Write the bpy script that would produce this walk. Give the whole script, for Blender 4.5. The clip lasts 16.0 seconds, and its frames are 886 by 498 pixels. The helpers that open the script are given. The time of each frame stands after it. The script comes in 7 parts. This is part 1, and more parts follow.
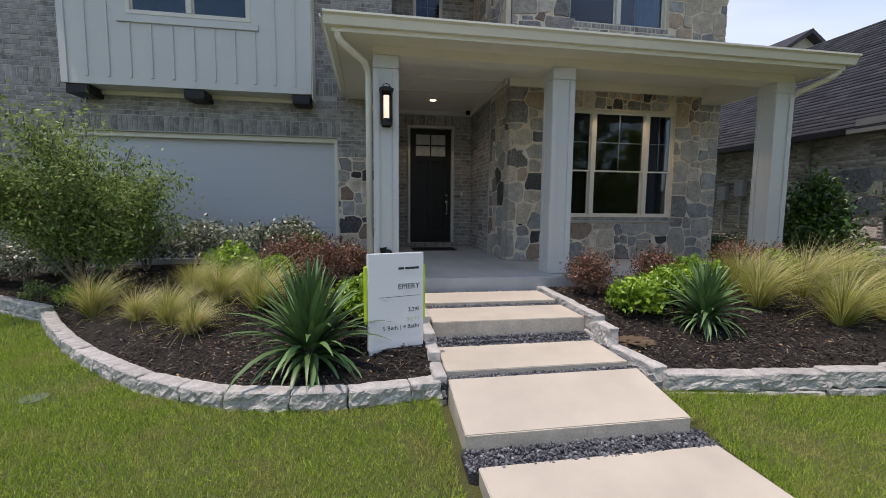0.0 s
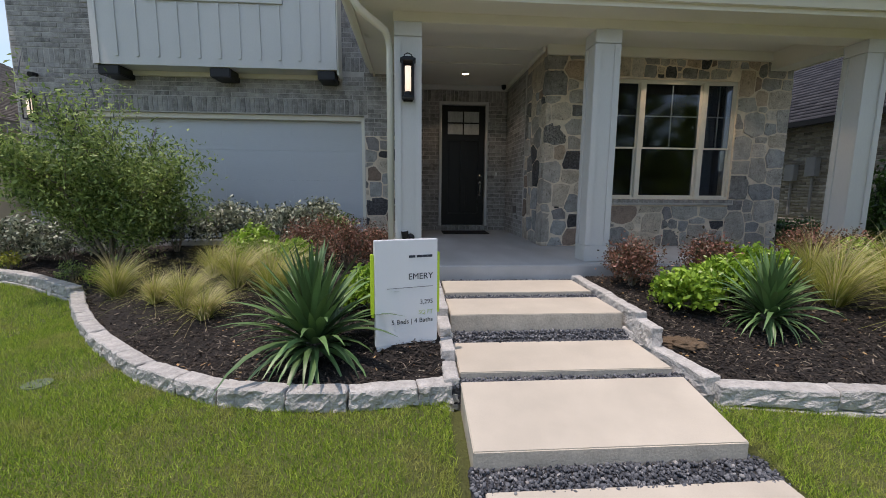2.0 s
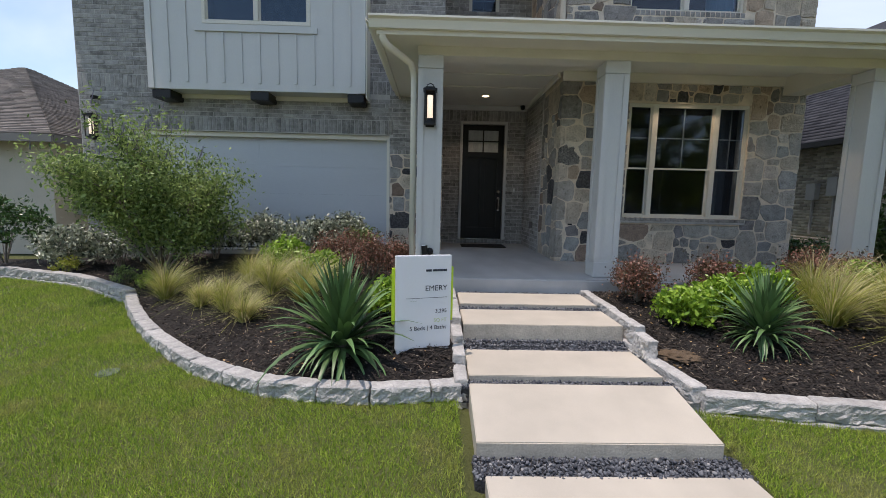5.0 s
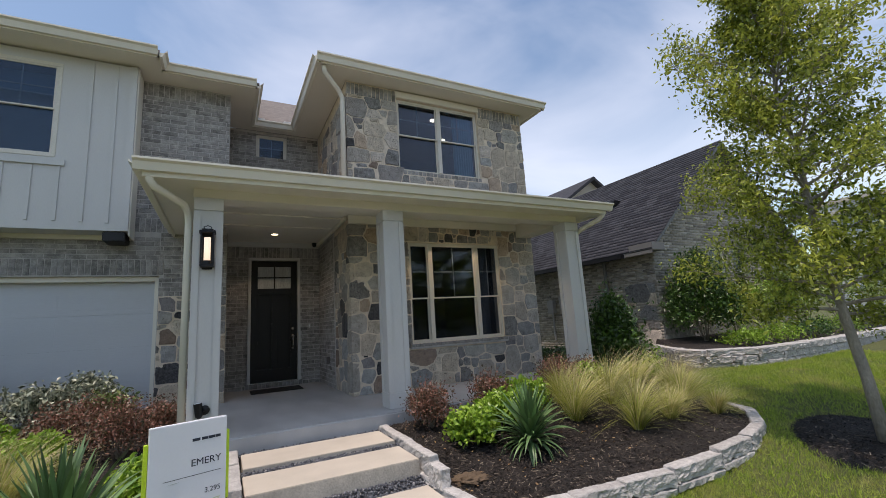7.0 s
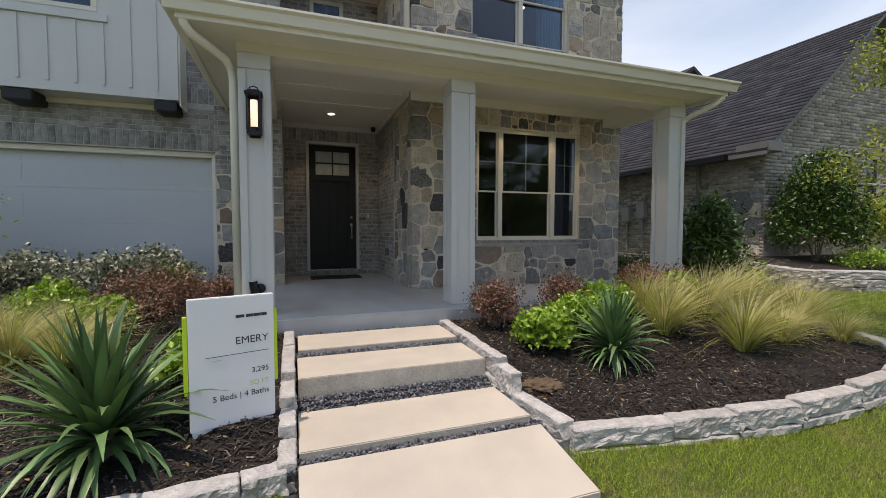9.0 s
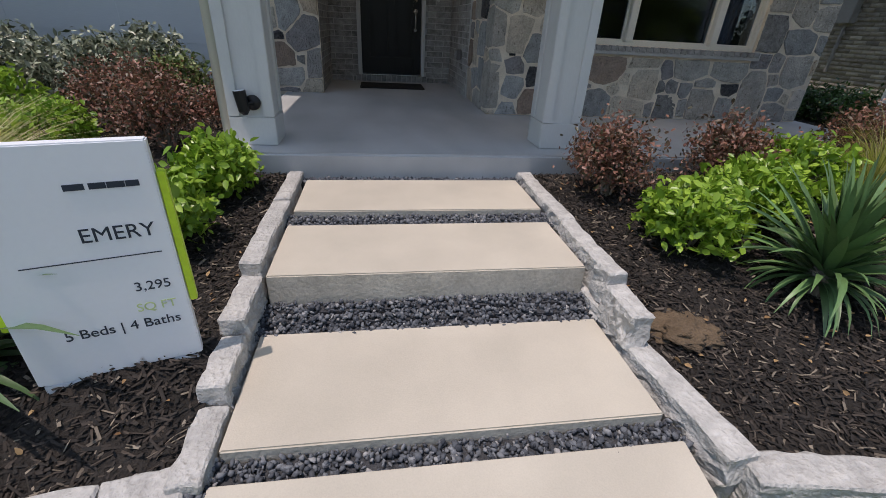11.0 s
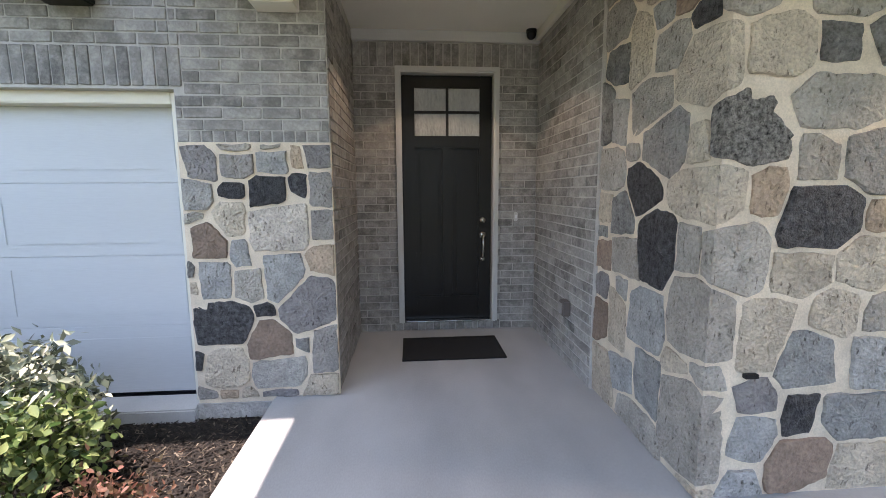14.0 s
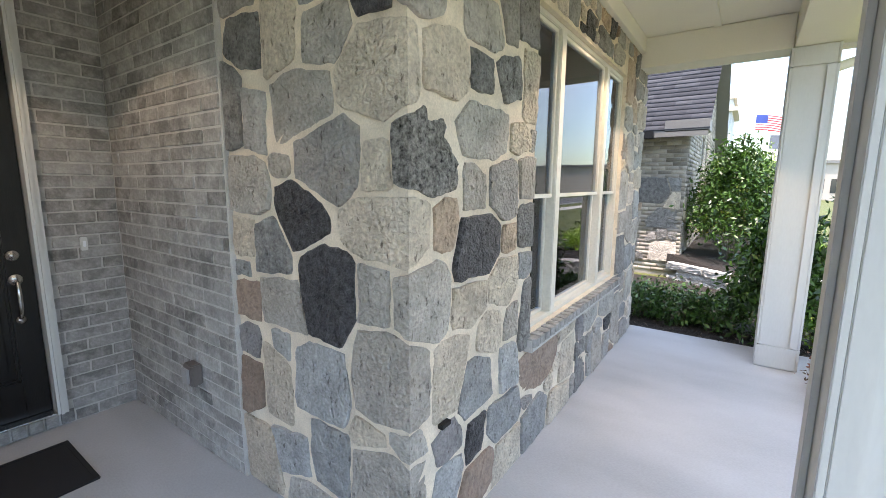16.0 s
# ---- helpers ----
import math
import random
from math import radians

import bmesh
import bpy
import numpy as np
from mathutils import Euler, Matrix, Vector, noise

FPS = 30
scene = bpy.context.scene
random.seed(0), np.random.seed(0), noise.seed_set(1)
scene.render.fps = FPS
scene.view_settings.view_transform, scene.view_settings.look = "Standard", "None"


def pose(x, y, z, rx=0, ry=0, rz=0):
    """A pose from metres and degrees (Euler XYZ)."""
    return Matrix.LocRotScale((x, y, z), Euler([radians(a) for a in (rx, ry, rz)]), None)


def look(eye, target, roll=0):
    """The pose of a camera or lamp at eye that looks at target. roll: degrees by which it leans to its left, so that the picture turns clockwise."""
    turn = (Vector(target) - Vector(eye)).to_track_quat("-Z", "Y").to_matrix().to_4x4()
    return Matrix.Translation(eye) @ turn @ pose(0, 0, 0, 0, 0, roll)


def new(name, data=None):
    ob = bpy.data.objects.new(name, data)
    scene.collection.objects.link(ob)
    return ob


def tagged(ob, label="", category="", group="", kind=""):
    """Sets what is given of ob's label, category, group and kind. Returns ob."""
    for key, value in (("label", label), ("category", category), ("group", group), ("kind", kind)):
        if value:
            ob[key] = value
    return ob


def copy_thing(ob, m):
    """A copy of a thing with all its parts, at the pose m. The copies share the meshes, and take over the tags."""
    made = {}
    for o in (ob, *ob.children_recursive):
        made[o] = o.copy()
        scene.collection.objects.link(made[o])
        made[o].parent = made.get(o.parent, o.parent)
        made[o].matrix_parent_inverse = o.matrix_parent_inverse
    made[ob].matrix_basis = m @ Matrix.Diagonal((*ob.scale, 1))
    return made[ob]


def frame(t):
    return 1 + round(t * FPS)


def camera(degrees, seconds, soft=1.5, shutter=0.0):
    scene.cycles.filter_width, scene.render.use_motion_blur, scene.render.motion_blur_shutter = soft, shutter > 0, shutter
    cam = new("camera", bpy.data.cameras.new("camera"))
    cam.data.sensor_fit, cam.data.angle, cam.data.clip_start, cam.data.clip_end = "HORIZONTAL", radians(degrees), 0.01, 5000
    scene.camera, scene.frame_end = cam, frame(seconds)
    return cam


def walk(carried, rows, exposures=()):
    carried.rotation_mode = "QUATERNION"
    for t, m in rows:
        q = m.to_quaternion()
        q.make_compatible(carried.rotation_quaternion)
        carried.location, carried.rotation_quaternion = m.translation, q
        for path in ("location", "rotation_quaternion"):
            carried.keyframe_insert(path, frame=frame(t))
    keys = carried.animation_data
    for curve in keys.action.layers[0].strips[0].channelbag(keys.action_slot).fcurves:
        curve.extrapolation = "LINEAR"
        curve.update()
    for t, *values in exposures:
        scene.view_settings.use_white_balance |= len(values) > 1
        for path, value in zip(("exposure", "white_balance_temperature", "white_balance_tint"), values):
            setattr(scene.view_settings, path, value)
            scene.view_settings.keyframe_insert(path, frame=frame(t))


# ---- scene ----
cam = camera(92.3, 16.0, soft=0.75)
PATH = [
    (0, (0.025, 0.297, 1.386), (0.36, 2.259, 1.192), 0.5),
    (0.5, (0.023, 0.416, 1.388), (0.343, 2.378, 1.171), 1.1),
    (1, (0.128, 0.531, 1.383), (0.414, 2.496, 1.143), 0.9),
    (1.5, (0.239, 0.614, 1.386), (0.451, 2.585, 1.125), 0.6),
    (2, (0.262, 0.647, 1.384), (0.409, 2.621, 1.103), 0.5),
    (2.5, (0.257, 0.65, 1.389), (0.346, 2.624, 1.079), 0.4),
    (3, (0.201, 0.601, 1.392), (0.257, 2.568, 1.035), 0.6),
    (3.2, (0.168, 0.568, 1.391), (0.213, 2.532, 1.016), 0.5),
    (5.3, (0.314, 0.217, 1.509), (0.367, 2.21, 1.357), 1.5),
    (5.5, (0.319, 0.189, 1.529), (0.438, 2.185, 1.523), 1.1),
    (6, (0.348, 0.1, 1.587), (0.695, 2.04, 1.922), 0.3),
    (6.2, (0.398, 0.069, 1.604), (0.85, 1.977, 2.001), -0.1),
    (6.5, (0.377, 0.073, 1.608), (1.001, 1.92, 2.053), -2.0),
    (7, (0.421, 0.111, 1.589), (1.328, 1.861, 1.928), -3.6),
    (7.5, (0.433, 0.163, 1.574), (1.349, 1.926, 1.8), -3.0),
    (8, (0.456, 0.275, 1.52), (1.298, 2.086, 1.624), -1.6),
    (8.5, (0.517, 0.472, 1.468), (1.261, 2.328, 1.502), -0.9),
    (9, (0.576, 0.871, 1.423), (1.24, 2.755, 1.33), 0.0),
    (9.2, (0.619, 1.0, 1.399), (1.252, 2.881, 1.15), 0.6),
    (11.3, (1.196, 2.814, 1.344), (1.433, 4.554, 0.386), 1.8),
    (11.5, (1.243, 3.078, 1.389), (1.466, 4.811, 0.415), 0.3),
    (12, (1.25, 3.533, 1.59), (1.419, 5.255, 0.587), 1.6),
    (12.5, (1.158, 4.027, 1.737), (1.329, 5.969, 1.291), 1.5),
    (13, (1.167, 4.511, 1.747), (1.33, 6.477, 1.418), -1.5),
    (13.5, (1.098, 4.961, 1.902), (1.238, 6.936, 1.623), -0.5),
    (14, (0.966, 5.412, 1.955), (1.118, 7.388, 1.69), -0.3),
    (14.5, (1.023, 5.779, 1.936), (1.208, 7.754, 1.677), -0.7),
    (15, (1.100, 6.095, 2.140), (1.643, 7.994, 1.826), -0.3),
    (15.5, (1.092, 6.239, 2.139), (2.318, 7.791, 1.841), 0.7),
    (16, (1.152, 6.209, 2.112), (2.767, 7.349, 1.807), 0.4),
]
SKY, SUNPOWER = 0.15, 2.5
walk(cam, [(t, look(eye, target, roll)) for t, eye, target, roll in PATH], exposures=[(0.0, 0.3, 7150, 25), (5.5, 0.33, 6950, 23), (7.0, 0.27, 7250, 25), (9.0, 0.36, 7600, 24), (11.5, 0.15, 6700, 23), (12.0, 0.26, 6550, 23), (12.5, 0.88, 6600, 23), (13.5, 1.78, 6900, 26), (14.5, 2.17, 7250, 29), (15.0, 2.32, 7100, 26), (15.5, 2.42, 7000, 24), (16.0, 2.27, 7000, 24)])

SUN = Vector((-0.24, -0.11, 1.0)).normalized()

# ---- world, sun ----
world = bpy.data.worlds.new("sky")
scene.world = world
world.use_nodes = True
wn, wl = world.node_tree.nodes, world.node_tree.links
sky = wn.new("ShaderNodeTexSky")
sky.sky_type, sky.sun_disc = "NISHITA", False
sky.sun_elevation, sky.sun_rotation = math.asin(SUN.z), math.atan2(SUN.x, SUN.y)
sky.air_density, sky.dust_density, sky.ozone_density = 1.1, 1.2, 0.5
cl = wn.new("ShaderNodeTexNoise")
cl.inputs["Scale"].default_value, cl.inputs["Detail"].default_value, cl.inputs["Distortion"].default_value = 1.5, 6, 0.5
wco, wmap = wn.new("ShaderNodeTexCoord"), wn.new("ShaderNodeMapping")
wmap.inputs["Scale"].default_value, wmap.inputs["Rotation"].default_value = (0.55, 1.5, 1.9), (0.0, 0.25, 0.5)
wl.new(wco.outputs["Generated"], wmap.inputs[0])
wl.new(wmap.outputs[0], cl.inputs[0])
cr = wn.new("ShaderNodeValToRGB")
cr.color_ramp.elements[0].position, cr.color_ramp.elements[1].position = 0.47, 0.80
cr.color_ramp.elements[1].color = (0.62, 0.62, 0.62, 1)
wmix = wn.new("ShaderNodeMixRGB")
wmix.inputs[2].default_value = (6.2, 7.2, 8.1, 1)
wl.new(cl.outputs["Fac"], cr.inputs[0])
wl.new(cr.outputs[0], wmix.inputs[0])
tone = wn.new("ShaderNodeMixRGB")
tone.blend_type, tone.inputs[0].default_value, tone.inputs[2].default_value = "MULTIPLY", 1.0, (0.85, 1.02, 1.02, 1)
wl.new(sky.outputs[0], tone.inputs[1])
wl.new(tone.outputs[0], wmix.inputs[1])
wl.new(wmix.outputs[0], wn["Background"].inputs[0])
wn["Background"].inputs[1].default_value = SKY
sun = new("sun", bpy.data.lights.new("sun", "SUN"))
sun.data.energy, sun.data.angle, sun.data.color = SUNPOWER, radians(0.55), (1.0, 0.95, 0.87)
sun.matrix_world = look(SUN * 60, (0, 0, 0))


# ---- materials ----
def mat(name, base, rough=0.6, metal=0.0, var=0.12, scale=6.0, fine=60.0, bump=0.15, fine_var=0.08, rand=0.0, island=0.0,
        stretch=(1, 1, 1), spec=0.5, dist=0.01):
    """Base colour varied by a broad and a fine noise, with a fine relief; rand: change from piece to piece."""
    m = bpy.data.materials.new(name)
    m.use_nodes = True
    n, l = m.node_tree.nodes, m.node_tree.links
    b = n["Principled BSDF"]
    b.inputs["Roughness"].default_value, b.inputs["Metallic"].default_value = rough, metal
    b.inputs["Specular IOR Level"].default_value = spec
    tc = n.new("ShaderNodeTexCoord")
    mp = n.new("ShaderNodeMapping")
    mp.inputs["Scale"].default_value = stretch
    l.new(tc.outputs["Object"], mp.inputs[0])
    big, small = n.new("ShaderNodeTexNoise"), n.new("ShaderNodeTexNoise")
    for t, s, d in ((big, scale, 4), (small, fine, 5)):
        t.inputs["Scale"].default_value, t.inputs["Detail"].default_value = s, d
        l.new(mp.outputs[0], t.inputs[0])
    add = n.new("ShaderNodeMath")
    add.operation = "MULTIPLY_ADD"
    add.inputs[1].default_value, add.inputs[2].default_value = var * 4, 1 - var * 2
    l.new(big.outputs[0], add.inputs[0])
    add2 = n.new("ShaderNodeMath")
    add2.operation = "MULTIPLY_ADD"
    add2.inputs[1].default_value = fine_var * 4
    l.new(small.outputs[0], add2.inputs[0])
    sub = n.new("ShaderNodeMath")
    sub.operation = "SUBTRACT"
    sub.inputs[1].default_value = fine_var * 2
    l.new(add.outputs[0], sub.inputs[0])
    l.new(sub.outputs[0], add2.inputs[2])
    value = add2
    if rand or island:
        src = n.new("ShaderNodeObjectInfo").outputs["Random"] if rand else n.new("ShaderNodeNewGeometry").outputs["Random Per Island"]
        r = n.new("ShaderNodeMath")
        r.operation = "MULTIPLY_ADD"
        r.inputs[1].default_value, r.inputs[2].default_value = 2 * (rand or island), 1 - (rand or island)
        l.new(src, r.inputs[0])
        value = n.new("ShaderNodeMath")
        value.operation = "MULTIPLY"
        l.new(add2.outputs[0], value.inputs[0])
        l.new(r.outputs[0], value.inputs[1])
    hsv = n.new("ShaderNodeHueSaturation")
    hsv.inputs["Color"].default_value = (*base, 1)
    l.new(value.outputs[0], hsv.inputs["Value"])
    l.new(hsv.outputs[0], b.inputs["Base Color"])
    if bump:
        bp = n.new("ShaderNodeBump")
        bp.inputs["Strength"].default_value, bp.inputs["Distance"].default_value = bump, dist
        l.new(small.outputs[0], bp.inputs["Height"])
        l.new(bp.outputs[0], b.inputs["Normal"])
    return m


def ramp_mat(name, stops, rough=0.8, fine=45.0, bump=0.35, speck=0.25, dist=0.01, island=False, wash=0.0, big=7.0):
    """Each piece takes its own colour along the stops, by its random number; mottled by two noises; wash: a pale limewash in patches."""
    m = mat(name, (1, 1, 1), rough, 0, speck * 0.5, big, fine, bump, speck * 0.5, dist=dist)
    n, l = m.node_tree.nodes, m.node_tree.links
    hsv = [k for k in n if k.type == "HUE_SAT"][0]
    cr = n.new("ShaderNodeValToRGB")
    cr.color_ramp.interpolation = "CONSTANT" if not wash and not island else "LINEAR"
    while len(cr.color_ramp.elements) < len(stops):
        cr.color_ramp.elements.new(0.5)
    for e, (p, c) in zip(cr.color_ramp.elements, stops):
        e.position, e.color = p, (*c, 1)
    src = n.new("ShaderNodeNewGeometry").outputs["Random Per Island"] if island else n.new("ShaderNodeObjectInfo").outputs["Random"]
    l.new(src, cr.inputs[0])
    if wash:
        nz, k = n.new("ShaderNodeTexNoise"), n.new("ShaderNodeValToRGB")
        geo = n.new("ShaderNodeNewGeometry")
        l.new(geo.outputs["Position"], nz.inputs[0])
        nz.inputs["Scale"].default_value, nz.inputs["Detail"].default_value, nz.inputs["Roughness"].default_value = 9, 7, 0.7
        k.color_ramp.elements[0].position, k.color_ramp.elements[1].position = 0.42, 0.66
        mx, ml = n.new("ShaderNodeMixRGB"), n.new("ShaderNodeMath")
        ml.operation, ml.inputs[1].default_value = "MULTIPLY", wash
        mx.inputs[2].default_value = (0.50, 0.48, 0.45, 1)
        l.new(nz.outputs[0], k.inputs[0])
        l.new(k.outputs[0], ml.inputs[0])
        l.new(ml.outputs[0], mx.inputs[0])
        l.new(cr.outputs[0], mx.inputs[1])
        l.new(mx.outputs[0], hsv.inputs["Color"])
    else:
        l.new(cr.outputs[0], hsv.inputs["Color"])
    return m


def pitted(m, depth):
    """Scattered dark pits and cracks, drawn out along the bed of the stone; the pits sink below the face."""
    n, l = m.node_tree.nodes, m.node_tree.links
    hsv = [k for k in n if k.type == "HUE_SAT"][0]
    b, bp = n["Principled BSDF"], [k for k in n if k.type == "BUMP"][0]
    tc, mp, nz, k = n.new("ShaderNodeTexCoord"), n.new("ShaderNodeMapping"), n.new("ShaderNodeTexNoise"), n.new("ShaderNodeValToRGB")
    mp.inputs["Scale"].default_value, mp.inputs["Rotation"].default_value = (1, 1, 0.45), (0.5, 0.35, 0.2)
    l.new(tc.outputs["Object"], mp.inputs[0])
    l.new(mp.outputs[0], nz.inputs[0])
    nz.inputs["Scale"].default_value, nz.inputs["Detail"].default_value, nz.inputs["Roughness"].default_value = 42, 4, 0.62
    k.color_ramp.elements[0].position, k.color_ramp.elements[1].position = 0.31, 0.40
    k.color_ramp.elements[0].color = (depth, depth * 0.95, depth * 0.9, 1)
    l.new(nz.outputs[0], k.inputs[0])
    mx = n.new("ShaderNodeMixRGB")
    mx.blend_type, mx.inputs[0].default_value = "MULTIPLY", 1.0
    l.new(hsv.outputs[0], mx.inputs[1])
    l.new(k.outputs[0], mx.inputs[2])
    l.new(mx.outputs[0], b.inputs["Base Color"])
    deep = n.new("ShaderNodeBump")
    deep.inputs["Strength"].default_value, deep.inputs["Distance"].default_value = 0.8, 0.02
    l.new(k.outputs[0], deep.inputs["Height"])
    l.new(bp.outputs[0], deep.inputs["Normal"])
    l.new(deep.outputs[0], b.inputs["Normal"])


def leaf_mat(name, lo, hi, rough=0.45, through_light=0.35):
    """Leaves: each its own green between lo and hi, some light passes through."""
    m = bpy.data.materials.new(name)
    m.use_nodes = True
    n, l = m.node_tree.nodes, m.node_tree.links
    b = n["Principled BSDF"]
    b.inputs["Roughness"].default_value = rough
    cr = n.new("ShaderNodeValToRGB")
    cr.color_ramp.elements[0].color, cr.color_ramp.elements[1].color = (*lo, 1), (*hi, 1)
    l.new(n.new("ShaderNodeNewGeometry").outputs["Random Per Island"], cr.inputs[0])
    tr, mx = n.new("ShaderNodeBsdfTranslucent"), n.new("ShaderNodeMixShader")
    mx.inputs[0].default_value = through_light
    l.new(cr.outputs[0], b.inputs["Base Color"])
    l.new(cr.outputs[0], tr.inputs[0])
    l.new(b.outputs[0], mx.inputs[1])
    l.new(tr.outputs[0], mx.inputs[2])
    l.new(mx.outputs[0], n["Material Output"].inputs[0])
    return m


def glass_mat(name, tint, gloss=1.0):
    m = bpy.data.materials.new(name)
    m.use_nodes = True
    n, l = m.node_tree.nodes, m.node_tree.links
    n.remove(n["Principled BSDF"])
    t, g, mx, f = (n.new("ShaderNodeBsdfTransparent"), n.new("ShaderNodeBsdfGlossy"), n.new("ShaderNodeMixShader"), n.new("ShaderNodeFresnel"))
    t.inputs[0].default_value = (*tint, 1)
    g.inputs["Roughness"].default_value, g.inputs[0].default_value = 0.01, (0.95, 0.97, 1.0, 1)
    f.inputs[0].default_value = 1.5 + gloss
    l.new(f.outputs[0], mx.inputs[0])
    l.new(t.outputs[0], mx.inputs[1])
    l.new(g.outputs[0], mx.inputs[2])
    l.new(mx.outputs[0], n["Material Output"].inputs[0])
    return m


def glow_mat(name, colour, power):
    m = bpy.data.materials.new(name)
    m.use_nodes = True
    b = m.node_tree.nodes["Principled BSDF"]
    b.inputs["Base Color"].default_value = (*colour, 1)
    b.inputs["Emission Color"].default_value, b.inputs["Emission Strength"].default_value = (*colour, 1), power
    return m


PAINT = mat("white_paint", (0.57, 0.57, 0.55), 0.5, var=0.03, scale=3, fine=90, bump=0.08, fine_var=0.03, stretch=(1, 1, 0.25))
TRIM = mat("cream_trim", (0.76, 0.725, 0.63), 0.5, var=0.03, scale=2, fine=80, bump=0.05, fine_var=0.02)
SOFFIT = mat("soffit_paint", (0.78, 0.745, 0.655), 0.6, var=0.03, scale=2, fine=70, bump=0.05, fine_var=0.02)
GARAGE = mat("garage_door_paint", (0.52, 0.545, 0.57), 0.45, var=0.03, scale=3, fine=120, bump=0.12, fine_var=0.03, stretch=(0.1, 1, 1))
MORTAR = mat("pale_mortar", (0.72, 0.62, 0.495), 0.9, var=0.14, scale=9, fine=120, bump=0.4, fine_var=0.12)
BRICKMORTAR = mat("brick_mortar", (0.47, 0.45, 0.425), 0.9, var=0.14, scale=9, fine=140, bump=0.3, fine_var=0.1)
BRICK = ramp_mat("limewashed_brick", [(0.0, (0.135, 0.128, 0.12)), (0.3, (0.20, 0.19, 0.18)), (0.65, (0.25, 0.24, 0.228)), (1.0, (0.31, 0.298, 0.283))],
                 0.85, 55, 0.5, 0.32, 0.012, wash=0.6)
BRICKFAR = ramp_mat("limewashed_brick_joined", [(0.0, (0.135, 0.128, 0.12)), (0.3, (0.20, 0.19, 0.18)), (0.65, (0.25, 0.24, 0.228)), (1.0, (0.31, 0.298, 0.283))],
                    0.85, 55, 0.5, 0.32, 0.012, island=True, wash=0.6)
STONE = ramp_mat("field_stone", [(0.0, (0.420, 0.382, 0.333)), (0.13, (0.538, 0.460, 0.365)), (0.28, (0.344, 0.320, 0.295)), (0.42, (0.605, 0.523, 0.418)),
                                 (0.56, (0.461, 0.429, 0.379)), (0.70, (0.270, 0.253, 0.249)), (0.79, (0.402, 0.390, 0.365)), (0.87, (0.520, 0.399, 0.295)), (0.94, (0.622, 0.554, 0.480))],
                 0.88, 60, 1.0, 0.45, 0.03, big=9.0)
pitted(STONE, 0.42)
DARKSTONE = mat("dark_basalt_stone", (0.075, 0.075, 0.08), 0.5, var=0.8, scale=34, fine=110, bump=1.0, fine_var=0.6, rand=0.25, dist=0.03)
pitted(DARKSTONE, 0.25)
REDSTONE = mat("red_brown_stone", (0.27, 0.195, 0.15), 0.8, var=0.2, scale=12, fine=50, bump=0.8, fine_var=0.25, rand=0.2, dist=0.02)
BLUESTONE = mat("blue_grey_stone", (0.335, 0.335, 0.325), 0.8, var=0.28, scale=11, fine=70, bump=0.9, fine_var=0.25, rand=0.2, dist=0.02)
GREYSTONE = mat("veined_grey_stone", (0.23, 0.225, 0.215), 0.8, var=0.4, scale=16, fine=70, bump=1.0, fine_var=0.35, rand=0.15, dist=0.03)
SPECKSTONE = mat("speckled_stone", (0.25, 0.235, 0.215), 0.85, var=0.9, scale=48, fine=120, bump=1.0, fine_var=0.5, dist=0.03)
PALESTONE = mat("rough_pale_stone", (0.52, 0.50, 0.46), 0.9, var=0.2, scale=30, fine=80, bump=1.0, fine_var=0.2, dist=0.04)
for m in (BLUESTONE, GREYSTONE, SPECKSTONE):
    pitted(m, 0.45)
STONES = {"": STONE, "dark": DARKSTONE, "red": REDSTONE, "blue": BLUESTONE, "grey": GREYSTONE, "speck": SPECKSTONE, "pale": PALESTONE}
CONCRETE = mat("porch_concrete", (0.42, 0.43, 0.435), 0.6, var=0.17, scale=2.2, fine=120, bump=0.12, fine_var=0.07, stretch=(1, 0.45, 1))
SLABTOP = mat("buff_concrete", (0.475, 0.432, 0.36), 0.85, var=0.12, scale=2.4, fine=180, bump=0.15, fine_var=0.05)
SLABSIDE = mat("rough_slab_edge", (0.46, 0.425, 0.36), 0.9, var=0.2, scale=7, fine=60, bump=0.45, fine_var=0.15)
BLOCK = mat("limestone_block", (0.44, 0.43, 0.41), 0.9, var=0.24, scale=11, fine=48, bump=0.9, fine_var=0.14, rand=0.08, dist=0.02)
BLACK = mat("black_metal", (0.015, 0.015, 0.016), 0.45, 0.4, var=0.05, fine=100, bump=0.05)
BLACKWOOD = mat("black_stained_door", (0.010, 0.0095, 0.009), 0.32, var=0.2, scale=8, fine=80, bump=0.12, fine_var=0.2, stretch=(4, 4, 0.3), spec=0.3)
CHROME = mat("satin_nickel", (0.65, 0.64, 0.62), 0.25, 1.0, var=0.03, bump=0.0)
MAT = mat("rubber_mat", (0.012, 0.012, 0.013), 0.85, var=0.2, scale=20, fine=260, bump=0.6)
SHINGLE = ramp_mat("asphalt_shingle", [(0.0, (0.022, 0.024, 0.030)), (0.5, (0.036, 0.038, 0.046)), (1.0, (0.058, 0.060, 0.068))], 0.9, 140, 0.5, 0.4, 0.01, island=True)
SHINGLETAN = ramp_mat("brown_shingle", [(0.0, (0.13, 0.115, 0.10)), (0.5, (0.18, 0.16, 0.145)), (1.0, (0.23, 0.205, 0.18))], 0.9, 140, 0.5, 0.4, 0.01, island=True)
GLASS = glass_mat("window_glass", (0.52, 0.62, 0.72), -0.03)
# near-black blue: indoor shade put into the colour, so the glass looks dark
DARKROOM = mat("shade_dark_room_wall", (0.045, 0.055, 0.075), 0.9, var=0.05, bump=0.0)
VINYL = mat("window_vinyl", (0.66, 0.63, 0.55), 0.45, var=0.02, bump=0.02)


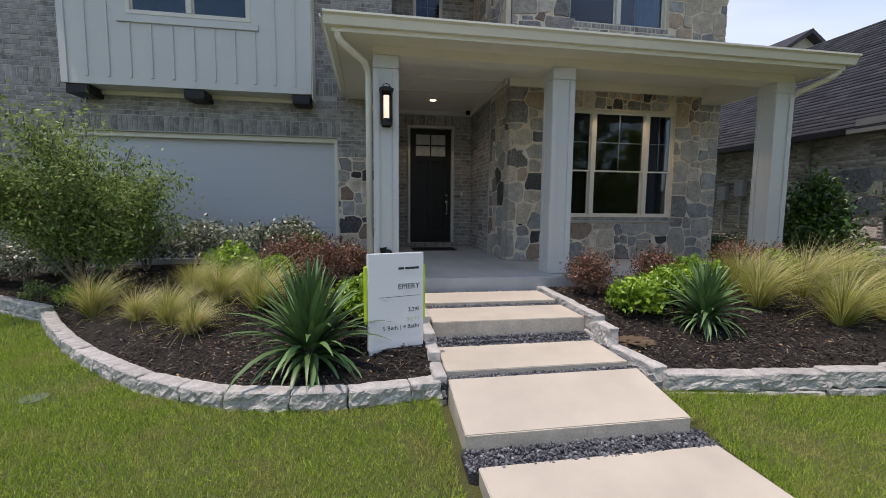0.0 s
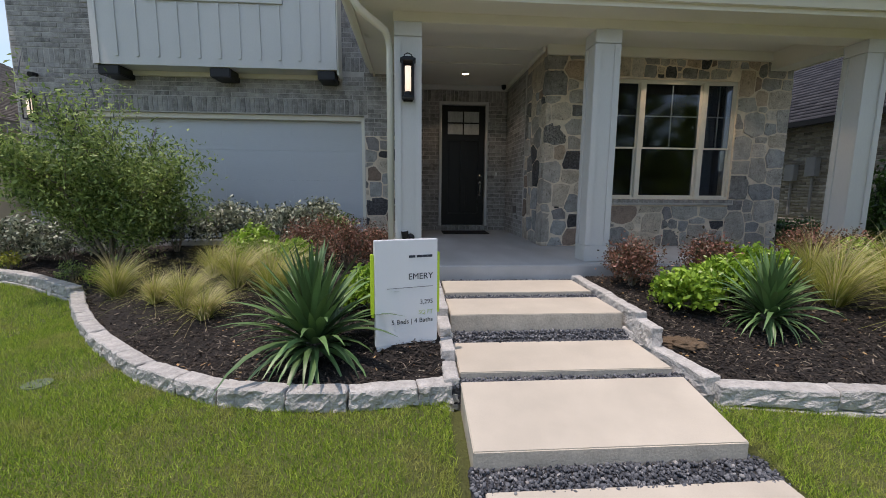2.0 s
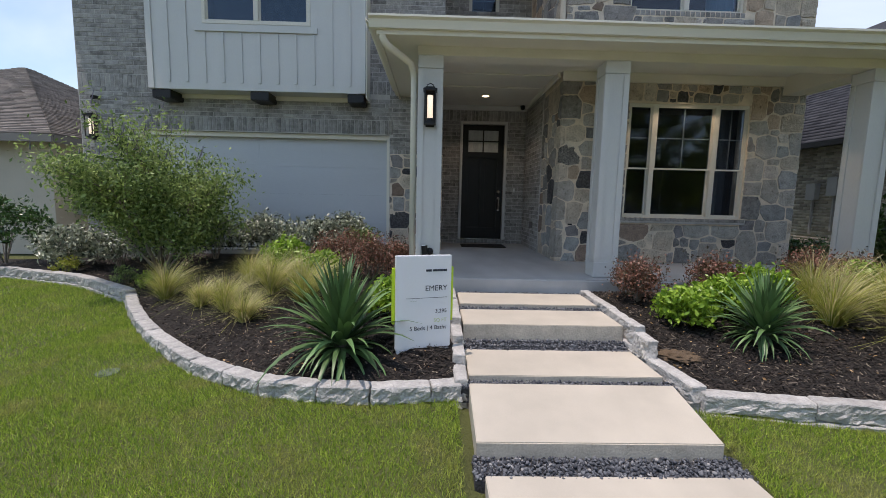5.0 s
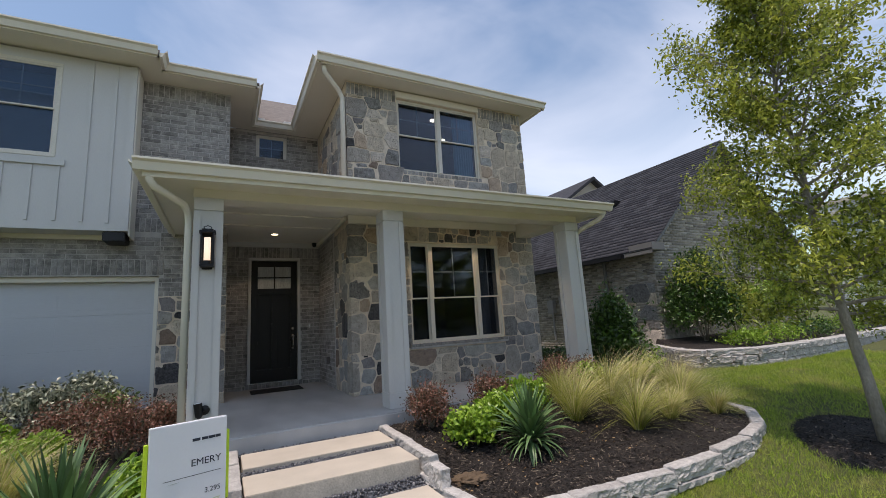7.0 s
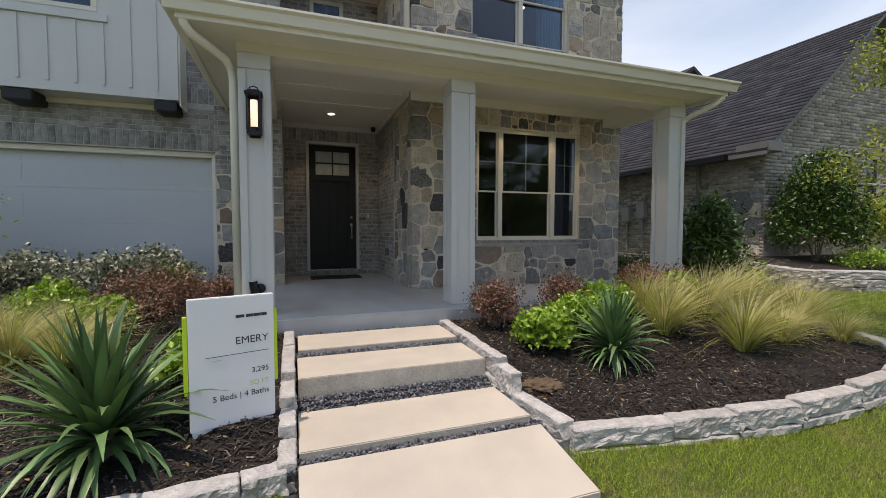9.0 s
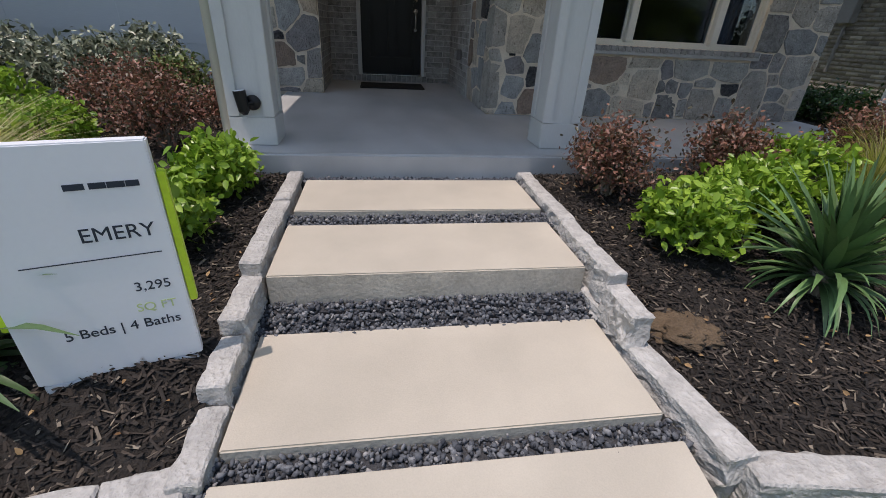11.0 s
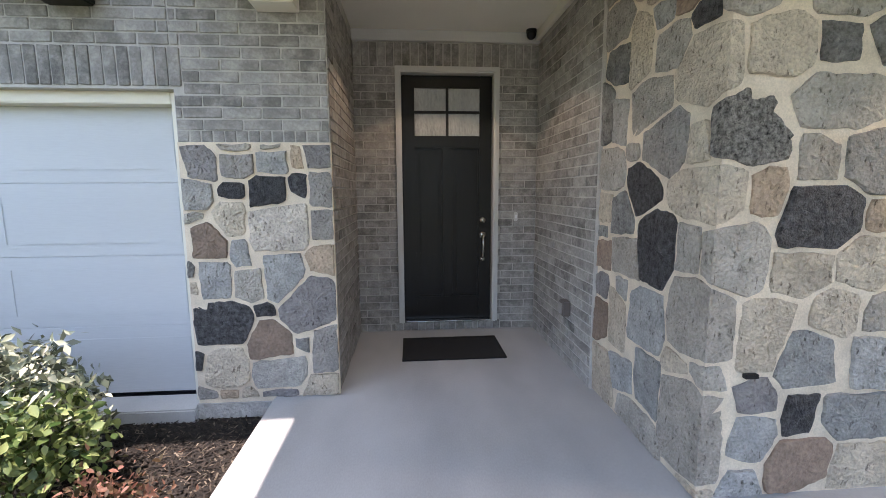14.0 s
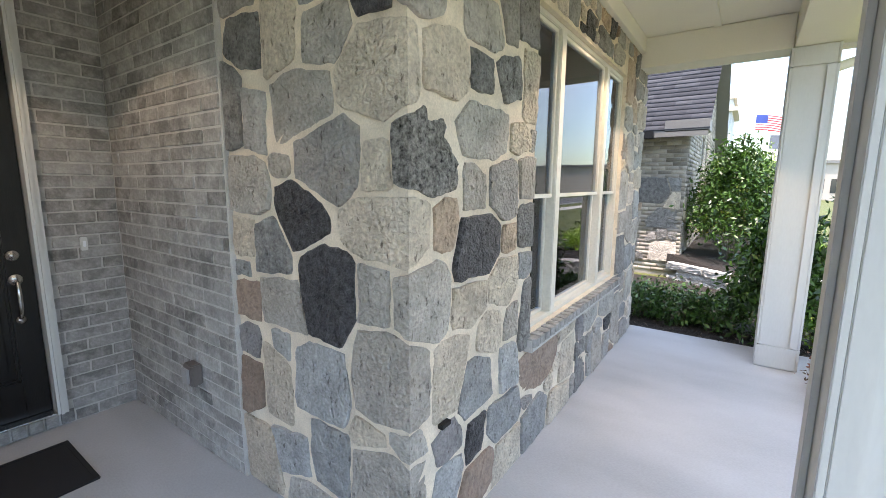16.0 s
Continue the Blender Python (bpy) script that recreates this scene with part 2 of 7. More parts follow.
# ---- building helpers ----
def thing(name, x, y, z, label, category, group="", kind="", rz=0.0):
    ob = new(name)
    ob.matrix_world = pose(x, y, z, 0, 0, rz)
    return tagged(ob, label, category, group, kind)


def mesh_of(name, bm, material, smooth=False):
    me = bpy.data.meshes.new(name)
    bmesh.ops.recalc_face_normals(bm, faces=bm.faces)
    bm.to_mesh(me)
    bm.free()
    for m in (material if isinstance(material, (list, tuple)) else [material]):
        me.materials.append(m)
    if smooth:
        me.polygons.foreach_set("use_smooth", [True] * len(me.polygons))
    return me


def part(name, bm, material, parent, label="", smooth=False):
    ob = new(name, mesh_of(name, bm, material, smooth))
    ob.parent = parent
    return tagged(ob, label)


def structure(name, bm, material, label, category, smooth=False):
    return tagged(new(name, mesh_of(name, bm, material, smooth)), label, category, kind="structure")


def box(bm, x0, y0, z0, x1, y1, z1, bevel=0.0):
    vs = [bm.verts.new((x, y, z)) for x in (x0, x1) for y in (y0, y1) for z in (z0, z1)]
    fs = [bm.faces.new([vs[i] for i in f]) for f in ((0, 1, 3, 2), (4, 6, 7, 5), (0, 4, 5, 1), (2, 3, 7, 6), (0, 2, 6, 4), (1, 5, 7, 3))]
    if bevel:
        es = {e for f in fs for e in f.edges}
        bmesh.ops.bevel(bm, geom=list(es), offset=bevel, segments=2, affect="EDGES")
    return bm


def boxes(*dims, bevel=0.0):
    bm = bmesh.new()
    for d in dims:
        box(bm, *d, bevel=bevel)
    return bm


def tube(bm, pts, radii, sides=8, cap=True):
    """A round rod along pts."""
    rings = []
    for i, p in enumerate(pts):
        a, b = Vector(pts[max(i - 1, 0)]), Vector(pts[min(i + 1, len(pts) - 1)])
        d = (b - a).normalized()
        u = d.cross(Vector((0.3, 0.9, 0.1))).normalized()
        v = d.cross(u)
        r = radii[i] if isinstance(radii, (list, tuple)) else radii
        rings.append([bm.verts.new(Vector(p) + r * (math.cos(k * 2 * math.pi / sides) * u + math.sin(k * 2 * math.pi / sides) * v)) for k in range(sides)])
    for a, b in zip(rings, rings[1:]):
        for k in range(sides):
            bm.faces.new((a[k], a[(k + 1) % sides], b[(k + 1) % sides], b[k]))
    if cap:
        bm.faces.new(rings[0][::-1])
        bm.faces.new(rings[-1])
    return bm


def disc(bm, c, r, h, sides=20, r2=None):
    tube(bm, [c, (c[0], c[1], c[2] + h)], [r, r2 or r], sides)
    return bm


def np_mesh(name, verts, faces, material):
    me = bpy.data.meshes.new(name)
    verts, faces = np.asarray(verts, dtype=np.float32), np.asarray(faces, dtype=np.int32)
    me.vertices.add(len(verts))
    me.vertices.foreach_set("co", verts.ravel())
    k = faces.shape[1]
    me.loops.add(faces.size)
    me.loops.foreach_set("vertex_index", faces.ravel())
    me.polygons.add(len(faces))
    me.polygons.foreach_set("loop_start", np.arange(0, faces.size, k, dtype=np.int32))
    me.update(calc_edges=True)
    me.materials.append(material)
    return me


def smooth01(v):
    v = np.clip(v, 0, 1)
    return v * v * (3 - 2 * v)


# ---- the lie of the land ----
def lawn_z(x, y):
    return -0.115 + 0.115 * smooth01((y - 2.2) / 1.1) + 0.42 * smooth01((x - 3.5) / 6) * smooth01((y + 2) / 6) + 0.25 * smooth01((x - 9) / 10) * smooth01((y - 2) / 6) - 0.12 * smooth01((-3 - y) / 4)


EDGE = [(-12.0, 7.75), (-8.5, 7.70), (-6.6, 7.42), (-5.16, 6.92), (-3.75, 5.95), (-3.3, 5.35), (-2.67, 4.62), (-2.25, 4.22), (-1.65, 3.70),
        (-0.95, 3.32), (-0.35, 3.22), (0.1, 3.24), (0.52, 3.32)]
EDGE_R = [(2.27, 3.18), (3.2, 3.02), (4.2, 2.88), (5.2, 2.92), (6.0, 3.14), (6.55, 3.5), (6.8, 4.0)]
EX, EY = np.array([p[0] for p in EDGE + EDGE_R]), np.array([p[1] for p in EDGE + EDGE_R])


def edge_top(x):
    return 0.125 + 0.11 * smooth01((x - 2.5) / 3.5)


def bed_z(x, y):
    front = np.interp(x, EX, EY)
    heap = 0.19 * np.exp(-((x - 0.17) / 0.46) ** 2 - ((y - 3.82) / 0.33) ** 2)
    return edge_top(x) - 0.045 + 0.27 * smooth01((y - front - 0.1) / 2.2) + heap


# ---- bricks ----
def brick_mesh(seed, length=0.244, height=0.069, depth=0.05):
    rng = random.Random(seed)
    bm = bmesh.new()
    box(bm, -length / 2, -depth, -height / 2, length / 2, 0.006, height / 2)
    es = [e for e in bm.edges if sum(v.co.y > 0 for v in e.verts) >= 1]
    bmesh.ops.bevel(bm, geom=es, offset=0.0045, segments=1, affect="EDGES")
    for v in bm.verts:
        if v.co.y > -0.02:
            v.co += Vector((rng.uniform(-1, 1) * 0.003, rng.uniform(-1, 1) * 0.0025, rng.uniform(-1, 1) * 0.0022))
    return mesh_of("brick", bm, BRICK)


BRICKS = [brick_mesh(i) for i in range(6)]
COURSE, PITCH = 0.079, 0.254


def free_spans(a, b, cuts):
    spans = [(a, b)]
    for c0, c1 in cuts:
        spans = [s for p, q in spans for s in ((p, min(q, c0)), (max(p, c1), q)) if s[1] - s[0] > 0.03]
    return spans


def lay_bricks(parent, at, n, u0, u1, z0, z1, holes=(), seed=0, joined=False, soldiers=()):
    """Running bond on the plane through `at` (its fixed coordinate) that faces n; u runs along x or y; soldiers: (u0, u1, z0, z1) rows on end."""
    rng = random.Random(seed)
    n = Vector(n)
    along = Vector((0, 0, 1)).cross(n)
    axis = 0 if abs(n.y) > 0.5 else 1
    placed = []
    rows = int(round((z1 - z0) / COURSE))
    h = (z1 - z0) / max(rows, 1)
    for r in range(rows):
        z = z0 + (r + 0.5) * h
        cuts = [(a, b) for a, b, c, d in list(holes) + list(soldiers) if c < z < d]
        for a, b in free_spans(u0, u1, cuts):
            u = math.floor(a / PITCH) * PITCH + (r % 2) * PITCH / 2 - PITCH + rng.uniform(-0.01, 0.01)
            while u < b:
                p, q = max(u, a), min(u + PITCH, b)
                if q - p > 0.035:
                    placed.append(((p + q) / 2, z, (q - p - 0.01) / 0.244, h / COURSE, 0))
                u += PITCH
    for a, b, c, d in soldiers:
        k = int(round((b - a) / COURSE))
        for i in range(k):
            placed.append((a + (i + 0.5) * (b - a) / k, (c + d) / 2, (d - c - 0.01) / 0.244, (b - a) / k / COURSE, 90))
    vs, fs, base = [], [], 0
    for u, z, sx, sz, turn in placed:
        p = Vector((u, at, z)) if axis == 0 else Vector((at, u, z))
        p += n * rng.uniform(-0.003, 0.003)
        m = Matrix((along, n, Vector((0, 0, 1)))).transposed().to_4x4()
        m = Matrix.Translation(p) @ m @ Matrix.Rotation(radians(turn + rng.uniform(-0.5, 0.5)), 4, "Y") @ Matrix.Diagonal((sx, 1, sz, 1))
        me = rng.choice(BRICKS)
        if joined:
            vs += [m @ v.co for v in me.vertices]
            fs += [[base + i for i in f.vertices] for f in me.polygons]
            base += len(me.vertices)
        else:
            ob = new("brick", me)
            ob.parent, ob.matrix_local = parent, m
    if joined:
        me = bpy.data.meshes.new("brickwork")
        me.from_pydata(vs, [], fs)
        me.materials.append(BRICKFAR)
        ob = tagged(new("brickwork", me), kind="stuff")
        ob.parent = parent


# ---- field stones ----
def clip(poly, p, nrm):
    out = []
    for a, b in zip(poly, poly[1:] + poly[:1]):
        da, db = (a - p).dot(nrm), (b - p).dot(nrm)
        if da <= 0:
            out.append(a)
        if da * db < 0:
            out.append(a + (b - a) * (da / (da - db)))
    return out


def pack_stones(rects, known, rng):
    """The known stones of a wall first, then ever smaller ones wherever there is still room: (u, v, half width, half height, turn, kind)."""
    stones = [(u, v, a, b, rng.gauss(0, 0.10), k) for u, v, a, b, k in known]
    for grade, tries in ((0.66, 160), (0.52, 260), (0.40, 420), (0.29, 600), (0.21, 500)):
        for u0, v0, u1, v1, sz in rects:
            for _ in range(int(tries * max(0.25, (u1 - u0) * (v1 - v0)) * (0.3 / sz) ** 2 * 0.6)):
                r = grade * sz * rng.uniform(0.85, 1.15)
                u, v = rng.uniform(u0, u1), rng.uniform(v0, v1)
                k = rng.uniform(0.78, 1.35)
                a, b = r * k, r / k
                if all(max(abs(u - q[0]) / (a + q[2]), abs(v - q[1]) / (b + q[3])) > 0.93 for q in stones):
                    kind = rng.choices(("", "grey", "blue", "dark", "red"), (0.66, 0.12, 0.12, 0.06, 0.04) if r < 0.13 else (0.83, 0.06, 0.08, 0.01, 0.02))[0]
                    stones.append((u, v, a, b, rng.gauss(0, 0.16), kind))
    return stones


def parting(p, q):
    """The joint between two stones, the same from either side: a point on it and its normal, from p to q."""
    dx, dy = (q[0] - p[0]) / (p[2] + q[2]), (q[1] - p[1]) / (p[3] + q[3])
    nrm = Vector((math.copysign(abs(dx) ** 1.7, dx) / (p[2] + q[2]), math.copysign(abs(dy) ** 1.7, dy) / (p[3] + q[3]))).normalized()
    sp, sq = (abs(nrm.x) * t[2] + abs(nrm.y) * t[3] for t in (p, q))
    return Vector((p[0], p[1])).lerp(Vector((q[0], q[1])), sp / (sp + sq)), nrm


def lay_stones(parent, rects, place, seed, known=(), fold=None):
    """Irregular angular stones with pale joints in the rectangles (u0, v0, u1, v1, size) of an unrolled wall; place(u, v, d) bends it into the world.
    known: stones (u, v, half width, half height, kind) that stand out; fold: a u at which the wall turns a corner."""
    rng = random.Random(seed)
    stones = pack_stones(rects, known, rng)
    for i, st in enumerate(stones):
        mid = Vector((st[0], st[1]))
        grow = 1.2 if i < len(known) else 1.5
        poly = []
        for sx, sy in ((-1, -1), (1, -1), (1, 1), (-1, 1)):
            w = Vector((sx * st[2] * grow * rng.uniform(0.82, 1.08), sy * st[3] * grow * rng.uniform(0.82, 1.08)))
            w.rotate(Matrix.Rotation(st[4], 2))
            poly.append(mid + w)
        if rng.random() < 0.6:
            a = rng.uniform(0, 6.283)
            nrm = Vector((math.cos(a), math.sin(a)))
            poly = clip(poly, mid + nrm * (abs(nrm.x) * st[2] + abs(nrm.y) * st[3]) * rng.uniform(0.62, 0.95), nrm)
        for j, q in enumerate(stones):
            if j != i and abs(q[0] - st[0]) < 1.45 * (q[2] + st[2]) and abs(q[1] - st[1]) < 1.45 * (q[3] + st[3]):
                p, nrm = parting(st, q)
                poly = clip(poly, p - nrm * 0.0105, nrm)
        home = [r for r in rects if r[0] <= st[0] <= r[2] and r[1] <= st[1] <= r[3]]
        if home:
            r = home[0]
            joins = [q for q in rects if q is not r]
            for p, nrm, open_end in ((Vector((r[0], 0)), Vector((-1, 0)), any(abs(q[2] - r[0]) < 0.01 and q[1] < st[1] < q[3] for q in joins)),
                                     (Vector((r[2], 0)), Vector((1, 0)), any(abs(q[0] - r[2]) < 0.01 and q[1] < st[1] < q[3] for q in joins)),
                                     (Vector((0, r[1])), Vector((0, -1)), False), (Vector((0, r[3])), Vector((0, 1)), False)):
                if not open_end or abs(nrm.y) > 0.5:
                    poly = clip(poly, p - nrm * 0.004, nrm)
        if len(poly) < 3:
            continue
        ring = []
        for a, b in zip(poly, poly[1:] + poly[:1]):
            k = max(1, round((b - a).length / 0.03))
            ring += [a + (b - a) * (t / k) for t in range(k)]
        n = len(ring)
        c = sum(ring, Vector((0, 0))) / n
        if n < 5 or max((w - c).length for w in ring) < 0.035 or min((w - c).length for w in ring) < 0.012:
            continue
        ring = [(ring[k - 1] + 9 * ring[k] + ring[(k + 1) % n]) / 11 for k in range(n)]
        ph0 = rng.uniform(0, 99)
        ring = [w + Vector((noise.noise((w.x * 14, w.y * 14, ph0)), noise.noise((w.x * 14, w.y * 14, ph0 + 50)))) * 0.011
                + Vector((noise.noise((w.x * 50, w.y * 50, ph0)), noise.noise((w.x * 50, w.y * 50, ph0 + 50)))) * 0.006 for w in ring]
        proud, tilt = rng.uniform(0.006, 0.020), Vector((rng.uniform(-0.05, 0.05), rng.uniform(-0.05, 0.05)))
        bm = bmesh.new()
        levels = [(1.0, -0.012, 0), (0.995, proud * 0.55, 0.002), (0.965, proud, 0.0025), (0.72, proud + 0.002, 0.004), (0.38, proud + 0.003, 0.005)]
        loops = [[bm.verts.new((*(c + (w - c) * f), d + rng.uniform(-nz, nz) + (w - c).dot(tilt) * f)) for w in ring] for f, d, nz in levels]
        for a, b in zip(loops, loops[1:]):
            for k in range(n):
                bm.faces.new((a[k], a[(k + 1) % n], b[(k + 1) % n], b[k]))
        top = bm.verts.new((*c, proud + 0.003 + rng.uniform(-0.003, 0.006)))
        for k in range(n):
            bm.faces.new((loops[-1][k], loops[-1][(k + 1) % n], top))
        if fold is not None and min(w.x for w in ring) < fold < max(w.x for w in ring):
            bmesh.ops.bisect_plane(bm, geom=list(bm.verts) + list(bm.edges) + list(bm.faces), plane_co=(fold, 0, 0), plane_no=(1, 0, 0))
        for w in bm.verts:
            w.co = place(w.co.x, w.co.y, w.co.z)
        ob = new("stone", mesh_of("stone", bm, STONES[st[5]]))
        ob.parent = parent


# ---- ground ----
def sheet(name, xs, ys, zf, material, label, category):
    X, Y = np.meshgrid(xs, ys, indexing="ij")
    Z = zf(X, Y)
    nx, ny = len(xs), len(ys)
    i = np.arange(nx * ny).reshape(nx, ny)
    faces = np.stack([i[:-1, :-1], i[1:, :-1], i[1:, 1:], i[:-1, 1:]], -1).reshape(-1, 4)
    ob = new(name, np_mesh(name, np.stack([X, Y, Z], -1).reshape(-1, 3), faces, material))
    return tagged(ob, label, category, kind="structure")


LAWN = mat("lawn_soil", (0.08, 0.092, 0.024), 0.9, var=0.22, scale=1.4, fine=55, bump=0.8, fine_var=0.22, dist=0.03)
MULCH = mat("dark_bark_mulch", (0.020, 0.016, 0.013), 0.9, var=0.25, scale=6, fine=55, bump=1.0, fine_var=0.3, dist=0.04)
ROADMAT = mat("asphalt", (0.10, 0.10, 0.10), 0.9, var=0.1, scale=3, fine=120, bump=0.3)
ground_x = np.concatenate([[-900, -300, -100, -50], np.arange(-30, -12, 1.0), np.arange(-12, 16, 0.2), np.arange(16, 30.1, 1.0), [50, 100, 300, 900]])
ground_y = np.concatenate([[-900, -300, -100, -50], np.arange(-30, -4, 1.0), np.arange(-4, 10, 0.2), np.arange(10, 30.1, 1.0), [50, 100, 300, 900]])


def ground_z(x, y):
    z = lawn_z(np.clip(x, -30, 30), y)
    under = (x > -10.5) & (x < 6.5) & (y > 8.2) & (y < 16)
    path_dip = (x > 0.5) & (x < 2.25) & (y > 1.4)
    return np.where(under, z - 0.02, np.where(path_dip, z - 0.09, z))


sheet("ground", ground_x, ground_y, ground_z, LAWN, "mown green lawn with a few worn patches", "lawn")


def bed(name, x0, x1, y_front, y_back, label, inset=0.05, step=0.1):
    xs = np.arange(x0, x1 + 1e-6, step)
    vs, fs, m = [], [], 22
    for x in xs:
        f, b = y_front(x), y_back(x)
        for k in range(m):
            y = f + (b - f) * k / (m - 1)
            dz = 0.012 * noise.noise((x * 5, y * 5, 0)) + 0.008 * noise.noise((x * 17, y * 17, 3))
            vs.append((x, y, float(bed_z(x, y)) + dz))
    for i in range(len(xs) - 1):
        for k in range(m - 1):
            a = i * m + k
            fs.append((a, a + m, a + m + 1, a + 1))
    me = np_mesh(name, vs, fs, MULCH)
    return tagged(new(name, me), label, "flower bed", kind="structure")


front = lambda x: float(np.interp(x, EX, EY)) + 0.05
bed("mulch_bed_1", -11.5, 0.50, front, lambda x: 8.45 if x < -0.05 else 5.54, "flower bed of dark shredded bark mulch beside the walk")
bed("mulch_bed_2", 2.24, 6.8, front, lambda x: 5.54 if x < 6.25 else 8.5 - 0 * x, "flower bed of dark shredded bark mulch before the porch")
bed("mulch_bed_3", 6.3, 9.6, lambda x: 4.1 if x < 6.9 else 5.4, lambda x: 8.6, "strip of dark mulch between the two houses")

# ---- porch ----
bm = bmesh.new()
outline = [(-0.03, 5.50), (6.32, 5.50), (6.32, 7.3), (2.45, 7.3), (2.45, 9.9), (0.40, 9.9), (0.40, 8.44), (-0.03, 8.44)]
rings = [[bm.verts.new((x, y, z)) for x, y in outline] for z in (0.05, 0.5)]
bm.faces.new(rings[0][::-1])
porch_top = bm.faces.new(rings[1])
for k in range(8):
    bm.faces.new((rings[0][k], rings[0][(k + 1) % 8], rings[1][(k + 1) % 8], rings[1][k]))
bmesh.ops.bevel(bm, geom=list(porch_top.edges), offset=0.016, segments=3, affect="EDGES")
structure("porch_floor", bm, CONCRETE, "smooth pale grey concrete porch floor", "porch floor")

# ---- walls of the house ----
XC, YC = 2.30, 7.17


def place_corner(u, v, d):
    if u > 1e-4:
        return Vector((XC + u, YC - d, v))
    if u < -1e-4:
        return Vector((XC - d, YC - u, v))
    return Vector((XC - d, YC - d, v))


LW, UW = (3.37, 5.33, 1.25, 3.06), (3.27, 5.08, 4.45, 5.90)
stone_wall = structure("wall_stone_lower", boxes(
    (XC, YC, 0.3, LW[0], 7.45, 3.5), (LW[1], YC, 0.3, 6.2, 7.45, 3.5), (LW[0], YC, 0.3, LW[1], 7.45, LW[2]), (LW[0], YC, LW[3], LW[1], 7.45, 3.5),
    (XC, 7.45, 0.3, 2.5, 8.32, 3.5)), MORTAR, "wall of grey and tan field stone with wide pale joints", "stone wall")
W0, W1, WE = LW[0] - XC, LW[1] - XC, 6.2 - XC
SIDE = [(-0.97, 2.74, 0.15, 0.1, "grey"), (-0.43, 2.67, 0.16, 0.11, ""), (-0.16, 2.74, 0.08, 0.05, "dark"), (-0.14, 2.51, 0.2, 0.15, ""), (-1.15, 2.48, 0.14, 0.2, "grey"), (-0.89, 2.38, 0.1, 0.14, ""),
        (-0.57, 2.43, 0.19, 0.15, ""), (-0.43, 2.21, 0.19, 0.17, ""), (-0.15, 2.16, 0.07, 0.09, ""), (0.13, 2.22, 0.18, 0.14, "speck"), (-1.03, 2.09, 0.2, 0.14, ""), (-0.61, 1.96, 0.16, 0.15, "dark"),
        (-0.09, 1.94, 0.22, 0.13, ""), (-0.82, 1.81, 0.13, 0.13, "grey"), (-0.46, 1.67, 0.17, 0.21, "dark"), (-0.17, 1.68, 0.08, 0.13, ""), (-1.08, 1.53, 0.14, 0.09, "red"), (-0.75, 1.55, 0.17, 0.13, ""),
        (0.1, 1.65, 0.15, 0.15, ""), (-0.09, 1.35, 0.22, 0.2, ""), (-0.49, 1.22, 0.17, 0.17, "blue"), (-1.1, 1.06, 0.14, 0.16, "red"), (-0.84, 1.13, 0.1, 0.17, ""), (-0.46, 0.87, 0.12, 0.18, "blue")]
FRONT = [(0.23, 2.56, 0.15, 0.12, ""), (0.51, 2.77, 0.16, 0.1, ""), (0.74, 2.6, 0.12, 0.1, "grey"), (0.51, 2.33, 0.22, 0.11, ""), (0.45, 2.09, 0.1, 0.11, ""), (0.72, 2.08, 0.14, 0.14, ""),
         (0.23, 1.95, 0.09, 0.1, ""), (0.49, 1.84, 0.21, 0.16, "dark"), (0.42, 1.59, 0.15, 0.1, ""), (0.74, 1.63, 0.16, 0.13, ""), (0.61, 1.41, 0.11, 0.11, ""), (0.27, 1.3, 0.13, 0.16, ""),
         (0.47, 1.18, 0.14, 0.13, "blue"), (0.81, 1.15, 0.1, 0.14, "blue"), (0.48, 0.89, 0.07, 0.1, "dark"), (0.25, 0.8, 0.12, 0.11, "blue"), (0.51, 0.66, 0.16, 0.13, "red")]
lay_stones(stone_wall, [(-1.155, 0.5, W0, 3.36, 0.315), (W1, 0.5, WE, 3.36, 0.26), (W0, 0.5, W1, 1.14, 0.28), (W0, 3.08, W1, 3.36, 0.17)],
           place_corner, 5, SIDE + FRONT, fold=0.0)
upper_stone = structure("wall_stone_upper", boxes(
    (XC, YC, 3.5, UW[0], 7.45, 6.05), (UW[1], YC, 3.5, 6.2, 7.45, 6.05), (UW[0], YC, 3.5, UW[1], 7.45, UW[2]), (UW[0], YC, UW[3], UW[1], 7.45, 6.05),
    (XC, 7.45, 3.5, 2.5, 9.85, 6.05)), MORTAR, "upper storey wall of grey field stone with pale joints", "stone wall")
U0, U1 = UW[0] - XC, UW[1] - XC
lay_stones(upper_stone, [(-2.5, 3.9, U0, 5.80, 0.27), (U1, 3.9, WE, 5.80, 0.25), (U0, 3.9, U1, 4.36, 0.27)], place_corner, 9, fold=0.0)
lay_bricks(upper_stone, YC, (0, -1, 0), 2.30, UW[0], 0, 0, soldiers=[(2.30, UW[0] - 0.02, 5.80, 6.03), (UW[1] + 0.02, 6.19, 5.80, 6.03), (UW[0], UW[1], 4.37, 4.45)], seed=21)

part("weep_vent", boxes((XC + 0.18, YC - 0.028, 1.10, XC + 0.245, YC - 0.002, 1.122), bevel=0.003), BLACK, stone_wall, "small black weep vent in the joint")

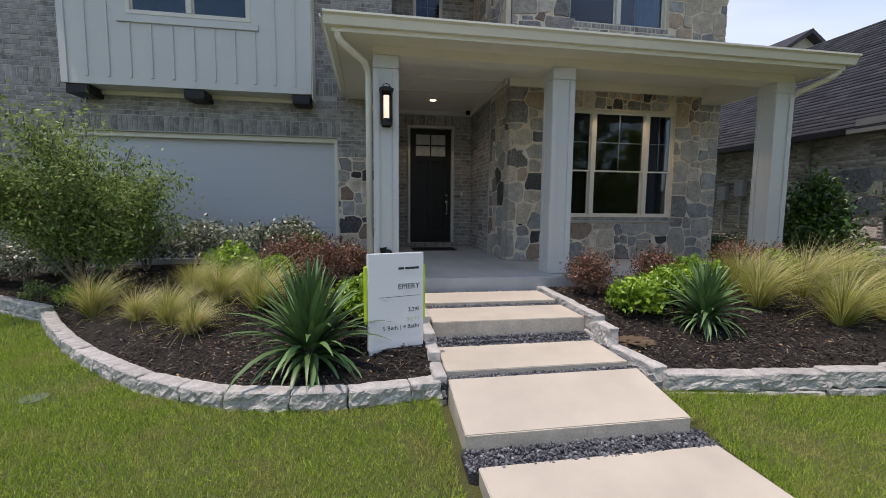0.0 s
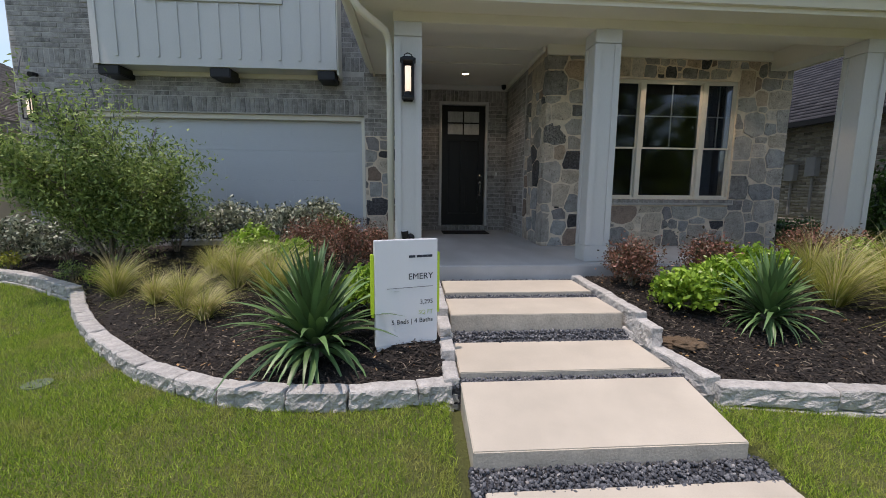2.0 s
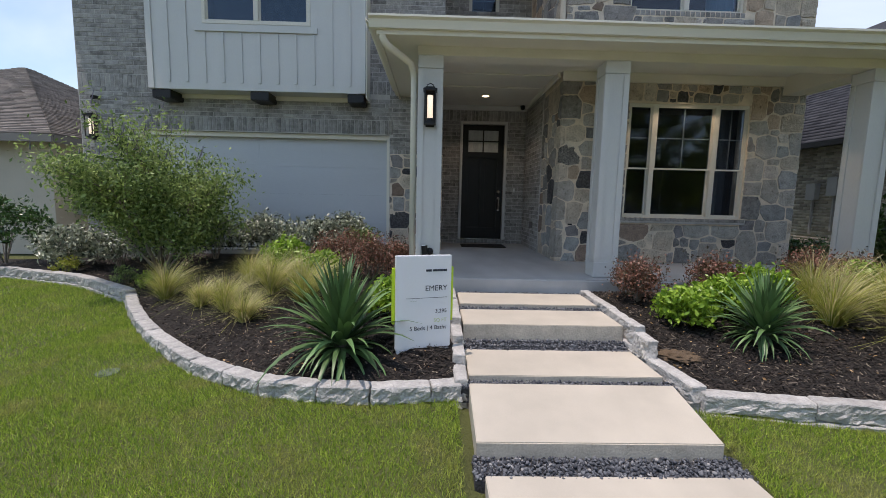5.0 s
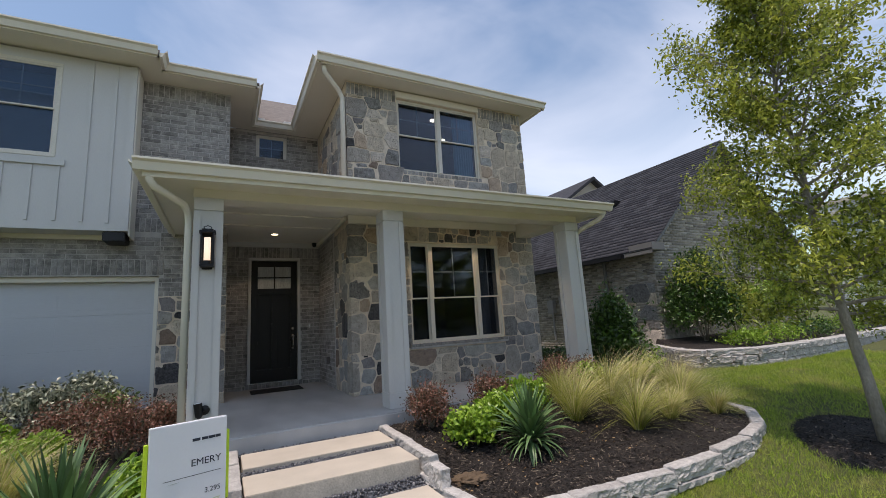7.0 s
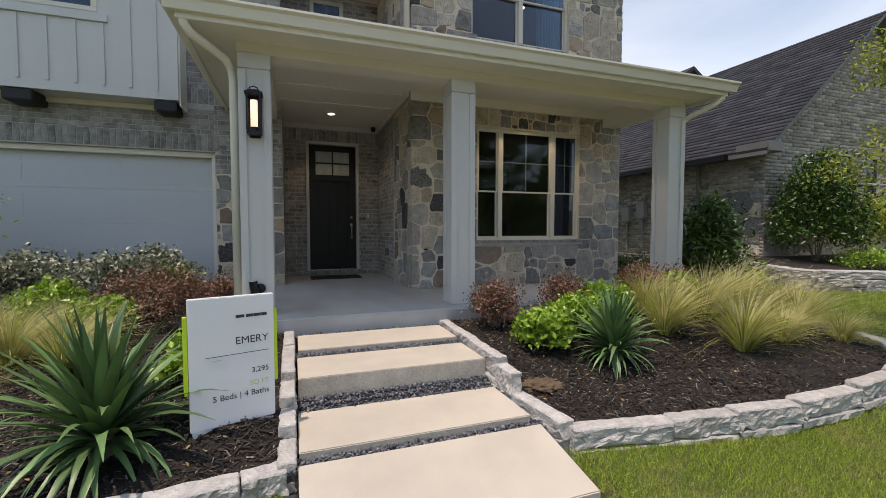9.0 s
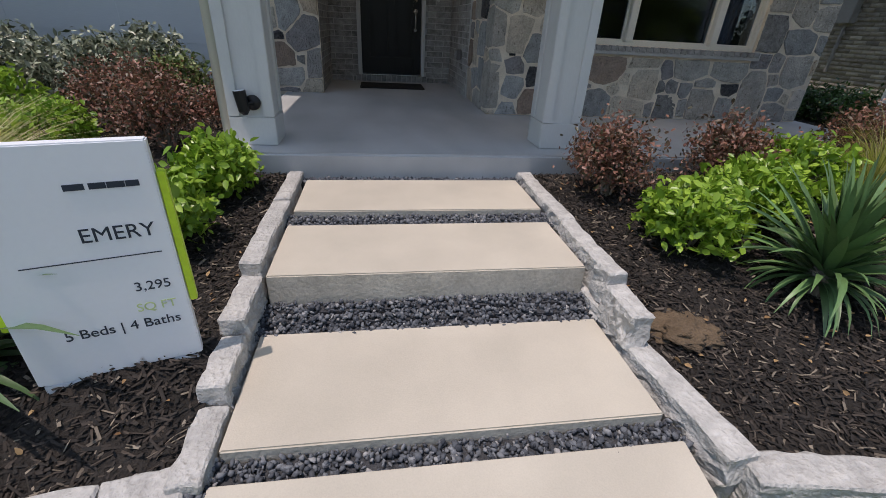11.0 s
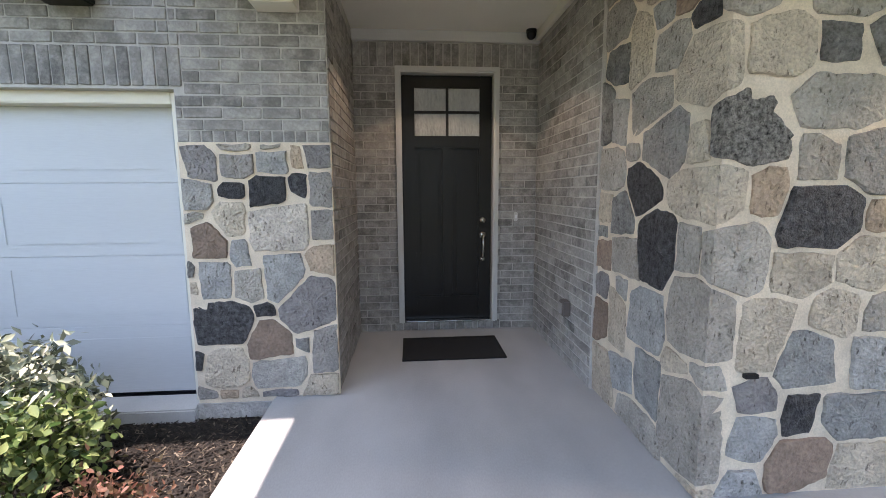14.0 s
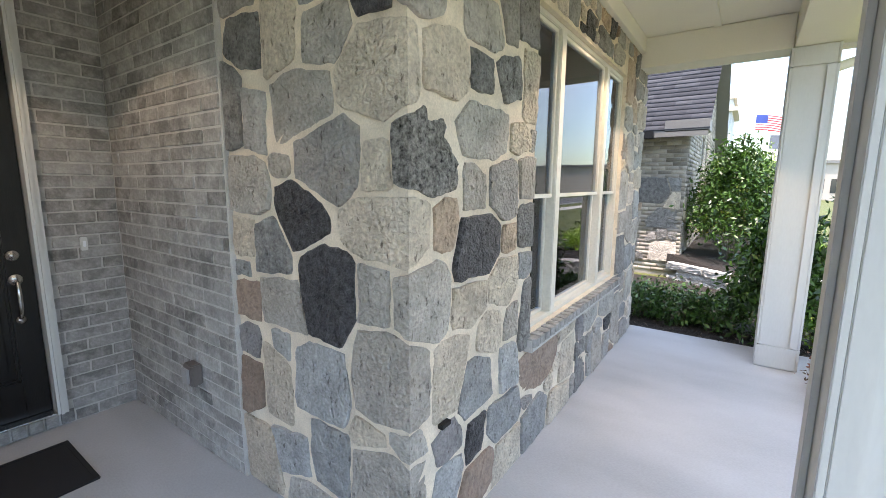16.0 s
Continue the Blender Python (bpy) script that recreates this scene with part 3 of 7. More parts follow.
entry_wall = structure("wall_entry", boxes((0.2, 9.79, 0.3, 0.84, 10.0, 3.52), (1.87, 9.79, 0.3, 2.45, 10.0, 3.52), (0.84, 9.79, 3.17, 1.87, 10.0, 3.52), (0.84, 9.80, 0.3, 1.87, 10.0, 0.6)),
                       BRICKMORTAR, "grey limewashed brick wall round the front door", "brick wall")
lay_bricks(entry_wall, 9.79, (0, -1, 0), 0.43, 2.275, 0.5, 3.17, holes=[(0.84, 1.87, 0.6, 3.3)], seed=1, soldiers=[(0.43, 2.275, 3.17, 3.40), (0.80, 1.91, 0.5, 0.6)])
alcove_left = structure("wall_alcove_left", boxes((0.2, 8.45, 0.3, 0.43, 9.79, 3.52)), BRICKMORTAR, "grey limewashed brick side wall of the entry recess", "brick wall")
lay_bricks(alcove_left, 0.43, (1, 0, 0), 8.44, 9.78, 0.5, 3.40, seed=2)
alcove_right = structure("wall_alcove_right", boxes((2.275, 8.32, 0.3, 2.5, 9.79, 3.52)), BRICKMORTAR, "grey limewashed brick side wall beside the stone corner", "brick wall")
lay_bricks(alcove_right, 2.275, (-1, 0, 0), 8.33, 9.78, 0.5, 3.40, seed=3)

GY = 8.43
BAY = (-4.67, -0.94)
garage_wall = structure("wall_garage", boxes(
    (-6.22, GY, 0.2, -5.44, 8.65, 6.05), (-5.44, GY, 2.63, -0.56, 8.65, 6.05), (-0.56, GY, 0.2, 0.43, 8.65, 6.05)),
    BRICKMORTAR, "grey limewashed brick front wall over the garage", "brick wall")
lay_bricks(garage_wall, GY, (0, -1, 0), -0.56, 0.43, 2.29, 3.36, seed=4, soldiers=[(-0.56, 0.43, 2.29, 2.37), (-0.94, 0.0, 3.36, 3.60)], holes=[(-0.56, -0.5, 2.6, 2.9)])
lay_bricks(garage_wall, GY, (0, -1, 0), -5.44, -0.56, 2.9, 3.28, seed=6, joined=True)
lay_bricks(garage_wall, GY - 0.004, (0, -1, 0), -5.44, -0.56, 0, 0, seed=7, soldiers=[(-5.50, -0.50, 2.645, 2.895)])
lay_bricks(garage_wall, GY, (0, -1, 0), -6.21, BAY[0], 2.9, 6.03, seed=8, joined=True, soldiers=[(-6.21, BAY[0], 3.36, 3.60)])
lay_bricks(garage_wall, GY, (0, -1, 0), -6.21, -5.44, 0.4, 2.9, seed=10, joined=True)
lay_bricks(garage_wall, GY, (0, -1, 0), BAY[1], 0.43, 3.60, 5.80, seed=11, joined=True, soldiers=[(BAY[1], 0.43, 5.80, 6.03)])
structure("wall_stone_pier_backing", boxes((-0.55, GY - 0.03, 0.3, 0.44, GY, 2.29)), MORTAR, "pale mortar bed behind the stones beside the garage", "stone wall")
pier = structure("wall_stone_pier", boxes((-0.56, GY - 0.045, 0.36, 0.42, GY - 0.02, 0.47)), BLOCK, "field stone pier between garage and front door", "stone wall")
PIER = [(-0.4, 2.15, 0.1, 0.11, ""), (0.05, 2.16, 0.11, 0.08, "blue"), (-0, 1.95, 0.11, 0.12, "dark"), (-0.23, 1.97, 0.09, 0.05, "dark"), (0.37, 1.98, 0.09, 0.13, ""), (-0.25, 1.77, 0.11, 0.11, ""),
        (0.07, 1.73, 0.2, 0.19, ""), (0.37, 1.73, 0.09, 0.12, ""), (-0.39, 1.63, 0.11, 0.12, "red"), (-0.38, 1.36, 0.12, 0.13, "blue"), (0.08, 1.37, 0.13, 0.19, "blue"), (0.24, 1.17, 0.21, 0.2, ""),
        (-0.32, 1.06, 0.19, 0.15, "dark"), (-0.03, 0.89, 0.15, 0.17, "red"), (0.36, 0.86, 0.11, 0.19, ""), (-0.34, 0.72, 0.15, 0.15, ""), (0.02, 0.7, 0.18, 0.15, "pale")]
lay_stones(pier, [(-0.55, 0.5, 0.44, 2.28, 0.25)], lambda u, v, d: Vector((u, GY - 0.03 - d, v)), 14, PIER)
recess_wall = structure("wall_recess_upper", boxes((0.2, 9.83, 3.4, 0.96, 10.0, 6.05), (1.60, 9.83, 3.4, 2.4, 10.0, 6.05), (0.96, 9.83, 3.4, 1.60, 10.0, 5.42), (0.96, 9.83, 5.98, 1.60, 10.0, 6.05)),
                        BRICKMORTAR, "shaded brick wall with a small upper window", "brick wall")
lay_bricks(recess_wall, 9.83, (0, -1, 0), 0.43, 2.29, 4.2, 6.0, holes=[(0.96, 1.60, 5.42, 5.98)], seed=12, joined=True)
upper_side = structure("wall_alcove_left_upper", boxes((0.2, 8.65, 3.52, 0.43, 9.83, 6.05)), BRICKMORTAR, "upper brick side wall of the recess", "brick wall")
lay_bricks(upper_side, 0.43, (1, 0, 0), 8.46, 9.82, 4.2, 6.0, seed=13, joined=True)
structure("wall_house_left", boxes((-6.22, 8.65, 0.0, -6.0, 16, 6.05)), BRICKMORTAR, "plain brick side wall of the house", "brick wall")
structure("wall_house_right", boxes((6.0, 7.45, 0.0, 6.2, 16, 6.05)), BRICKMORTAR, "plain brick side wall of the house facing the neighbour", "brick wall")
structure("wall_house_back", boxes((-6.22, 16, 0.0, 6.2, 16.2, 6.05)), BRICKMORTAR, "plain brick back wall of the house", "brick wall")

# ---- board-and-batten bay ----
bay = thing("bay_front", 0, 0, 0, "white board-and-batten bay with a twin window over the garage", "house bay", kind="structure")
BW = (-3.72, -1.88, 4.36, 5.88)
bx0, bx1, by = BAY[0], BAY[1], 8.0
for dims in ((bx0, by, 3.27, BW[0], 8.43, 6.03), (BW[1], by, 3.27, bx1, 8.43, 6.03), (BW[0], by, 3.27, BW[1], 8.43, BW[2]), (BW[0], by, BW[3], BW[1], 8.43, 6.03)):
    part("siding_board", boxes(dims), PAINT, bay)
for i in range(12):
    x = bx1 - 0.115 - (i + 0.5) * 0.31 - 0.0
    top = BW[2] - 0.14 if BW[0] - 0.1 < x < BW[1] + 0.1 else 6.0
    part("batten", boxes((x - 0.022, by - 0.02, 3.39, x + 0.022, by, top), bevel=0.003), PAINT, bay)
for x0, x1 in ((bx0, bx0 + 0.1), (bx1 - 0.1, bx1)):
    part("corner_board", boxes((x0, by - 0.022, 3.27, x1, by - 0.001, 6.03), bevel=0.003), PAINT, bay)
part("sill_board", boxes((BW[0] - 0.12, by - 0.035, BW[2] - 0.13, BW[1] + 0.12, by - 0.002, BW[2] - 0.03), bevel=0.004), PAINT, bay)
part("side_trim", boxes((bx1 + 0.001, by + 0.02, 3.2, bx1 + 0.02, 8.42, 6.03)), TRIM, bay)
part("bottom_trim", boxes((bx0, 8.36, 3.20, bx1, 8.43, 3.268)), TRIM, bay)
for x0, x1 in ((-4.64, -4.32), (-2.95, -2.63), (-1.26, -0.98)):
    b = boxes((x0, 8.02, 3.12, x1, 8.43, 3.265), bevel=0.012)
    part("bracket", b, BLACK, bay, "black timber bracket under the bay")


# ---- windows ----
def window(name, x0, x1, z0, z1, y, splits, rail, label, frame=0.05, depth=0.09, grid=True, jamb=0.0, trim=0.0, back=0.35):
    """A window in a wall that faces the street: splits are the fractions of its units; each has a fixed upper and a lower sash."""
    w = thing(name, 0, 0, 0, label, "window", kind="structure")
    yf = y + 0.05
    part("window_frame", boxes((x0, yf, z0, x1, yf + depth, z0 + frame), (x0, yf, z1 - frame, x1, yf + depth, z1), (x0, yf, z0 + frame, x0 + frame, yf + depth, z1 - frame),
                               (x1 - frame, yf, z0 + frame, x1, yf + depth, z1 - frame), bevel=0.005), VINYL, w)
    a = x0 + frame
    inner = x1 - x0 - 2 * frame
    mull = 0.08
    total = inner - mull * (len(splits) - 1)
    for i, f in enumerate(splits):
        b = a + total * f
        if i:
            part("mullion", boxes((a - mull, yf - 0.012, z0 + frame, a, yf + depth, z1 - frame), bevel=0.005), VINYL, w)
        zr = z0 + (z1 - z0) * rail
        s = 0.024
        for zz0, zz1, yo in ((zr, z1 - frame, 0.01), (z0 + frame, zr + 0.03, 0.045)):
            sash = part("sash", boxes((a, yf + yo, zz0, b, yf + yo + 0.035, zz0 + s), (a, yf + yo, zz1 - s, b, yf + yo + 0.035, zz1), (a, yf + yo, zz0 + s, a + s, yf + yo + 0.035, zz1 - s),
                                      (b - s, yf + yo, zz0 + s, b, yf + yo + 0.035, zz1 - s), bevel=0.003), VINYL, w)
            pane = part("pane", boxes((a + s, yf + yo + 0.015, zz0 + s, b - s, yf + yo + 0.019, zz1 - s)), GLASS, sash)
            pane.visible_shadow = False
            if grid and zz1 > zr + 0.1:
                wide = (b - a) > 0.45
                bars = [(a + s, yf + yo + 0.022, (zz0 + zz1) / 2 - 0.008, b - s, yf + yo + 0.030, (zz0 + zz1) / 2 + 0.008)]
                if wide:
                    bars.append(((a + b) / 2 - 0.008, yf + yo + 0.0215, zz0 + s, (a + b) / 2 + 0.008, yf + yo + 0.0305, zz1 - s))
                part("glazing_bar", boxes(*bars), VINYL, sash)
        a = b + mull
    return w


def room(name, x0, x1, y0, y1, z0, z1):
    """Plain walls, floor and ceiling behind a window, open towards it; coloured dark for shade."""
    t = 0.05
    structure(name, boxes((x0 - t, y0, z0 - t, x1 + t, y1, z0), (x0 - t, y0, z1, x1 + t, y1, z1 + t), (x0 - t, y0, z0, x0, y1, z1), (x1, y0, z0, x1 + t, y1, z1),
                          (x0 - t, y1, z0 - t, x1 + t, y1 + t, z1 + t)), DARKROOM, "plain room behind the window, shade put into its wall colour", "room")


window("window_1", LW[0], LW[1], LW[2], LW[3], YC - 0.02, (0.205, 0.535, 0.26), 0.43, "cream vinyl triple window with dark glass", frame=0.034)
part("sill", boxes((LW[0] - 0.05, YC - 0.055, LW[2] - 0.09, LW[1] + 0.05, YC + 0.06, LW[2] - 0.012), bevel=0.006), BRICKMORTAR, bpy.data.objects["window_1"], "grey brick rowlock sill")
k = int((LW[1] - LW[0] + 0.1) / 0.0815)
for i in range(k):
    ob = new("brick", BRICKS[i % 6])
    ob.parent = bpy.data.objects["window_1"]
    ob.matrix_local = Matrix.Translation((LW[0] - 0.05 + (i + 0.5) * 0.0815, YC + 0.02, LW[2] - 0.012)) @ pose(0, 0, 0, 94, 0, 90) @ pose(0, 0, 0, 0, 0, 0) @ Matrix.Diagonal((0.72, 0.9, 1.05, 1))
window("window_2", UW[0], UW[1], UW[2], UW[3], YC + 0.01, (0.5, 0.5), 0.5, "cream vinyl twin sash window of the upper storey", frame=0.04)
part("header", boxes((UW[0] - 0.02, YC - 0.03, UW[3] + 0.004, UW[1] + 0.02, YC - 0.001, 6.03), bevel=0.004), TRIM, bpy.data.objects["window_2"], "cream header board")
window("window_3", BW[0], BW[1], BW[2], BW[3], by - 0.06, (0.5, 0.5), 0.5, "white twin sash window in the bay", frame=0.06)
window("window_4", 0.96, 1.60, 5.42, 5.98, 9.82, (1.0,), 0.05, "small fixed window with four panes", frame=0.045)
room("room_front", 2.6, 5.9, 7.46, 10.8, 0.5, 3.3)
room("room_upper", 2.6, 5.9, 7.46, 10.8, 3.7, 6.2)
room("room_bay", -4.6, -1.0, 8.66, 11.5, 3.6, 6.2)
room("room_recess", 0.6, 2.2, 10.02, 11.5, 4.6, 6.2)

# ---- garage door ----
garage = thing("garage_door", 0, 0, 0, "white sectional garage door with raised long panels, closed", "garage door", kind="structure")
gx0, gx1, gz0, gz1 = -5.36, -0.62, 0.47, 2.55
for r in range(4):
    z0, z1 = gz0 + r * (gz1 - gz0) / 4 + 0.0005, gz0 + (r + 1) * (gz1 - gz0) / 4 - 0.0005
    b = boxes((gx0, 8.62, z0, gx1, 8.66, z1), bevel=0.004)
    for c in range(4):
        a0 = gx0 + c * (gx1 - gx0) / 4 + 0.06
        a1 = gx0 + (c + 1) * (gx1 - gx0) / 4 - 0.06
        box(b, a0, 8.615, z0 + 0.09, a1, 8.622, z1 - 0.09, bevel=0.003)
    part("panel", b, GARAGE, garage)
part("jamb", boxes((-5.44, 8.5, 0.42, -5.36, 8.66, 2.63), (-0.62, 8.5, 0.42, -0.56, 8.66, 2.63), (-5.36, 8.5, 2.55, -0.62, 8.66, 2.63), bevel=0.006), TRIM, garage, "cream garage door jamb")
structure("garage_step", boxes((-5.44, 8.36, 0.1, -0.56, 8.62, 0.445), bevel=0.01), CONCRETE, "concrete sill under the garage door", "sill")
# added dark panel just behind the door sections, no real wall
structure("garage_backing", boxes((-5.6, 8.7, 0.0, -0.5, 8.75, 2.8)), DARKROOM, "unseen dark panel added behind the garage door", "wall")

# ---- porch roof, beams, ceiling ----
structure("ceiling_porch", boxes((0.0, 5.72, 3.50, 6.2, 8.45, 3.54), (0.2, 8.45, 3.50, 2.4, 9.9, 3.54)), SOFFIT, "pale painted porch ceiling with flat boards", "ceiling")
for i, y in enumerate((6.55, 7.4, 8.2)):
    structure("trim_ceiling_batten", boxes((0.37, y - 0.03, 3.480, 5.79 if y < 7.1 else 2.21, y + 0.03, 3.499), bevel=0.003), SOFFIT, "flat batten across the porch ceiling", "trim")
structure("beam_front", boxes((0.06, 5.72, 3.225, 6.10, 6.0, 3.498), bevel=0.006), TRIM, "painted porch beam on the columns", "beam")
structure("beam_right", boxes((5.80, 6.002, 3.225, 6.09, 7.21, 3.497), bevel=0.006), TRIM, "painted side beam of the porch", "beam")
structure("beam_left", boxes((0.07, 6.002, 3.225, 0.36, 8.43, 3.497), bevel=0.006), TRIM, "painted side beam of the porch", "beam")
structure("trim_beam_block", boxes((0.0, 8.26, 3.115, 0.27, 8.425, 3.224), bevel=0.005), TRIM, "cream block under the end of the side beam", "trim")
structure("trim_frieze_front", boxes((2.27, 7.12, 3.36, 5.80, 7.168, 3.499), bevel=0.004), SOFFIT, "frieze board over the stone wall", "trim")
structure("trim_frieze_entry", boxes((0.43, 9.735, 3.40, 2.265, 9.775, 3.499), bevel=0.004), PAINT, "white frieze board over the entry", "trim")
structure("trim_frieze_side", boxes((2.22, 7.21, 3.42, 2.262, 9.73, 3.499), bevel=0.004), SOFFIT, "frieze board along the recess", "trim")
structure("soffit_porch", boxes((-0.36, 5.30, 3.335, 6.36, 5.719, 3.36), (-0.36, 5.719, 3.335, 0.059, 8.42, 3.36), (6.101, 5.719, 3.335, 6.36, 8.0, 3.36)), SOFFIT, "boarded soffit of the porch roof", "soffit")
structure("fascia_porch", boxes((-0.38, 5.27, 3.29, 6.38, 5.299, 3.44), (-0.39, 5.299, 3.29, -0.361, 8.42, 3.44), (6.361, 5.299, 3.29, 6.39, 8.0, 3.44), bevel=0.003), TRIM, "cream fascia board of the porch", "fascia")


def gutter(name, a, b, out, z, label):
    """A K-profile gutter from a to b (plan), that bulges towards out."""
    prof = [(0, -0.10), (0.055, -0.10), (0.075, -0.045), (0.085, -0.02), (0.12, 0.0), (0.12, 0.022), (0.108, 0.022), (0.105, 0.005), (0.07, -0.03), (0.0, -0.03)]
    bm = bmesh.new()
    rows = [[bm.verts.new((p[0] + out[0] * d, p[1] + out[1] * d, z + h)) for d, h in prof] for p in (a, b)]
    for k in range(len(prof)):
        bm.faces.new((rows[0][k], rows[0][(k + 1) % len(prof)], rows[1][(k + 1) % len(prof)], rows[1][k]))
    bm.faces.new(rows[0])
    bm.faces.new(rows[1])
    return structure(name, bm, TRIM, label, "gutter")


gutter("gutter_porch_front", (-0.46, 5.27), (6.47, 5.27), (0, -1), 3.44, "cream metal gutter along the porch")
gutter("gutter_porch_left", (-0.39, 5.27), (-0.39, 8.40), (-1, 0), 3.438, "cream metal gutter at the side of the porch")


def downspout(name, pts, label):
    bm = bmesh.new()
    tube(bm, pts, 0.042, 8)
    return tagged(new(name, mesh_of(name, bm, TRIM, True)), label, "downspout", kind="structure")


downspout("downspout_porch", [(-0.32, 5.30, 3.36), (-0.32, 5.32, 3.27), (-0.28, 5.36, 3.21), (-0.03, 5.70, 3.12), (0.005, 5.80, 3.05), (0.015, 5.83, 2.95), (0.015, 5.84, 0.5)], "cream downspout elbow beside the porch column")
downspout("downspout_porch_right", [(6.33, 5.30, 3.36), (6.33, 5.32, 3.27), (6.30, 5.40, 3.21), (6.19, 5.72, 3.10), (6.15, 5.80, 3.04), (6.14, 5.84, 2.9), (6.14, 5.86, 0.5)], "cream downspout at the end of the porch")
downspout("downspout_upper", [(1.84, 6.85, 6.05), (1.86, 6.88, 5.95), (2.15, 7.12, 5.80), (2.22, 7.15, 5.68), (2.22, 7.15, 3.9)], "cream downspout at the corner of the stone storey")


def roof_slab(bm, a, b, c, d, t=0.06):
    top = [bm.verts.new(p) for p in (a, b, c, d)]
    low = [bm.verts.new((p[0], p[1], p[2] - t)) for p in (a, b, c, d)]
    bm.faces.new(top)
    bm.faces.new(low[::-1])
    for k in range(4):
        bm.faces.new((top[k], low[k], low[(k + 1) % 4], top[(k + 1) % 4]))


bm = bmesh.new()
roof_slab(bm, (-0.42, 5.25, 3.46), (6.42, 5.25, 3.46), (6.2, 8.43, 4.15), (-0.2, 8.43, 4.15))
roof_slab(bm, (0.4, 8.43, 4.15), (2.3, 8.43, 4.15), (2.3, 9.85, 4.4), (0.4, 9.85, 4.4))
structure("roof_porch", bm, SHINGLETAN, "low shingled roof of the porch", "roof")
EZ = 6.06
soff = [(-6.66, 8.0, -5.1, 8.45), (-5.1, 7.57, -0.62, 8.45), (-0.62, 8.0, 0.85, 8.45), (0.43, 8.45, 0.85, 9.62), (0.43, 9.62, 2.3, 9.84), (1.76, 6.78, 2.3, 9.62), (2.3, 6.78, 6.52, 7.22), (6.2, 7.22, 6.52, 12)]
structure("soffit_upper", boxes(*[(a, b, EZ, c, d, EZ + 0.025) for a, b, c, d in soff]), SOFFIT, "cream boarded soffit under the main eaves", "soffit")
fasc = [((-6.66, 8.0), (-5.1, 8.0), (0, -1)), ((-5.1, 7.57), (-0.62, 7.57), (0, -1)), ((-0.62, 7.57), (-0.62, 8.0), (1, 0)), ((-0.62, 8.0), (0.85, 8.0), (0, -1)), ((0.85, 8.0), (0.85, 9.62), (1, 0)),
        ((0.85, 9.62), (1.76, 9.62), (0, -1)), ((1.76, 6.78), (1.76, 9.62), (-1, 0)), ((1.70, 6.78), (6.58, 6.78), (0, -1)), ((6.52, 6.78), (6.52, 12), (1, 0))]
for a, b, o in fasc:
    gutter("gutter_upper", a, b, o, EZ + 0.10, "cream gutter of the main roof")
    structure("fascia_upper", boxes((min(a[0], b[0]) - 0.012, min(a[1], b[1]) - 0.012, EZ - 0.02, max(a[0], b[0]) + 0.012, max(a[1], b[1]) + 0.012, EZ + 0.10)), TRIM, "cream fascia board of the main roof", "fascia")
bm = bmesh.new()
s = 0.42
roof_slab(bm, (-6.7, 8.0, EZ + .1), (0.9, 8.0, EZ + .1), (0.9, 13, EZ + .1 + 5 * s), (-6.7, 13, EZ + .1 + 5 * s))
roof_slab(bm, (-5.1, 7.55, EZ + .1), (-0.6, 7.55, EZ + .1), (-2.0, 10, EZ + 0.1 + 2.45 * s), (-3.7, 10, EZ + .1 + 2.45 * s))
roof_slab(bm, (0.8, 9.62, EZ + .1), (3.4, 9.62, EZ + .1), (3.4, 12.4, EZ + .1 + 2.78 * 0.74), (0.8, 12.4, EZ + .1 + 2.78 * 0.74))
roof_slab(bm, (1.72, 6.74, EZ + .1), (6.56, 6.74, EZ + .1), (4.2, 9.1, EZ + .1 + 2.4 * s), (4.1, 9.1, EZ + .1 + 2.4 * s))
roof_slab(bm, (1.72, 6.74, EZ + .1), (4.1, 9.1, EZ + .1 + 2.4 * s), (4.1, 14, EZ + .1 + 2.4 * s), (1.72, 14, EZ + .1))
roof_slab(bm, (6.56, 6.74, EZ + .1), (6.56, 14, EZ + .1), (4.2, 14, EZ + .1 + 2.4 * s), (4.2, 9.1, EZ + .1 + 2.4 * s))
structure("roof_main", bm, SHINGLETAN, "brown shingled hip roof of the house", "roof")
for x in (1.0, 1.62):
    structure("roof_flashing", boxes((x - 0.12, 9.56, EZ + 0.11, x + 0.12, 9.66, EZ + 0.19), bevel=0.01), PAINT, "small white splash guard on the gutter", "flashing")


# ---- columns ----
def column(x):
    c = thing("porch_column", x, 5.86, 0.5, "square white column with boxed trim and recessed faces", "column", "porch columns", "structure")
    h, w, top = 0.136, 0.155, 2.722
    part("shaft", boxes((-h, -h, 0, h, h, top)), PAINT, c)
    for sx, sy in ((-1, -1), (1, -1), (-1, 1), (1, 1)):
        x0, x1 = sorted((sx * w, sx * (w - 0.075)))
        y0, y1 = sorted((sy * w, sy * (h + 0.001)))
        part("corner_board", boxes((x0, y0, 0.205, x1, y1, top - 0.16), bevel=0.003), PAINT, c)
        y0, y1 = sorted((sy * h, sy * (w - 0.075)))
        x0, x1 = sorted((sx * w, sx * (h + 0.001)))
        part("corner_board", boxes((x0, y0, 0.205, x1, y1, top - 0.16), bevel=0.003), PAINT, c)
    for z0, z1, name in ((0.0, 0.2, "base_board"), (top - 0.155, top, "cap_board")):
        part(name, boxes((-w, -w, z0 + 0.004, w, -h - 0.001, z1), (-w, h + 0.001, z0 + 0.004, w, w, z1), (-w, -h, z0 + 0.004, -h - 0.001, h, z1), (h + 0.001, -h, z0 + 0.004, w, h, z1), bevel=0.003), PAINT, c)
    return c


for x in (0.225, 2.545, 5.945):
    column(x)


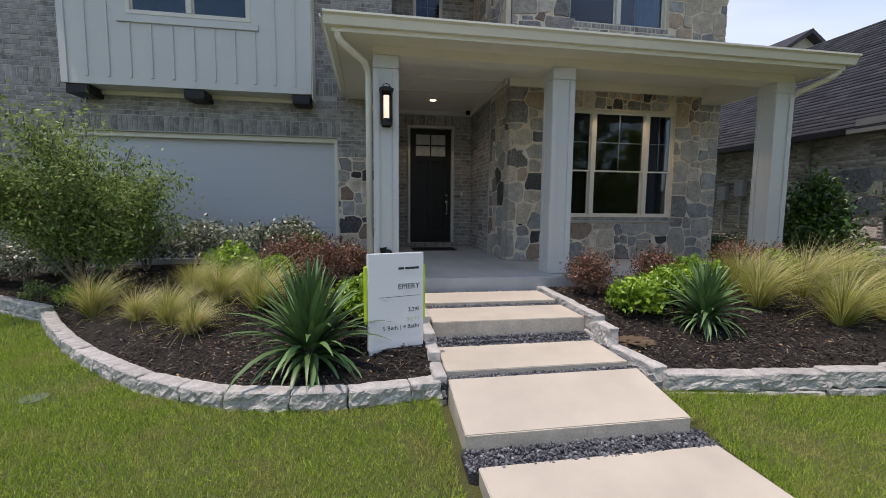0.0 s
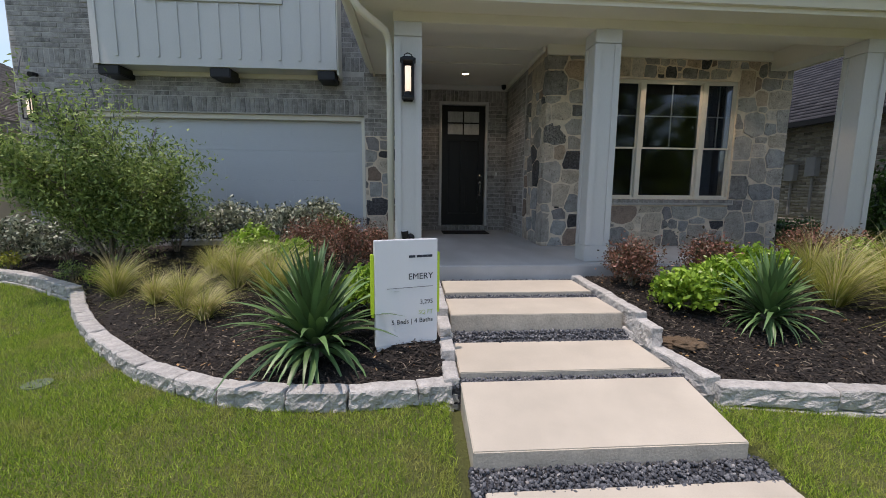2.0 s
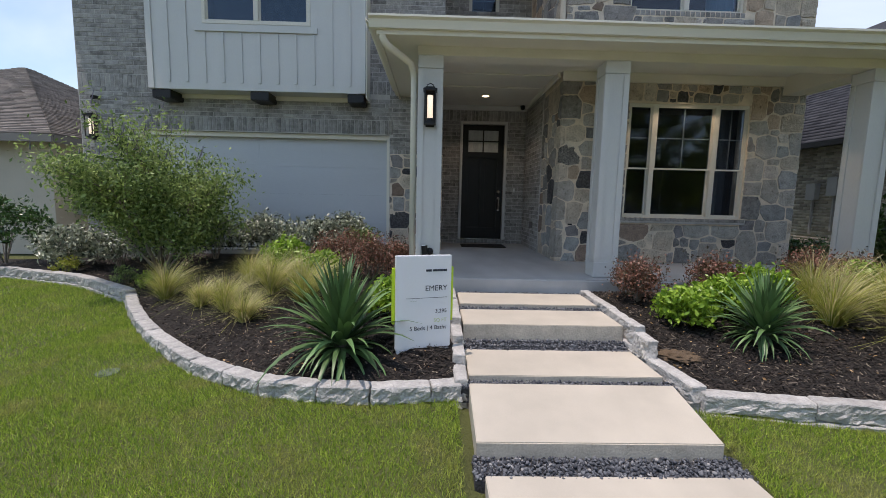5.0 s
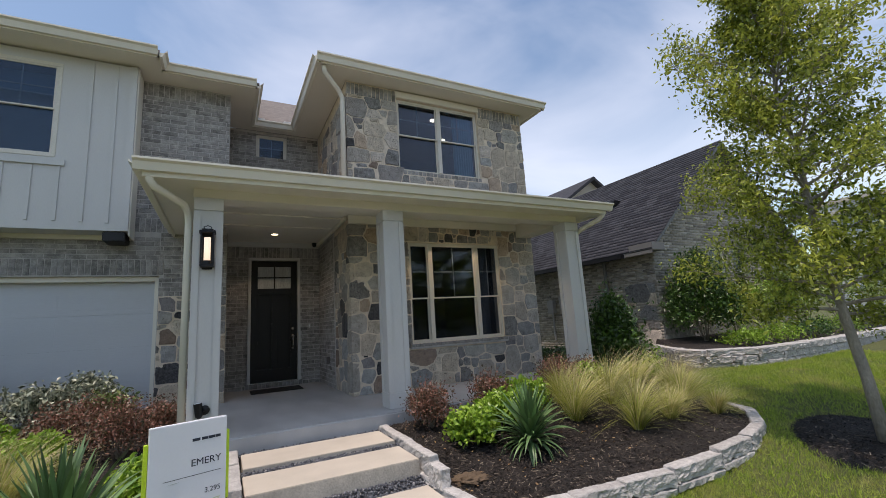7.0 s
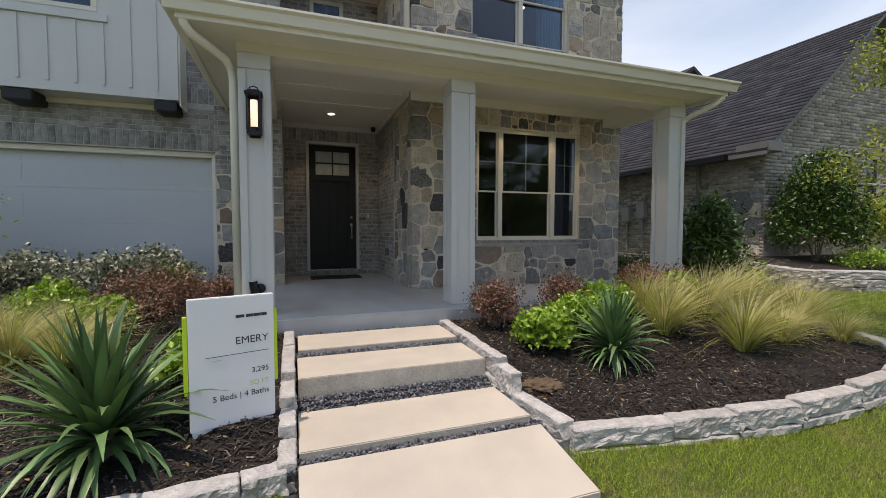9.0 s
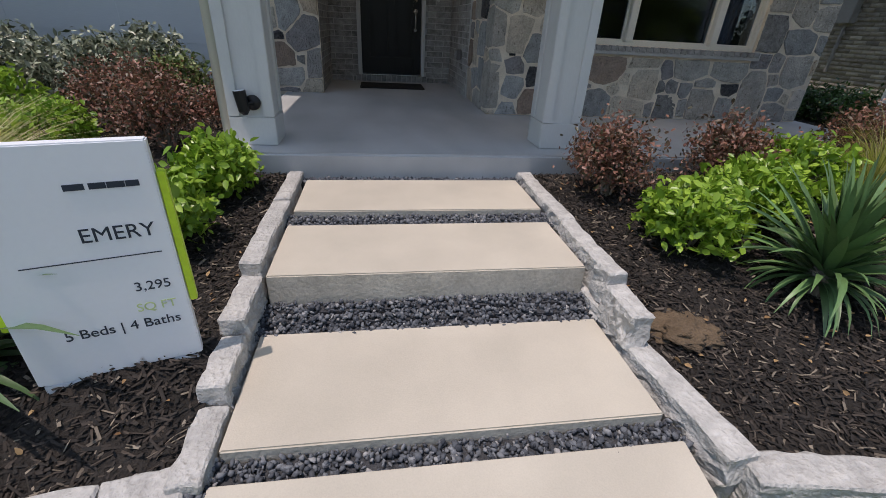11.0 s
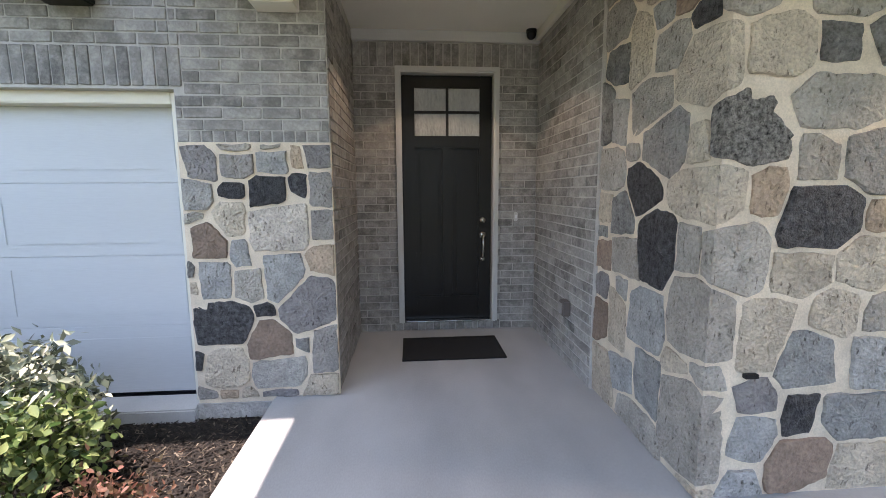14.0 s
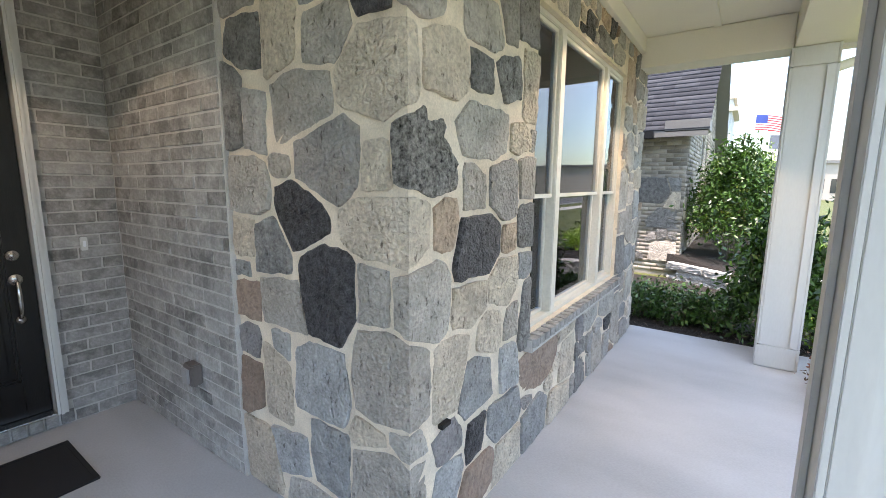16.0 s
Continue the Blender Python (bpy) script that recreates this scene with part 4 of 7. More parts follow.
# ---- front door ----
door = thing("front_door", 0, 0, 0, "black wooden front door with four small panes, closed", "front door", kind="structure")
DX0, DX1, DZ0, DZ1, DY = 0.90, 1.81, 0.615, 3.105, 9.83
part("door_frame", boxes((0.84, 9.74, 0.6, 0.895, 9.9, 3.17), (1.815, 9.74, 0.6, 1.87, 9.9, 3.17), (0.895, 9.74, 3.11, 1.815, 9.9, 3.17), (0.865, 9.725, 0.6, 0.88, 9.74, 3.14), (1.83, 9.725, 0.6, 1.845, 9.74, 3.14), (0.88, 9.725, 3.125, 1.83, 9.74, 3.14)), PAINT, door, "white painted door frame")
part("threshold", boxes((0.895, 9.745, 0.6, 1.815, 9.86, 0.612), bevel=0.003), CHROME, door, "metal threshold")
wx0, wx1, wz0, wz1 = DX0 + 0.125, DX1 - 0.125, 2.52, 2.985
part("slab", boxes((DX0, DY, DZ0, DX0 + 0.125, DY + 0.045, DZ1), (DX1 - 0.125, DY, DZ0, DX1, DY + 0.045, DZ1), (DX0 + 0.125, DY, wz1, DX1 - 0.125, DY + 0.045, DZ1),
                   (DX0 + 0.125, DY, 2.40, DX1 - 0.125, DY + 0.045, wz0), (DX0 + 0.125, DY, DZ0, DX1 - 0.125, DY + 0.045, DZ0 + 0.24), (DX0 + 0.41, DY, DZ0 + 0.24, DX1 - 0.41, DY + 0.045, 2.40),
                   bevel=0.004), BLACKWOOD, door)
for a, b in ((DX0 + 0.125, DX0 + 0.41), (DX1 - 0.41, DX1 - 0.125)):
    part("panel", boxes((a, DY + 0.030, DZ0 + 0.24, b, DY + 0.042, 2.40)), BLACKWOOD, door)
    z0, z1 = DZ0 + 0.24, 2.40
    part("moulding", boxes((a, DY + 0.012, z0, a + 0.016, DY + 0.030, z1), (b - 0.016, DY + 0.012, z0, b, DY + 0.030, z1), (a + 0.016, DY + 0.012, z0, b - 0.016, DY + 0.030, z0 + 0.016), (a + 0.016, DY + 0.012, z1 - 0.016, b - 0.016, DY + 0.030, z1), bevel=0.005), BLACKWOOD, door)
    part("raised_field", boxes((a + 0.045, DY + 0.022, z0 + 0.045, b - 0.045, DY + 0.030, z1 - 0.045), bevel=0.004), BLACKWOOD, door)
mx, mz = (wx0 + wx1) / 2, (wz0 + wz1) / 2
part("muntin", boxes((mx - 0.014, DY + 0.004, wz0, mx + 0.014, DY + 0.04, wz1), (wx0, DY + 0.005, mz - 0.014, wx1, DY + 0.039, mz + 0.014), bevel=0.003), BLACKWOOD, door)
FROST = mat("rain_glass", (0.42, 0.44, 0.44), 0.12, var=0.12, scale=10, fine=45, bump=0.9, fine_var=0.1, stretch=(1, 1, 0.35), dist=0.02, spec=0.9)
for a, b in ((wx0, mx - 0.014), (mx + 0.014, wx1)):
    for c, d in ((wz0, mz - 0.014), (mz + 0.014, wz1)):
        part("pane", boxes((a, DY + 0.018, c, b, DY + 0.026, d)), FROST, door, "rain-textured obscure glass pane")
# added dark panel close behind the door, in place of an unlit hall
structure("door_backing", boxes((0.8, 9.9, 0.5, 1.9, 9.95, 3.2)), DARKROOM, "unseen dark panel added behind the front door", "wall")
hx = DX1 - 0.088
bm = bmesh.new()
tube(bm, [(hx, DY, 1.66), (hx, DY - 0.022, 1.66)], [0.034, 0.031], 20)
tube(bm, [(hx, DY - 0.022, 1.66), (hx, DY - 0.03, 1.66)], [0.018, 0.016], 14)
part("deadbolt", bm, CHROME, door, "round nickel deadbolt", True)
bm = bmesh.new()
tube(bm, [(hx, DY, 1.51), (hx, DY - 0.02, 1.51)], [0.036, 0.033], 20)
tube(bm, [(hx, DY - 0.02, 1.505), (hx, DY - 0.055, 1.49), (hx, DY - 0.062, 1.42), (hx, DY - 0.06, 1.34), (hx, DY - 0.03, 1.275), (hx, DY, 1.26)], [0.011, 0.012, 0.013, 0.012, 0.011, 0.012], 10)
tube(bm, [(hx, DY, 1.255), (hx, DY - 0.015, 1.255)], [0.026, 0.024], 16)
part("handle", bm, CHROME, door, "nickel pull handle", True)

# ---- stepping slabs, gravel ----
for x0, x1, y0, y1, z0, z1 in ((0.62, 2.17, 1.55, 2.52, -0.22, -0.085), (0.585, 2.13, 2.70, 3.30, -0.16, 0.062), (0.59, 2.11, 3.395, 3.965, -0.02, 0.138),
                               (0.595, 2.115, 4.145, 4.69, 0.05, 0.318), (0.605, 2.13, 4.845, 5.41, 0.16, 0.338)):
    slab = thing("stepping_slab", (x0 + x1) / 2, (y0 + y1) / 2, z0, "large buff concrete stepping slab of the front walk", "paving slab", "slabs of the front walk")
    w, d, h = (x1 - x0) / 2, (y1 - y0) / 2, z1 - z0
    b = boxes((-w, -d, 0, w, d, h))
    bmesh.ops.bevel(b, geom=[e for e in b.edges], offset=0.006, segments=2, affect="EDGES")
    for f in b.faces:
        f.normal_update()
        f.material_index = 0 if f.normal.z > 0.35 else 1
    if y0 == 2.70:
        for v in b.verts:
            v.co.z += 0.055 * v.co.y / d if v.co.z > h / 2 else 0
    part("slab", b, [SLABTOP, SLABSIDE], slab)

GRAVELBED = mat("gravel_bed", (0.05, 0.052, 0.058), 0.9, var=0.2, scale=12, fine=60, bump=0.8, fine_var=0.25, dist=0.03)
GRAVEL = ramp_mat("blue_grey_gravel", [(0.0, (0.035, 0.04, 0.05)), (0.5, (0.09, 0.098, 0.112)), (0.93, (0.18, 0.19, 0.205)), (1.0, (0.36, 0.35, 0.34))], 0.8, 60, 0.3, 0.2, island=True)
STRIPS = [(0.55, 5.40, 2.16, 5.51, 0.318), (0.55, 4.68, 2.16, 4.86, 0.298), (0.55, 3.95, 2.16, 4.03, 0.125), (0.55, 4.03, 2.16, 4.09, 0.145), (0.55, 4.09, 2.16, 4.16, 0.165), (0.52, 3.28, 2.16, 3.41, 0.09), (0.56, 2.50, 2.20, 2.72, -0.095)]
structure("gravel_bed", boxes(*[(a, b, z - 0.12, c, d, z - 0.012) for a, b, c, d, z in STRIPS]), GRAVELBED, "packed base under the gravel joints", "gravel")
ph = (1 + 5 ** 0.5) / 2
ICO = np.array([(-1, ph, 0), (1, ph, 0), (-1, -ph, 0), (1, -ph, 0), (0, -1, ph), (0, 1, ph), (0, -1, -ph), (0, 1, -ph), (ph, 0, -1), (ph, 0, 1), (-ph, 0, -1), (-ph, 0, 1)]) / 1.9
ICOF = np.array([(0, 11, 5), (0, 5, 1), (0, 1, 7), (0, 7, 10), (0, 10, 11), (1, 5, 9), (5, 11, 4), (11, 10, 2), (10, 7, 6), (7, 1, 8), (3, 9, 4), (3, 4, 2), (3, 2, 6), (3, 6, 8), (3, 8, 9), (4, 9, 5), (2, 4, 11), (6, 2, 10), (8, 6, 7), (9, 8, 1)])
rng = np.random.default_rng(3)


def turns(n, tilt):
    """n random turning matrices: any heading, tilted by about tilt radians."""
    a, b, c = rng.uniform(0, 6.283, n), rng.normal(0, tilt, n), rng.normal(0, tilt, n)
    ca, sa, cb, sb, cc, sc = np.cos(a), np.sin(a), np.cos(b), np.sin(b), np.cos(c), np.sin(c)
    o = np.zeros(n)
    rz = np.stack([np.stack([ca, -sa, o], -1), np.stack([sa, ca, o], -1), np.stack([o, o, o + 1], -1)], 1)
    rx = np.stack([np.stack([o + 1, o, o], -1), np.stack([o, cb, -sb], -1), np.stack([o, sb, cb], -1)], 1)
    ry = np.stack([np.stack([cc, o, sc], -1), np.stack([o, o + 1, o], -1), np.stack([-sc, o, cc], -1)], 1)
    return rz @ rx @ ry


def scatter(name, base, faces, pos, size, tilt, material, label, category, jitter=0.0, parent=None):
    n = len(pos)
    v = base[None] * size[:, None, :]
    if jitter:
        v = v * (1 + rng.uniform(-jitter, jitter, (n, len(base), 1)))
    v = np.einsum("nij,nkj->nki", turns(n, tilt), v) + pos[:, None, :]
    f = faces[None] + (np.arange(n) * len(base))[:, None, None]
    ob = new(name, np_mesh(name, v.reshape(-1, 3), f.reshape(-1, faces.shape[1]), material))
    return tagged(ob, label, category, kind="stuff")


pts = []
for a, b, c, d, z in STRIPS:
    n = int((c - a) * (d - b) * 5600)
    pts.append(np.stack([rng.uniform(a, c, n), rng.uniform(b, d, n), z + rng.uniform(-0.012, 0.010, n)], -1))
pts = np.concatenate(pts)
s = rng.uniform(0.006, 0.0128, (len(pts), 1)) * rng.uniform(0.4, 1.5, (len(pts), 3))
scatter("gravel", ICO, ICOF, pts, s, 0.7, GRAVEL, "blue-grey crushed gravel between the slabs", "gravel", 0.32)


# ---- block edging of the beds ----
def block(parent, a, b, z0, z1, width=0.13, seed=0):
    """A split-faced block from a to b in plan."""
    r = random.Random(seed)
    a, b = Vector((*a, 0)), Vector((*b, 0))
    d = b - a
    length = d.length - 0.006
    bm = bmesh.new()
    box(bm, -length / 2, -width / 2, 0, length / 2, width / 2, z1 - z0)
    bmesh.ops.bevel(bm, geom=list(bm.edges), offset=0.008, segments=1, affect="EDGES")
    bmesh.ops.subdivide_edges(bm, edges=[e for e in bm.edges if e.calc_length() > 0.2], cuts=11, use_grid_fill=True)
    bmesh.ops.subdivide_edges(bm, edges=[e for e in bm.edges if e.calc_length() > 0.07], cuts=4, use_grid_fill=True)
    off = Vector((r.uniform(0, 50), r.uniform(0, 50), 0))
    for v in bm.verts:
        nz = Vector((noise.noise(v.co * 16 + off), noise.noise(v.co * 16 + off + Vector((9, 9, 9))), noise.noise(v.co * 12 - off)))
        top = v.co.z > (z1 - z0) * 0.8
        v.co += nz * (0.007 if top else 0.020) + Vector((0, noise.noise(v.co * 48 + off), noise.noise(v.co * 42 - off))) * (0.004 if top else 0.014)
    ob = new("block", mesh_of("block", bm, BLOCK))
    ob.parent = parent
    ob.matrix_local = Matrix.Translation(((a + b) / 2).xy.to_3d() + Vector((0, 0, z0))) @ Matrix.Rotation(math.atan2(d.y, d.x), 4, "Z")
    return ob


def edging(name, pts, zf, label, lens=(0.33, 0.46), width=0.13, drop=0.20, low=True):
    e = thing(name, 0, 0, 0, label, "garden edging", kind="structure")
    r = random.Random(name)
    P = [Vector(p) for p in pts]
    cum = [0]
    for a, b in zip(P, P[1:]):
        cum.append(cum[-1] + (b - a).length)

    def at(s):
        for i in range(len(P) - 1):
            if s <= cum[i + 1]:
                return P[i] + (P[i + 1] - P[i]) * ((s - cum[i]) / (cum[i + 1] - cum[i]))
        return P[-1]
    s = 0.0
    k = 0
    while s < cum[-1] - 0.08:
        t = min(s + r.uniform(*lens), cum[-1])
        if cum[-1] - t < 0.12:
            t = cum[-1]
        a, b = at(s), at(t)
        z = zf((a.x + b.x) / 2) + r.uniform(-0.005, 0.005)
        block(e, a, b, z - drop * 0.68, z, width, k)
        if low:
            dn = Vector((b.y - a.y, -(b.x - a.x))).normalized() * 0.012
            block(e, a + dn, b + dn, z - drop, z - drop * 0.68 - 0.004, width, k + 500)
        s, k = t, k + 1
    return e


def smooth_line(pts, n=60):
    P = np.array(pts)
    t = np.concatenate([[0], np.cumsum(np.linalg.norm(np.diff(P, axis=0), axis=1))])
    q = np.linspace(0, t[-1], n)
    out = np.stack([np.interp(q, t, P[:, k]) for k in (0, 1)], -1)
    for _ in range(3):
        out[1:-1] = (out[:-2] + 2 * out[1:-1] + out[2:]) / 4
    return [tuple(map(float, p)) for p in out]


edging("edging_left_high", smooth_line(EDGE[:5], 40), lambda x: float(edge_top(x)) + 0.055, "pale split limestone block edging along the lawn, raised end")
edging("edging_left", smooth_line(EDGE[4:], 60), lambda x: float(edge_top(x)), "pale split limestone block edging round the flower bed")
edging("edging_right", smooth_line(EDGE_R, 50), lambda x: float(edge_top(x)), "pale split limestone block edging round the flower bed by the porch", (0.5, 0.75))
walk_l = thing("edging_walk_left", 0, 0, 0, "stepped limestone block edging along the walk", "garden edging", kind="structure")
for i, (y0, y1, z) in enumerate(((5.50, 4.95, 0.375), (4.95, 4.18, 0.37), (4.20, 3.86, 0.30), (3.86, 3.58, 0.23), (3.58, 3.28, 0.15))):
    block(walk_l, (0.525, y0), (0.525, y1), z - 0.25, z, 0.10, 40 + i)
walk_r = thing("edging_walk_right", 0, 0, 0, "stepped limestone block edging along the walk and bed", "garden edging", kind="structure")
for i, (y0, y1, z) in enumerate(((5.52, 5.28, 0.375), (5.28, 4.60, 0.375), (4.60, 3.98, 0.37), (3.98, 3.72, 0.32))):
    block(walk_r, (2.215 - 0.01 * i, y0), (2.215 - 0.012 * i, y1), z - 0.18, z, 0.10, 60 + i)
for i, (y0, y1, z) in enumerate(((4.35, 3.78, 0.19), (3.80, 3.18, 0.165))):
    block(walk_r, (2.16 + 0.03 * i, y0), (2.20 + 0.06 * i, y1), z - 0.26, z, 0.12, 70 + i)

# ---- mulch chips ----
CHIP = ramp_mat("bark_chips", [(0.0, (0.009, 0.008, 0.007)), (0.6, (0.028, 0.022, 0.018)), (0.9, (0.062, 0.048, 0.038)), (1.0, (0.26, 0.22, 0.17))], 0.85, 90, 0.4, 0.3, island=True)
QUAD = np.array([(-1, -1, 0), (1, -0.7, 0.25), (0.9, 1, 0), (-0.9, 0.8, -0.2), (0, 0, 0.55)], dtype=float)
QUADF = np.array([(0, 1, 4), (1, 2, 4), (2, 3, 4), (3, 0, 4)])


def chips(name, x0, x1, y0, y1, density, ok):
    n = int((x1 - x0) * (y1 - y0) * density)
    x, y = rng.uniform(x0, x1, n), rng.uniform(y0, y1, n)
    keep = ok(x, y)
    x, y = x[keep], y[keep]
    pos = np.stack([x, y, bed_z(x, y) + rng.uniform(0.0, 0.014, len(x))], -1)
    size = np.stack([rng.uniform(0.010, 0.034, len(x)), rng.uniform(0.0025, 0.0065, len(x)), rng.uniform(0.003, 0.008, len(x))], -1)
    scatter(name, QUAD, QUADF, pos, size, 0.35, CHIP, "loose dark shredded bark mulch", "mulch")


def in_left(x, y):
    return (y > np.interp(x, EX, EY) + 0.07) & (x < 0.47) & ((y < 8.4) & ((x < -0.04) | (y < 5.5)))


def in_right(x, y):
    return (y > np.interp(x, EX, EY) + 0.07) & (x > 2.27) & ((y < 5.5) | (x > 6.34))


chips("mulch_chips", -2.2, 0.47, 3.2, 5.5, 3800, in_left)
chips("mulch_chips", -6.5, -0.04, 3.6, 8.4, 900, lambda x, y: in_left(x, y) & ((x < -2.2) | (y > 5.5)))
chips("mulch_chips", -1.0, -0.04, 6.8, 8.4, 3000, in_left)
chips("mulch_chips", 2.27, 4.6, 2.9, 5.5, 3800, in_right)
chips("mulch_chips", 4.6, 7.0, 2.9, 7.8, 1200, in_right)

# ---- grass of the lawn ----
BLADE = leaf_mat("grass_blades", (0.085, 0.20, 0.014), (0.50, 0.62, 0.085), 0.6, 0.35)
bn, bl = BLADE.node_tree.nodes, BLADE.node_tree.links
dry, dryramp, drymix = bn.new("ShaderNodeTexNoise"), bn.new("ShaderNodeValToRGB"), bn.new("ShaderNodeMixRGB")
dry.inputs["Scale"].default_value, dry.inputs["Detail"].default_value, dry.inputs["Roughness"].default_value = 2.1, 6, 0.68
dryramp.color_ramp.elements[0].position, dryramp.color_ramp.elements[1].position = 0.50, 0.72
dryramp.color_ramp.elements[1].color = (0.75, 0.75, 0.75, 1)
drymix.inputs[2].default_value = (0.52, 0.42, 0.18, 1)
bl.new(bn.new("ShaderNodeNewGeometry").outputs["Position"], dry.inputs[0])
bl.new(dry.outputs["Fac"], dryramp.inputs[0])
bl.new(dryramp.outputs[0], drymix.inputs[0])
bl.new([k for k in bn if k.type == "VALTORGB" and k != dryramp][0].outputs[0], drymix.inputs[1])
for k in (bn["Principled BSDF"].inputs["Base Color"], [q for q in bn if q.type == "BSDF_TRANSLUCENT"][0].inputs[0]):
    bl.new(drymix.outputs[0], k)
TRI = np.array([(-1, 0, 0), (1, 0, 0), (0.25, 0.3, 1.0)], dtype=float)
TRIF = np.array([(0, 1, 2)])


def grass(name, x0, x1, y0, y1, density, scale=1.0):
    n = int((x1 - x0) * (y1 - y0) * density)
    x, y = rng.uniform(x0, x1, n), rng.uniform(y0, y1, n)
    edge = np.interp(x, EX, EY)
    open_lawn = (y < edge - 0.05) & ~((x > 0.50) & (x < 2.2) & (y > 1.5)) & ~((np.hypot(x - 6.52, y - 2.24)) < 0.75)
    past = (x > 6.85) & (y < 5.2 + 0.1 * (x - 6.8)) & ((x - 6.52) ** 2 + (y - 2.24) ** 2 > 0.56)
    keep = np.where(x > 6.8, past, open_lawn)
    thin = np.array([noise.noise((a * 0.9, b * 0.9, 4)) for a, b in zip(x, y)]) if n < 900000 else 0
    keep &= rng.uniform(-0.75, 0.6, n) < thin + 0.45
    x, y = x[keep], y[keep]
    pos = np.stack([x, y, lawn_z(x, y) - 0.004], -1)
    h = rng.uniform(0.02, 0.055, len(x)) * scale
    size = np.stack([rng.uniform(0.0014, 0.0030, len(x)) * scale, h * rng.uniform(0.2, 1.4, len(x)), h], -1)
    scatter(name, TRI, TRIF, pos, size, 0.45, BLADE, "short mown lawn grass, slightly dry", "grass")


grass("lawn_grass", -3.4, 4.6, 1.2, 5.6, 16000)
grass("lawn_grass", -8.0, -3.4, 2.0, 7.7, 5000, 1.3)
grass("lawn_grass", 4.6, 12.5, 0.6, 5.4, 5000, 1.3)

# ---- plants ----
BARK = mat("grey_bark", (0.22, 0.19, 0.155), 0.9, var=0.2, scale=8, fine=60, bump=0.8, fine_var=0.2, stretch=(1, 1, 0.3), dist=0.02)
L_BOX = leaf_mat("bright_green_leaves", (0.10, 0.22, 0.014), (0.36, 0.54, 0.07), 0.35, 0.3)
L_LORO = leaf_mat("burgundy_leaves", (0.035, 0.042, 0.016), (0.33, 0.15, 0.11), 0.45, 0.25)
L_ELAE = leaf_mat("silver_green_leaves", (0.008, 0.022, 0.006), (0.50, 0.54, 0.40), 0.35, 0.12)
L_DARK = leaf_mat("dark_glossy_leaves", (0.012, 0.04, 0.010), (0.075, 0.17, 0.035), 0.28, 0.15)
L_HOLLY = leaf_mat("deep_green_holly_leaves", (0.006, 0.026, 0.004), (0.075, 0.17, 0.022), 0.40, 0.15)
L_ROSE = leaf_mat("fresh_green_leaves", (0.035, 0.085, 0.018), (0.36, 0.43, 0.17), 0.4, 0.25)
L_VITEX = leaf_mat("grey_green_leaves", (0.055, 0.11, 0.028), (0.42, 0.54, 0.18), 0.5, 0.45)
L_OAK = leaf_mat("yellow_green_oak_leaves", (0.075, 0.12, 0.016), (0.54, 0.59, 0.10), 0.4, 0.4)
L_YEL = leaf_mat("gold_green_leaves", (0.16, 0.22, 0.02), (0.42, 0.42, 0.07), 0.45, 0.3)
L_YUCCA = mat("yucca_leaf", (0.095, 0.18, 0.065), 0.42, var=0.12, scale=4, fine=60, bump=0.1, fine_var=0.08, rand=0.4)
L_GRASS = leaf_mat("feather_grass_blades", (0.13, 0.19, 0.022), (0.62, 0.63, 0.16), 0.55, 0.35)
L_STRAW = leaf_mat("straw_seed_heads", (0.40, 0.34, 0.15), (0.82, 0.74, 0.44), 0.6, 0.35)
L_FLOWER = leaf_mat("dull_lilac_flower_spikes", (0.10, 0.09, 0.13), (0.22, 0.20, 0.27), 0.6, 0.2)
LEAF = np.array([(0, -1, 0), (0.46, -0.2, 0.12), (0.5, 0.45, 0.12), (0, 1, -0.05), (-0.5, 0.45, 0.12), (-0.46, -0.2, 0.12), (0, 0.1, -0.03)], dtype=float)
LEAFF = np.array([(0, 1, 6), (1, 2, 6), (2, 3, 6), (3, 4, 6), (4, 5, 6), (5, 0, 6)])
LEAF2 = np.array([(0, -1, 0), (0.42, 0.0, 0.12), (0, 1, -0.05), (-0.42, 0.0, 0.12)], dtype=float)
LEAF2F = np.array([(0, 1, 2), (0, 2, 3)])


def leaf_cloud(name, parent, centres, per, spread, size, material, label="", tilt=0.8, fine=True):
    """Leaves round each centre; every leaf has a fold and a tilt of its own."""
    c = np.repeat(np.asarray(centres), per, axis=0)
    n = len(c)
    base, faces = (LEAF, LEAFF) if fine else (LEAF2, LEAF2F)
    pos = c + rng.normal(0, 1, (n, 3)) * np.asarray(spread)
    s = size * rng.uniform(0.6, 1.25, n)
    v = np.einsum("nij,nkj->nki", turns(n, tilt), base[None] * s[:, None, None]) + pos[:, None, :]
    f = faces[None] + (np.arange(n) * len(base))[:, None, None]
    ob = new(name, np_mesh(name, v.reshape(-1, 3), f.reshape(-1, 3), material))
    ob.parent = parent
    return tagged(ob, label)


def shell(n, rx, ry, rz, cz, seed, inner=0.55, low=-0.5):
    """Uneven centres in the outer part of a mound."""
    g = np.random.default_rng(seed)
    d = g.normal(0, 1, (n * 3, 3))
    d /= np.linalg.norm(d, axis=1, keepdims=True)
    d = d[d[:, 2] > low][:n]
    r = g.uniform(inner, 1.0, (len(d), 1)) * (1 + 0.16 * np.array([[noise.noise(tuple(q * 2.1 + seed * 1.7))] for q in d]))
    return d * r * np.array([rx, ry, rz]) + np.array([0, 0, cz])


